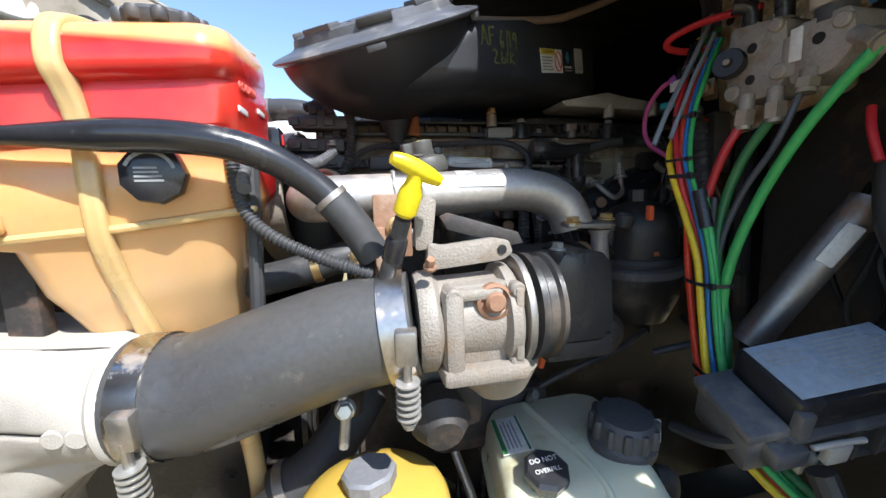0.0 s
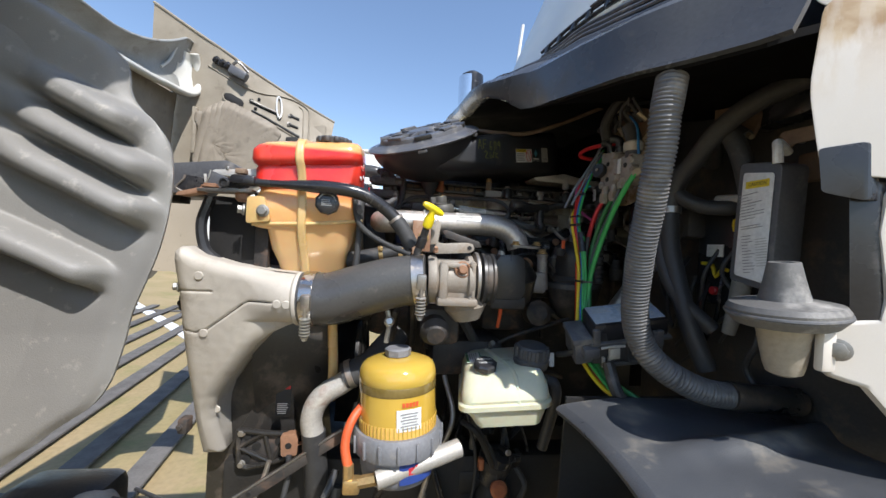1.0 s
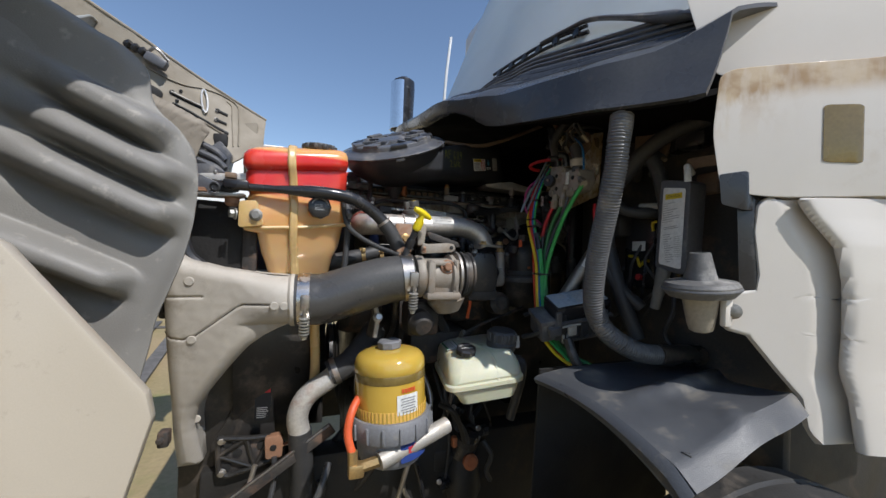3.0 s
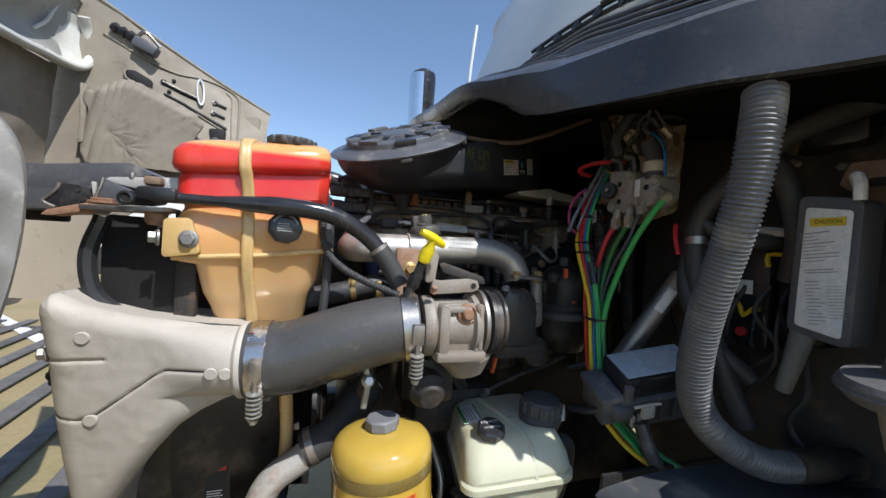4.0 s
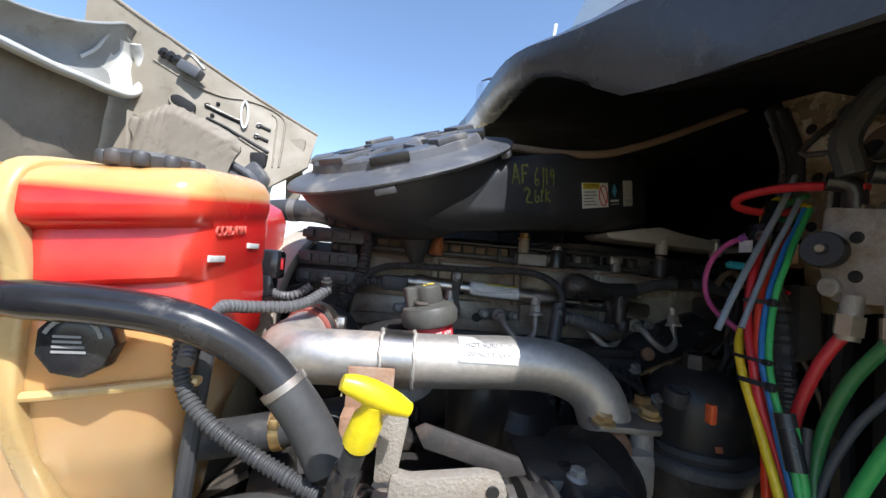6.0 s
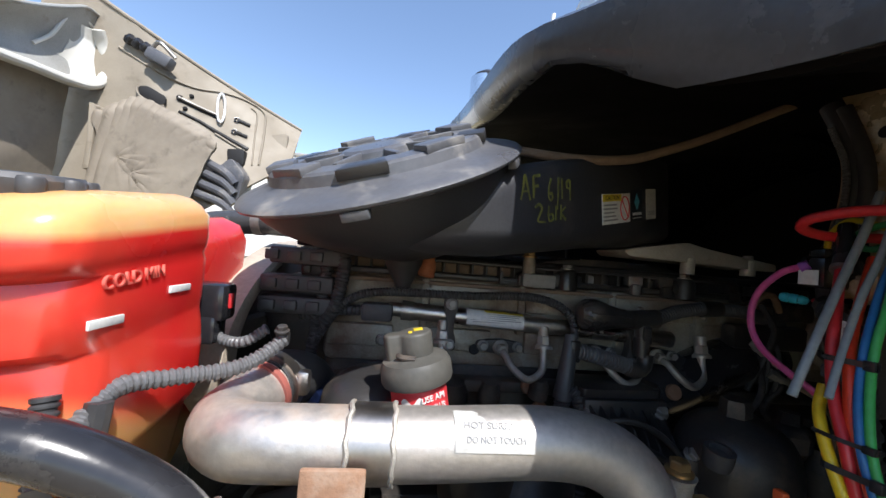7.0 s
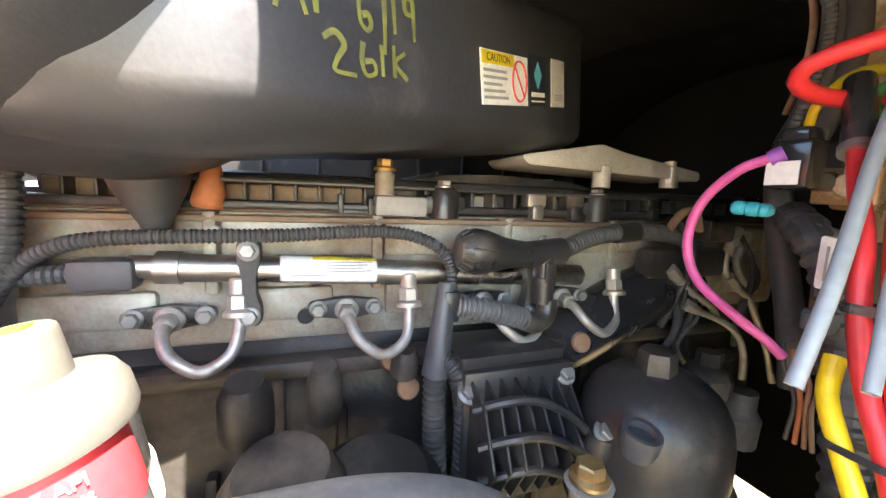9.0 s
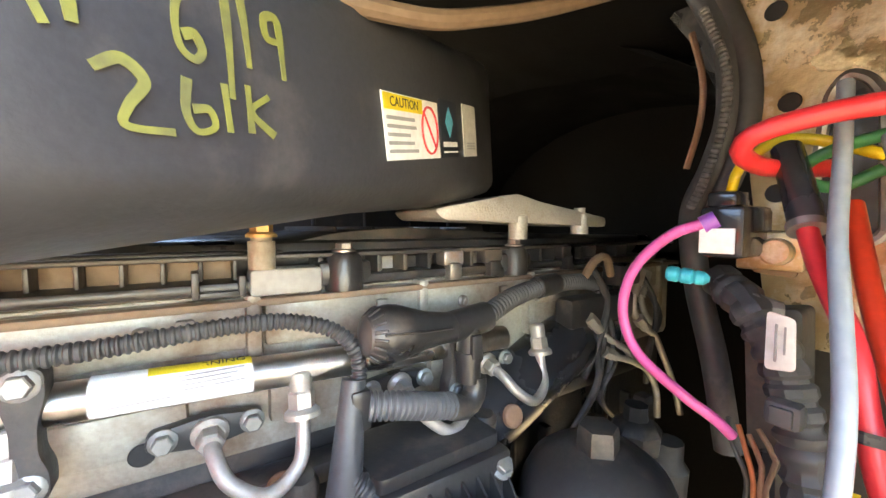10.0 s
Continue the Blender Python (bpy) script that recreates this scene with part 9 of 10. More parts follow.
part("dark_cable", G().tube([(0.750, 0.642, 2.015), (0.750, 0.619, 1.950), (0.750, 0.614, 1.900), (0.750, 0.622, 1.857), (0.750, 0.636, 1.820)], 0.0085, 14), black_rubber, so)
part("ribbed_cable", G().tube([(0.735, 0.644, 1.989), (0.735, 0.626, 1.937), (0.735, 0.626, 1.892), (0.735, 0.638, 1.848), (0.735, 0.648, 1.825)], 0.0034, 10, pitch=0.004, deep=0.0004), conduit_grey, so)
part("red_edge", G().tube([(0.780, 0.672, 1.994), (0.780, 0.661, 1.948), (0.780, 0.662, 1.907), (0.780, 0.672, 1.866)], 0.0030, 8), rusty, so)

# ---- corrugated conduit ----
co = thing("corrugated_conduit", (0.5, 0.12, 1.3), "thick grey corrugated plastic cable conduit", "conduit")
part("tube", G().tube([(0.514, 0.104, 1.846), (0.509, 0.101, 1.825), (0.505, 0.102, 1.79), (0.508, 0.110, 1.745), (0.509, 0.121, 1.70), (0.515, 0.139, 1.65), (0.519, 0.157, 1.60), (0.527, 0.175, 1.55), (0.533, 0.187, 1.50), (0.541, 0.193, 1.46), (0.553, 0.194, 1.43), (0.570, 0.188, 1.403), (0.605, 0.177, 1.375), (0.66, 0.165, 1.352), (0.74, 0.160, 1.343), (0.82, 0.155, 1.339)], 0.0212, 28, 0.0016, pitch=0.0060, deep=0.0012), conduit_grey, co, "", 60)
part("end_sleeve", G().tube([(0.70, 0.162, 1.347), (0.74, 0.160, 1.343), (0.83, 0.155, 1.339)], 0.0240, 24), cover_black, co)

# strut, cables and boxes on the firewall
stt = thing("gas_strut", (0.61, 0.33, 1.46), "dull aluminium gas strut leaning behind the air lines", "gas strut")
part("cylinder", G().tube([(0.740, 0.385, 1.612), (0.692, 0.418, 1.512), (0.650, 0.447, 1.422)], 0.0205, 24), worn_steel, stt)
lb_ = orient((0.6995, 0.3865, 1.560), (-0.62, -0.62, 0.05), (0.38, -0.26, 0.80))
part("label", G().box((0, 0, -0.0035), (0.055, 0.020, 0.010), 0.003, lb_), label_white, stt)
part("label_print", G().box((0.004, 0, 0.0018), (0.036, 0.010, 0.0006), 0, lb_), label_white, stt)
part("end_eye", G().lathe([(0.020, -0.012), (0.024, 0.0), (0.020, 0.012)], orient((0.758, 0.372, 1.648), (1, 0, 0)), 20), wall_brown, stt)
part("end_bracket", G().box((0.78, 0.36, 1.66), (0.05, 0.05, 0.07), 0.012), wall_brown, stt)
jb = thing("relay_box", (0.82, 0.27, 1.5), "black relay boxes with yellow clips on the firewall", "relay box")
part("box_body", G().box((0.83, 0.31, 1.585), (0.06, 0.10, 0.20), 0.01), gloss_black, jb)
part("box_label", G().box((0.798, 0.308, 1.600), (0.002, 0.042, 0.026), 0.0005), label_white, jb)
part("box_body", G().box((0.83, 0.215, 1.60), (0.06, 0.07, 0.18), 0.01), gloss_black, jb)
part("yellow_clip", G().tube([(0.797, 0.262, 1.640), (0.795, 0.262, 1.662), (0.795, 0.230, 1.662)], 0.004, 8), label_yellow, jb)
part("yellow_clip", G().tube([(0.797, 0.338, 1.572), (0.795, 0.310, 1.568), (0.795, 0.300, 1.545), (0.795, 0.285, 1.560), (0.795, 0.272, 1.560)], 0.004, 8), label_yellow, jb)
part("red_stud", G().disc((0.797, 0.30, 1.515), (-1, 0, 0), 0.009, 0.01), red_plastic, jb)
part("upper_box", G().box((0.83, 0.20, 1.90), (0.05, 0.12, 0.12), 0.015), gloss_black, jb)
part("tan_bracket", G().box((0.815, 0.305, 1.90), (0.02, 0.07, 0.12), 0.006), rusty_tan, jb)
part("tan_bracket", G().box((0.81, 0.13, 1.745), (0.02, 0.05, 0.05), 0.006), rusty_tan, jb)
hz = thing("heater_hose", (0.75, 0.25, 1.4), "black rubber heater hoses bending along the firewall", "heater hose")
part("hose", G().tube([(0.80, 0.12, 1.90), (0.745, 0.19, 1.865), (0.722, 0.237, 1.827), (0.718, 0.28, 1.785), (0.716, 0.318, 1.752), (0.712, 0.338, 1.700), (0.710, 0.331, 1.613), (0.712, 0.312, 1.545), (0.72, 0.28, 1.45), (0.74, 0.25, 1.36)], 0.0185, 18), black_rubber, hz)
part("hose_clamp", G().tube([(0.7115, 0.3365, 1.690), (0.7112, 0.3355, 1.676)], 0.0198, 22, 0.006), worn_steel, hz)
part("branch_hose", G().tube([(0.714, 0.33, 1.72), (0.74, 0.29, 1.69), (0.78, 0.25, 1.685), (0.84, 0.24, 1.70)], 0.015, 16), black_rubber, hz)
part("wall_plate", G().prism(rounded([(0.235, 1.93), (0.275, 1.93), (0.27, 1.85), (0.245, 1.82), (0.225, 1.86)], 0.008), 0.01, YZ(0.80), 0.003), rusty_tan, hz, "tan stained wall plate")
part("hose", G().tube([(0.80, 0.33, 1.79), (0.75, 0.27, 1.84), (0.745, 0.22, 1.80), (0.76, 0.20, 1.70), (0.78, 0.22, 1.62)], 0.017, 16), black_rubber, hz)
part("hose", G().tube([(0.72, 0.36, 1.66), (0.70, 0.34, 1.58), (0.71, 0.30, 1.50), (0.75, 0.25, 1.44)], 0.015, 16), black_rubber, hz)
part("red_cable", G().tube([(0.70, 0.372, 1.715), (0.693, 0.366, 1.69), (0.690, 0.355, 1.655)], 0.0045, 12), red_plastic, hz)
part("orange_lug", G().box((0.56, 0.53, 1.60), (0.008, 0.010, 0.022), 0.002), orange_plastic, hz)
part("branch_cable", G().tube([(0.36, 0.74, 1.945), (0.43, 0.705, 1.932), (0.50, 0.70, 1.937), (0.55, 0.70, 1.953), (0.60, 0.70, 1.973), (0.656, 0.70, 1.999), (0.72, 0.70, 2.030), (0.80, 0.70, 2.068)], 0.0062, 10), rusty_tan, hz, "tan sleeved cable")

# labelled slim box and the breather cone
bt = thing("extinguisher_case", (0.71, 0.125, 1.52), "slim dark case with a long white instruction label", "case")
part("case", G().prism(rounded([(0.098, 1.738), (0.170, 1.750), (0.180, 1.545), (0.106, 1.533)], 0.012), 0.050, YZ(0.706), 0.008, 3), lid_grey, bt)
pl2 = part("instruction_label", G().prism(rounded([(0.107, 1.722), (0.160, 1.731), (0.168, 1.556), (0.114, 1.545)], 0.006), 0.0012, YZ(0.7030), 0.0003), label_white, bt, "white label with yellow heading")
part("heading", G().box((0.7022, 0.134, 1.708), (0.001, 0.040, 0.012), 0), label_yellow, pl2)
lettering("CAUTION", 0.008, orient((0.7014, 0.133, 1.708), (-1, 0, 0), (0, -1, 0)), ink, pl2, "label_print", 0.0001, 0.03)
lm3 = orient((0.7022, 0.137, 1.64), (-1, 0, 0), (0, -1, 0.12))
part("fine_print", bars(bars(bars(G(), lm3, -0.022, 0.022, 0.010, 0.056, 9, 0.0011, 0.7), lm3, -0.022, 0.022, -0.006, 0.002, 2, 0.0011, 0.3), lm3, -0.022, 0.000, -0.080, -0.014, 13, 0.0011, 0.6), print_grey, pl2)
part("foot_note", bars(G(), lm3, 0.002, 0.022, -0.070, -0.022, 11, 0.0011, 0.1), label_grey, pl2)
part("strap", G().tube([(0.70, 0.10, 1.735), (0.698, 0.100, 1.76), (0.71, 0.11, 1.77), (0.74, 0.12, 1.76)], 0.007, 10), label_white, bt)
part("foot", G().tube([(0.715, 0.162, 1.545), (0.715, 0.172, 1.50), (0.715, 0.184, 1.450)], 0.014, 14, taper=lambda t: 1.1 - 0.35 * t, hollow=0.6), cap_grey, bt)
part("hanger", G().prism(rounded([(0.060, 1.790), (0.128, 1.795), (0.140, 1.765), (0.125, 1.752), (0.110, 1.770), (0.060, 1.768)], 0.006), 0.004, YZ(0.735), 0.001), rusty_tan, bt, "tan stained hanger plate")
wt2 = thing("firewall_wiring", (0.78, 0.22, 1.65), "loose wires, a pale tube and a cut cable on the firewall", "wiring")
part("pale_tube", G().tube([(0.775, 0.285, 1.706), (0.775, 0.24, 1.702), (0.775, 0.19, 1.692)], 0.008, 10), label_grey, wt2)
part("cut_cable", G().tube([(0.80, 0.30, 1.87), (0.775, 0.25, 1.842), (0.765, 0.215, 1.818)], 0.009, 10), black_rubber, wt2)
part("cable_core", G().tube([(0.765, 0.216, 1.819), (0.762, 0.205, 1.811)], 0.005, 8), brass_dull, wt2)
random.seed(91)
for k in range(12):
    y, z = 0.20 + 0.02 * k, random.uniform(1.42, 1.60)
    part("wire", G().tube([(0.80, y, z + 0.05), (0.78, y + random.uniform(-0.02, 0.02), z), (0.785, y + random.uniform(-0.03, 0.03), z - 0.06), (0.80, y + random.uniform(-0.05, 0.05), z - 0.12)], random.uniform(0.003, 0.006), 8), (black_rubber, gloss_black, black_rubber, black_rubber, gloss_black)[k % 5], wt2)
for y, z in ((0.33, 1.84), (0.30, 1.80), (0.26, 1.875), (0.18, 1.81), (0.34, 1.69), (0.28, 1.63), (0.23, 1.50)):
    part("wall_stud", G().hexbolt((0.842, y, z), (-1, 0, 0), 0.008, 0.020), zinc, wt2)
cn_ = thing("rubber_breather_cone", (0.62, 0.01, 1.45), "worn grey rubber cone seal on a round canister", "breather")
m3 = orient((0.618, 0.010, 1.512), (-0.10, -0.03, 1))
part("disc", G().lathe([(0.030, -0.012), (0.052, -0.010), (0.0605, 0.0), (0.061, 0.010), (0.057, 0.016), (0.040, 0.019), (0.026, 0.021)], m3, 44), worn_rubber, cn_)
part("lip", G().tube([m3 @ Vector((0.0605 * math.cos(a), 0.0605 * math.sin(a), 0.004)) for a in [2 * math.pi * k / 40 for k in range(41)]], 0.0028, 8), conduit_grey, cn_, "scuffed pale lip")
part("cone", G().lathe([(0.028, 0.019), (0.0255, 0.028), (0.0205, 0.050), (0.0175, 0.066), (0.0165, 0.069), (0.011, 0.069), (0.010, 0.05)], m3, 32), worn_rubber, cn_)
part("canister", G().lathe([(0.012, -0.078), (0.019, -0.074), (0.022, -0.064), (0.026, -0.040), (0.030, -0.012)], m3, 32), cup_tan, cn_, "yellowed plastic cup")
part("tab", G().box((0.640, -0.022, 1.475), (0.020, 0.012, 0.05), 0.004), white_paint, cn_)

# ---- low front: pipes, bracket, cross members ----
lp = thing("lower_coolant_elbow", (-0.03, 0.57, 1.1), "grey metal coolant elbow joined to a black hose", "pipe elbow")
part("elbow", G().tube([(-0.060, 0.565, 1.090), (-0.066, 0.565, 1.125), (-0.058, 0.565, 1.160), (-0.036, 0.566, 1.190), (0.004, 0.568, 1.215), (0.03, 0.57, 1.236)], 0.0265, 24), pipe_dull, lp)
part("lower_hose", G().tube([(-0.059, 0.566, 1.095), (-0.056, 0.57, 1.05), (-0.05, 0.58, 0.98), (-0.05, 0.60, 0.90)], 0.029, 20), black_rubber, lp)
part("hose", G().tube([(0.01, 0.57, 1.232), (0.06, 0.575, 1.255), (0.10, 0.60, 1.29), (0.14, 0.64, 1.33)], 0.034, 22), black_rubber, lp)
part("clamp", G().lathe([(0.035, -0.007), (0.0365, -0.007), (0.0365, 0.007), (0.035, 0.007)], orient((0.025, 0.571, 1.239), (1, 0, 0.4)), 28), worn_steel, lp)
lbk = thing("cast_steering_bracket", (-0.2, 0.60, 0.95), "black openwork cast bracket with a rusty joint", "bracket")
web = [(-0.249, 1.085), (-0.185, 1.076), (-0.128, 1.074), (-0.098, 1.050), (-0.100, 1.022), (-0.165, 1.000), (-0.224, 0.988), (-0.245, 0.998)]
casting = part("casting", G().prism(rounded(web, 0.012), 0.010, XZ(0.603), 0.003), grimy, lbk, "dirty black cast plate with webs")
for a, b in zip(web, web[1:] + web[:1]):
    part("rim_web", G().tube([(a[0], 0.598, a[1]), (b[0], 0.598, b[1])], 0.0065, 8), engine_black, casting)
for a, b in (((-0.247, 1.040), (-0.185, 1.076)), ((-0.247, 1.040), (-0.165, 1.000)), ((-0.185, 1.076), (-0.165, 1.000)), ((-0.165, 1.000), (-0.128, 1.074))):
    part("rim_web", G().tube([(a[0], 0.598, a[1]), (b[0], 0.598, b[1])], 0.005, 8), engine_black, casting)
for x, z in ((-0.228, 1.068), (-0.228, 1.008), (-0.205, 1.040), (-0.150, 1.052)):
    part("web_hole", G().lathe([(0.011, 0.0), (0.0105, 0.002), (0.004, 0.0022)], orient((x, 0.6025, z), (0, -1, 0)), 14), dark_parts_and_shade, casting)
for x, z in ((-0.241, 1.078), (-0.238, 0.998)):
    part("bolt", G().hexbolt((x, 0.597, z), (0, -1, 0), 0.008, 0.008), worn_steel, lbk)
part("rusty_joint", G().prism(rounded([(-0.142, 1.078), (-0.108, 1.082), (-0.098, 1.070), (-0.100, 1.026), (-0.138, 1.024)], 0.006), 0.024, XZ(0.578), 0.004), rusty, lbk, "rusty joint block")
part("joint_hole", G().disc((-0.121, 0.5775, 1.052), (0, -1, 0), 0.008, 0.001), dark_parts_and_shade, lbk)
part("rusty_strap", G().tube([(-0.100, 0.585, 1.052), (-0.070, 0.582, 1.066), (-0.040, 0.58, 1.086), (-0.034, 0.58, 1.066)], 0.008, 8, oval=0.4), rusty, lbk)
part("steering_link", G().box((0, 0, 0), (0.40, 0.008, 0.030), 0.002, orient((-0.146, 0.55, 0.988), (-0.549, 0, 0.836), (0.836, 0, 0.549))), grimy, lbk, "flat steel steering link, dusty")
# brighter strip painted for the light along the link's edge
part("lit_edge", G().tube([(-0.318, 0.546, 0.890), (-0.146, 0.546, 1.002), (0.012, 0.546, 1.106)], 0.0028, 6), worn_steel, lbk)
for x, z in ((-0.29, 0.893), (-0.20, 0.953), (-0.05, 1.052)):
    part("link_hole", G().disc((x, 0.5455, z), (0, -1, 0), 0.006, 0.001), dark_parts_and_shade, lbk)
part("tie_rod", G().tube([(-0.160, 0.56, 1.025), (-0.175, 0.555, 0.97), (-0.205, 0.55, 0.905), (-0.221, 0.55, 0.862)], 0.0062, 10), worn_steel, lbk)
part("drop_hose", G().tube([(-0.118, 0.575, 1.03), (-0.116, 0.57, 0.98), (-0.125, 0.56, 0.92), (-0.128, 0.56, 0.88)], 0.007, 10), black_rubber, lbk)
part("low_knuckle", G().lathe([(0.020, 0.0), (0.026, 0.010), (0.024, 0.030), (0.012, 0.036)], orient((-0.195, 0.53, 0.845), (0.2, -1, 0.3)), 20), grimy, lbk)
part("knuckle_pin", G().hexbolt((-0.188, 0.497, 0.853), (0.2, -1, 0.3), 0.009, 0.012), rusty, lbk)
part("knuckle_arm", G().tube([(-0.30, 0.52, 0.84), (-0.24, 0.52, 0.85), (-0.195, 0.52, 0.848), (-0.14, 0.52, 0.82)], 0.013, 12, oval=0.6), grimy, lbk)
part("shield", G().prism(rounded([(-0.27, 1.05), (-0.19, 1.20), (-0.135, 1.22), (-0.12, 1.05), (-0.20, 0.86), (-0.29, 0.86)], 0.01), 0.012, XZ(0.64), 0.003), engine_black, lbk)
dk = part("danger_label", G().prism(rounded([(-0.172, 1.194), (-0.132, 1.192), (-0.135, 1.102), (-0.172, 1.104)], 0.003), 0.0012, XZ(0.632), 0), label_black, lbk, "black and red danger label")
part("red_heading", G().box((-0.152, 0.6314, 1.183), (0.034, 0.0008, 0.015), 0), label_red, dk)
part("print", bars(G(), orient((-0.152, 0.6314, 1.135), (0, -1, 0), (1, 0, 0)), -0.015, 0.015, -0.026, 0.004, 6, 0.002), label_white, dk)
fp = thing("front_axle_hose", (-0.4, 0.45, 0.9), "dirty grey hoses crossing low in front of the axle", "hose")
part("hose", G().tube([(-0.44, 0.45, 1.010), (-0.38, 0.45, 0.992), (-0.336, 0.45, 0.975), (-0.276, 0.45, 0.942), (-0.214, 0.45, 0.894), (-0.175, 0.45, 0.850), (-0.15, 0.46, 0.79)], 0.0105, 14), black_rubber, fp)
part("ribbed_hose", G().tube([(-0.44, 0.43, 0.965), (-0.327, 0.43, 0.931), (-0.288, 0.43, 0.907), (-0.238, 0.43, 0.881), (-0.20, 0.44, 0.84)], 0.0085, 14, pitch=0.006, deep=0.0008), conduit_grey, fp)
part("grey_hose", G().tube([(-0.20, 0.46, 0.846), (-0.150, 0.46, 0.853), (-0.090, 0.46, 0.870), (-0.055, 0.46, 0.902), (-0.032, 0.46, 0.945), (-0.009, 0.465, 0.995), (0.01, 0.49, 1.04)], 0.0085, 14), hose_rubber, fp)
part("thin_line", G().tube([(-0.40, 0.46, 1.03), (-0.33, 0.46, 0.99), (-0.29, 0.46, 0.93), (-0.26, 0.46, 0.87)], 0.004, 8), gloss_black, fp)
fo = thing("fog_lamp_housing", (-0.5, 0.42, 0.9), "grey plastic lamp housing behind the fender", "lamp housing")
part("shell", G().lathe([(0.03, 0), (0.05, 0.02), (0.055, 0.08), (0.04, 0.10)], orient((-0.50, 0.50, 0.97), (0.3, -1, 0.1)), 26), collar_grey, fo)
part("backing", G().box((-0.56, 0.50, 0.93), (0.20, 0.12, 0.20), 0.03), engine_black, fo)
wp2 = thing("dust_capped_valve", (0.35, 0.6, 0.9), "grimy valve with orange dust caps on a black casting", "valve")
part("casting", G().lathe([(0.05, 0), (0.06, 0.03), (0.05, 0.10), (0.03, 0.14)], orient((0.43, 0.62, 0.80), (0, 0, 1)), 20).box((0.40, 0.64, 0.92), (0.14, 0.06, 0.07), 0.012), frame_black, wp2)
part("dust_cap", G().lathe([(0.026, 0), (0.028, 0.012), (0.018, 0.02)], orient((0.432, 0.575, 0.928), (0, -1, 0.2)) @ Matrix.Diagonal((0.85, 0.85, 1, 1)), 22), orange_dull, wp2)
part("dust_cap", G().box((0.384, 0.585, 0.990), (0.016, 0.02, 0.032), 0.005), orange_dull, wp2)
part("steel_band", G().lathe([(0.040, -0.012), (0.046, -0.010), (0.046, 0.010), (0.040, 0.012)], orient((0.43, 0.61, 0.985), (0.3, -0.3, 1)), 24), grimy, wp2)
part("valve_stem", G().lathe([(0.036, -0.04), (0.040, 0), (0.036, 0.05), (0.02, 0.06)], orient((0.43, 0.61, 0.965), (0.3, -0.3, 1)), 24), gloss_black, wp2)
part("wire_nest", G().tube([(0.49, 0.60, 0.97), (0.51, 0.58, 0.93), (0.50, 0.59, 0.88), (0.52, 0.6, 0.84)], 0.008, 8), black_rubber, wp2)
solo("yellow_pipe", G().tube([(-0.06, 0.60, 1.50), (-0.035, 0.60, 1.42), (-0.03, 0.60, 1.34), (-0.025, 0.61, 1.24), (-0.03, 0.63, 1.15)], 0.013, 12), cream_plastic, "yellowed plastic overflow pipe below the coolant tank", "pipe")
solo("hose_union", G().hexbolt((0.115, 0.475, 1.395), (0, -1, 0.3), 0.009, 0.018).tube([(0.11, 0.48, 1.42), (0.115, 0.478, 1.39), (0.11, 0.48, 1.345)], 0.006, 8), cap_steel, "dull steel hose union beneath the charge hose", "hose union")
g = G()
g.box((0.24, 0.52, 1.385), (0.09, 0.08, 0.09), 0.015).lathe([(0.03, 0), (0.035, 0.03), (0.02, 0.05)], orient((0.22, 0.47, 1.39), (0, -1, -0.3)), 18)
solo("egr_valve", g, grimy, "grimy cast valve under the throttle", "valve")

uh = thing("upper_radiator_hose", (0.0, 0.92, 1.80), "dusty black radiator hose arching over the fan shroud", "hose")
part("hose", G().tube([(-0.20, 0.97, 1.800), (-0.10, 0.94, 1.818), (-0.02, 0.92, 1.825), (0.05, 0.915, 1.820), (0.11, 0.93, 1.79)], 0.022, 20), hose_rubber, uh)
part("hose_clamp", G().tube([(-0.035, 0.9225, 1.8245), (-0.020, 0.920, 1.825)], 0.0232, 24, 0.006), worn_steel, uh)
fc = thing("front_cover_loom", (0.04, 0.80, 1.6), "black wiring loom and connectors over the engine front cover", "wiring loom")
part("front_cover", G().prism(rounded([(-0.06, 1.45), (0.10, 1.45), (0.12, 1.72), (0.08, 1.765), (-0.06, 1.765)], 0.02), 0.05, XZ(0.90), 0.01), engine_black, fc)
for x, z, w in ((0.085, 1.800, 0.045), (0.070, 1.776, 0.05), (0.095, 1.756, 0.045), (0.080, 1.738, 0.04)):
    part("connector", G().box((x, 0.83, z), (w, 0.032, 0.020), 0.004).box((x - w * 0.3, 0.812, z), (0.012, 0.010, 0.012), 0.002), cover_black, fc)
part("loom", G().tube([(0.055, 0.84, 1.812), (0.085, 0.825, 1.816), (0.105, 0.81, 1.79), (0.112, 0.80, 1.75), (0.105, 0.80, 1.69), (0.10, 0.80, 1.63)], 0.008, 10, pitch=0.006, deep=0.0008), black_rubber, fc)
sh_ = thing("low_front_plate", (-0.25, 0.66, 0.75), "bent black steel plate with a bright strip for its lit lip and a rusty edge, under the filter", "steel plate")
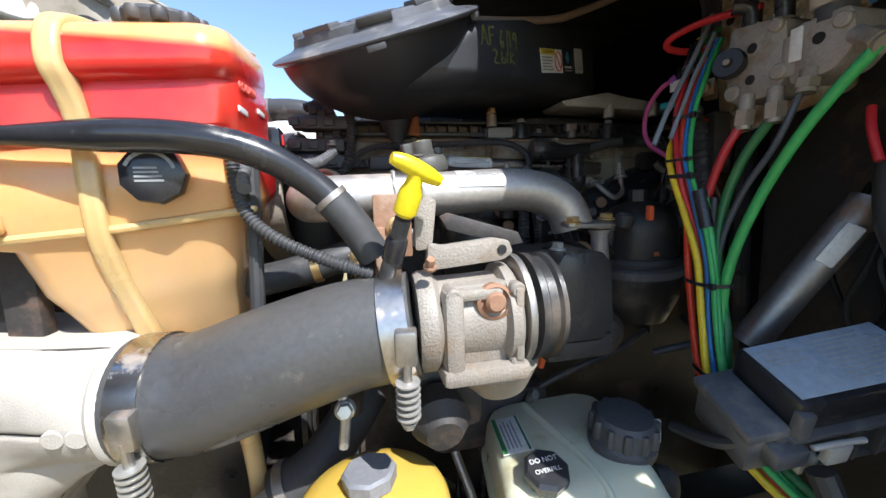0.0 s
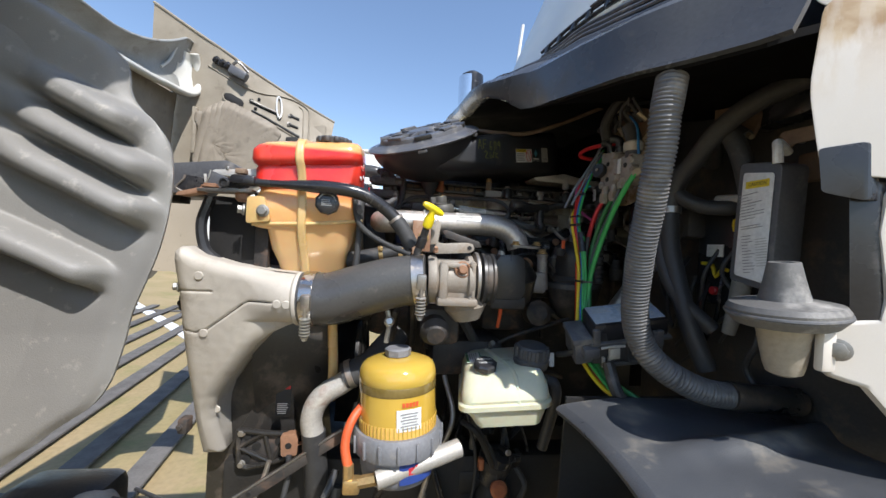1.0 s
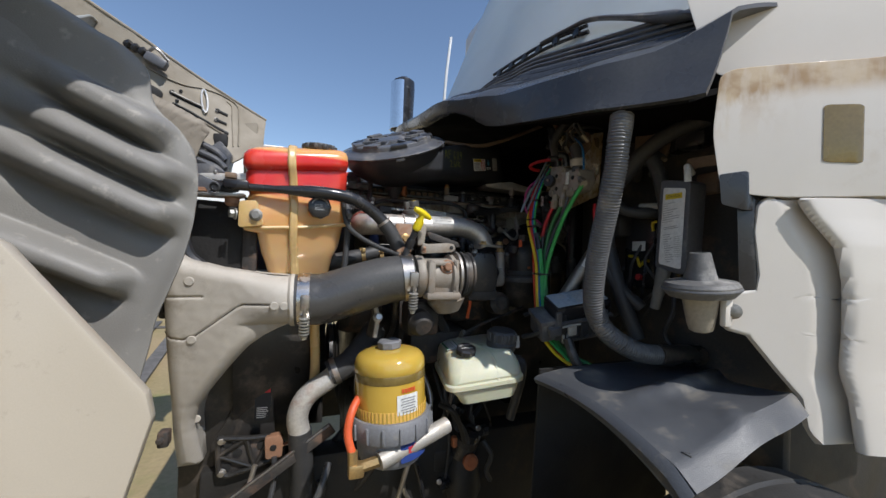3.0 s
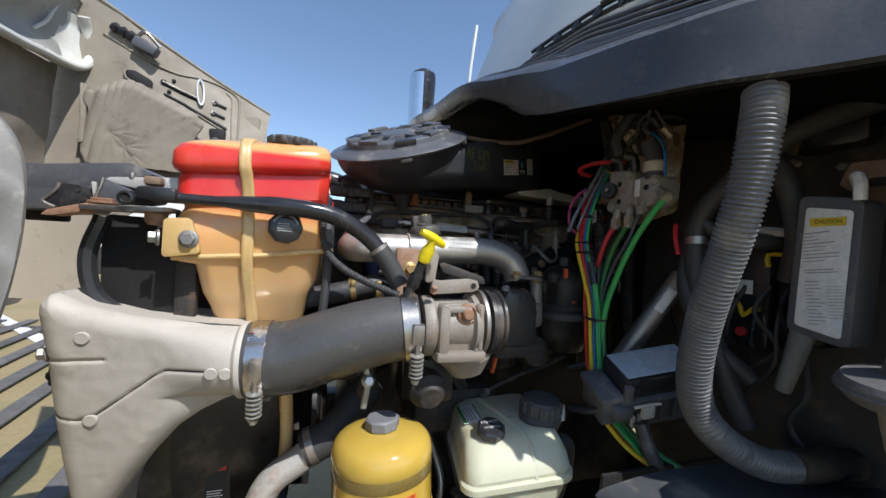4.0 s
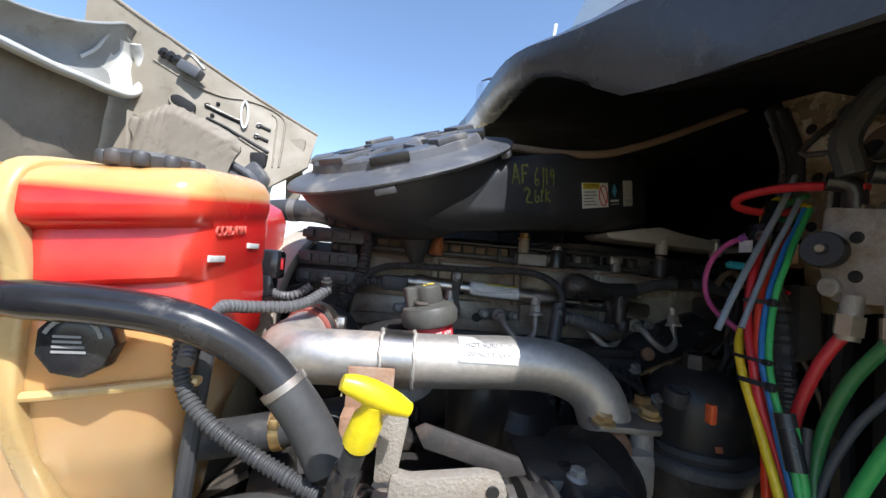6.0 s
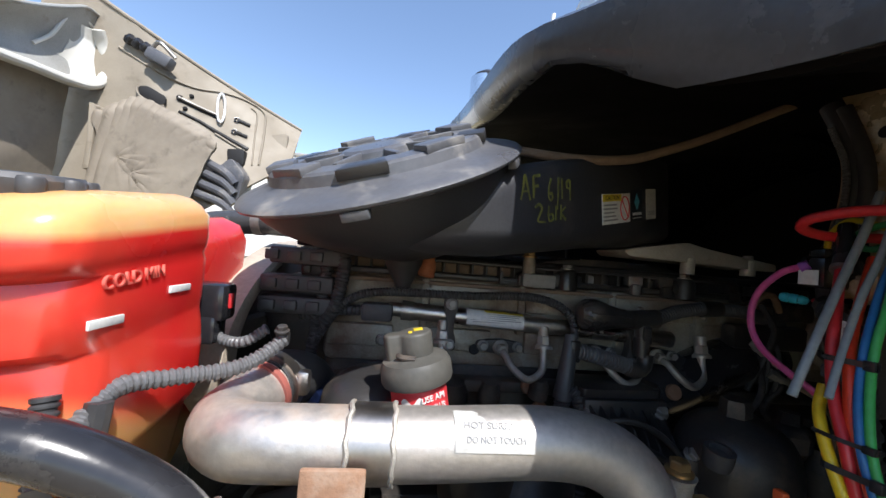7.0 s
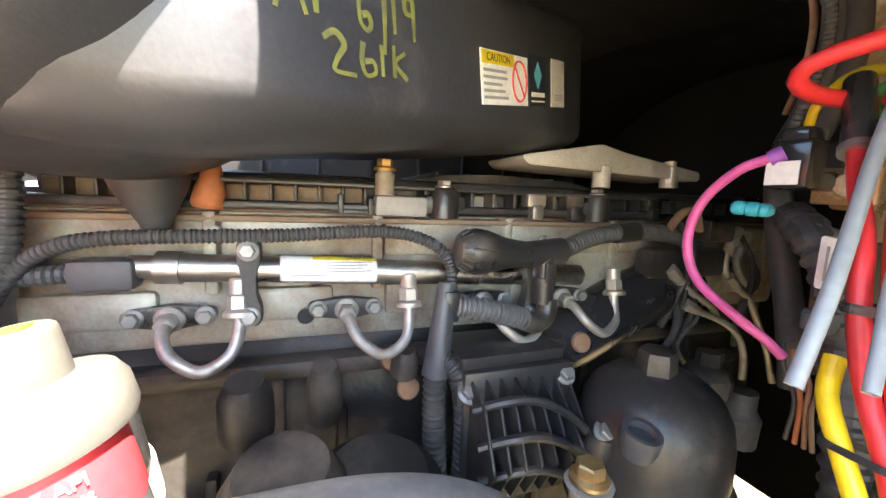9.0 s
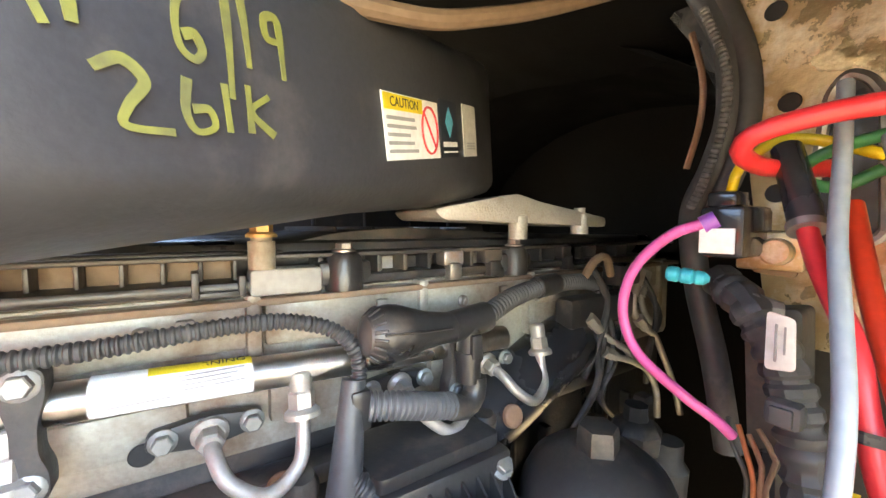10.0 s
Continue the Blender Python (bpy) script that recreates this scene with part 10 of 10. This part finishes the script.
part("plate", G().prism(rounded([(0.005, 0.855), (0.19, 0.900), (0.25, 0.890), (0.265, 0.800), (0.10, 0.745), (-0.03, 0.725)], 0.02), 0.05, XZ(0.66), 0.006), gloss_black, sh_)
# bright tube stands in for light caught by the plate's upper lip
part("lit_lip", G().tube([(0.005, 0.632, 0.858), (0.10, 0.630, 0.880), (0.19, 0.630, 0.902), (0.245, 0.632, 0.893)], 0.005, 8), worn_steel, sh_)
part("rust_edge", G().tube([(0.02, 0.630, 0.762), (0.05, 0.628, 0.775), (0.09, 0.630, 0.772)], 0.007, 8), rusty, sh_)
part("bracket_pipe", G().tube([(0.235, 0.62, 0.90), (0.240, 0.61, 0.85), (0.262, 0.62, 0.81), (0.262, 0.63, 0.77)], 0.006, 10), worn_steel, sh_)
part("brake_hose", G().tube([(0.003, 0.60, 0.93), (-0.01, 0.59, 0.885), (-0.06, 0.58, 0.83), (-0.11, 0.57, 0.79), (-0.18, 0.57, 0.77)], 0.013, 14), hose_rubber, sh_)

random.seed(77)
lc = thing("low_bay_cable", (0.3, 0.62, 1.0), "greasy black cables and steel lines tied low in the bay", "cables")
for k in range(12):
    x = 0.22 + 0.026 * k
    y = random.uniform(0.53, 0.66)
    z = random.uniform(0.98, 1.16)
    r = random.uniform(0.004, 0.010)
    part("cable", G().tube([(x, y + 0.05, z + 0.10), (x + random.uniform(-0.03, 0.03), y, z), (x + random.uniform(-0.05, 0.05), y + random.uniform(-0.02, 0.02), z - 0.12), (x + random.uniform(-0.08, 0.08), y + 0.02, z - 0.28)], r, 10, 0.01), worn_steel if k % 5 == 2 else (gloss_black if k % 2 else black_rubber), lc)
for x, y, z in ((0.30, 0.58, 1.05), (0.40, 0.60, 1.08), (0.47, 0.57, 1.02), (0.36, 0.60, 0.86)):
    part("plug_connector", G().box((x, y, z), (0.034, 0.028, 0.026), 0.004).box((x + 0.006, y - 0.016, z), (0.014, 0.008, 0.012), 0.002), gloss_black, lc)
    part("clip_screw", G().hexbolt((x - 0.02, y - 0.012, z + 0.014), (0, -1, 0.2), 0.006, 0.008), worn_steel, lc)
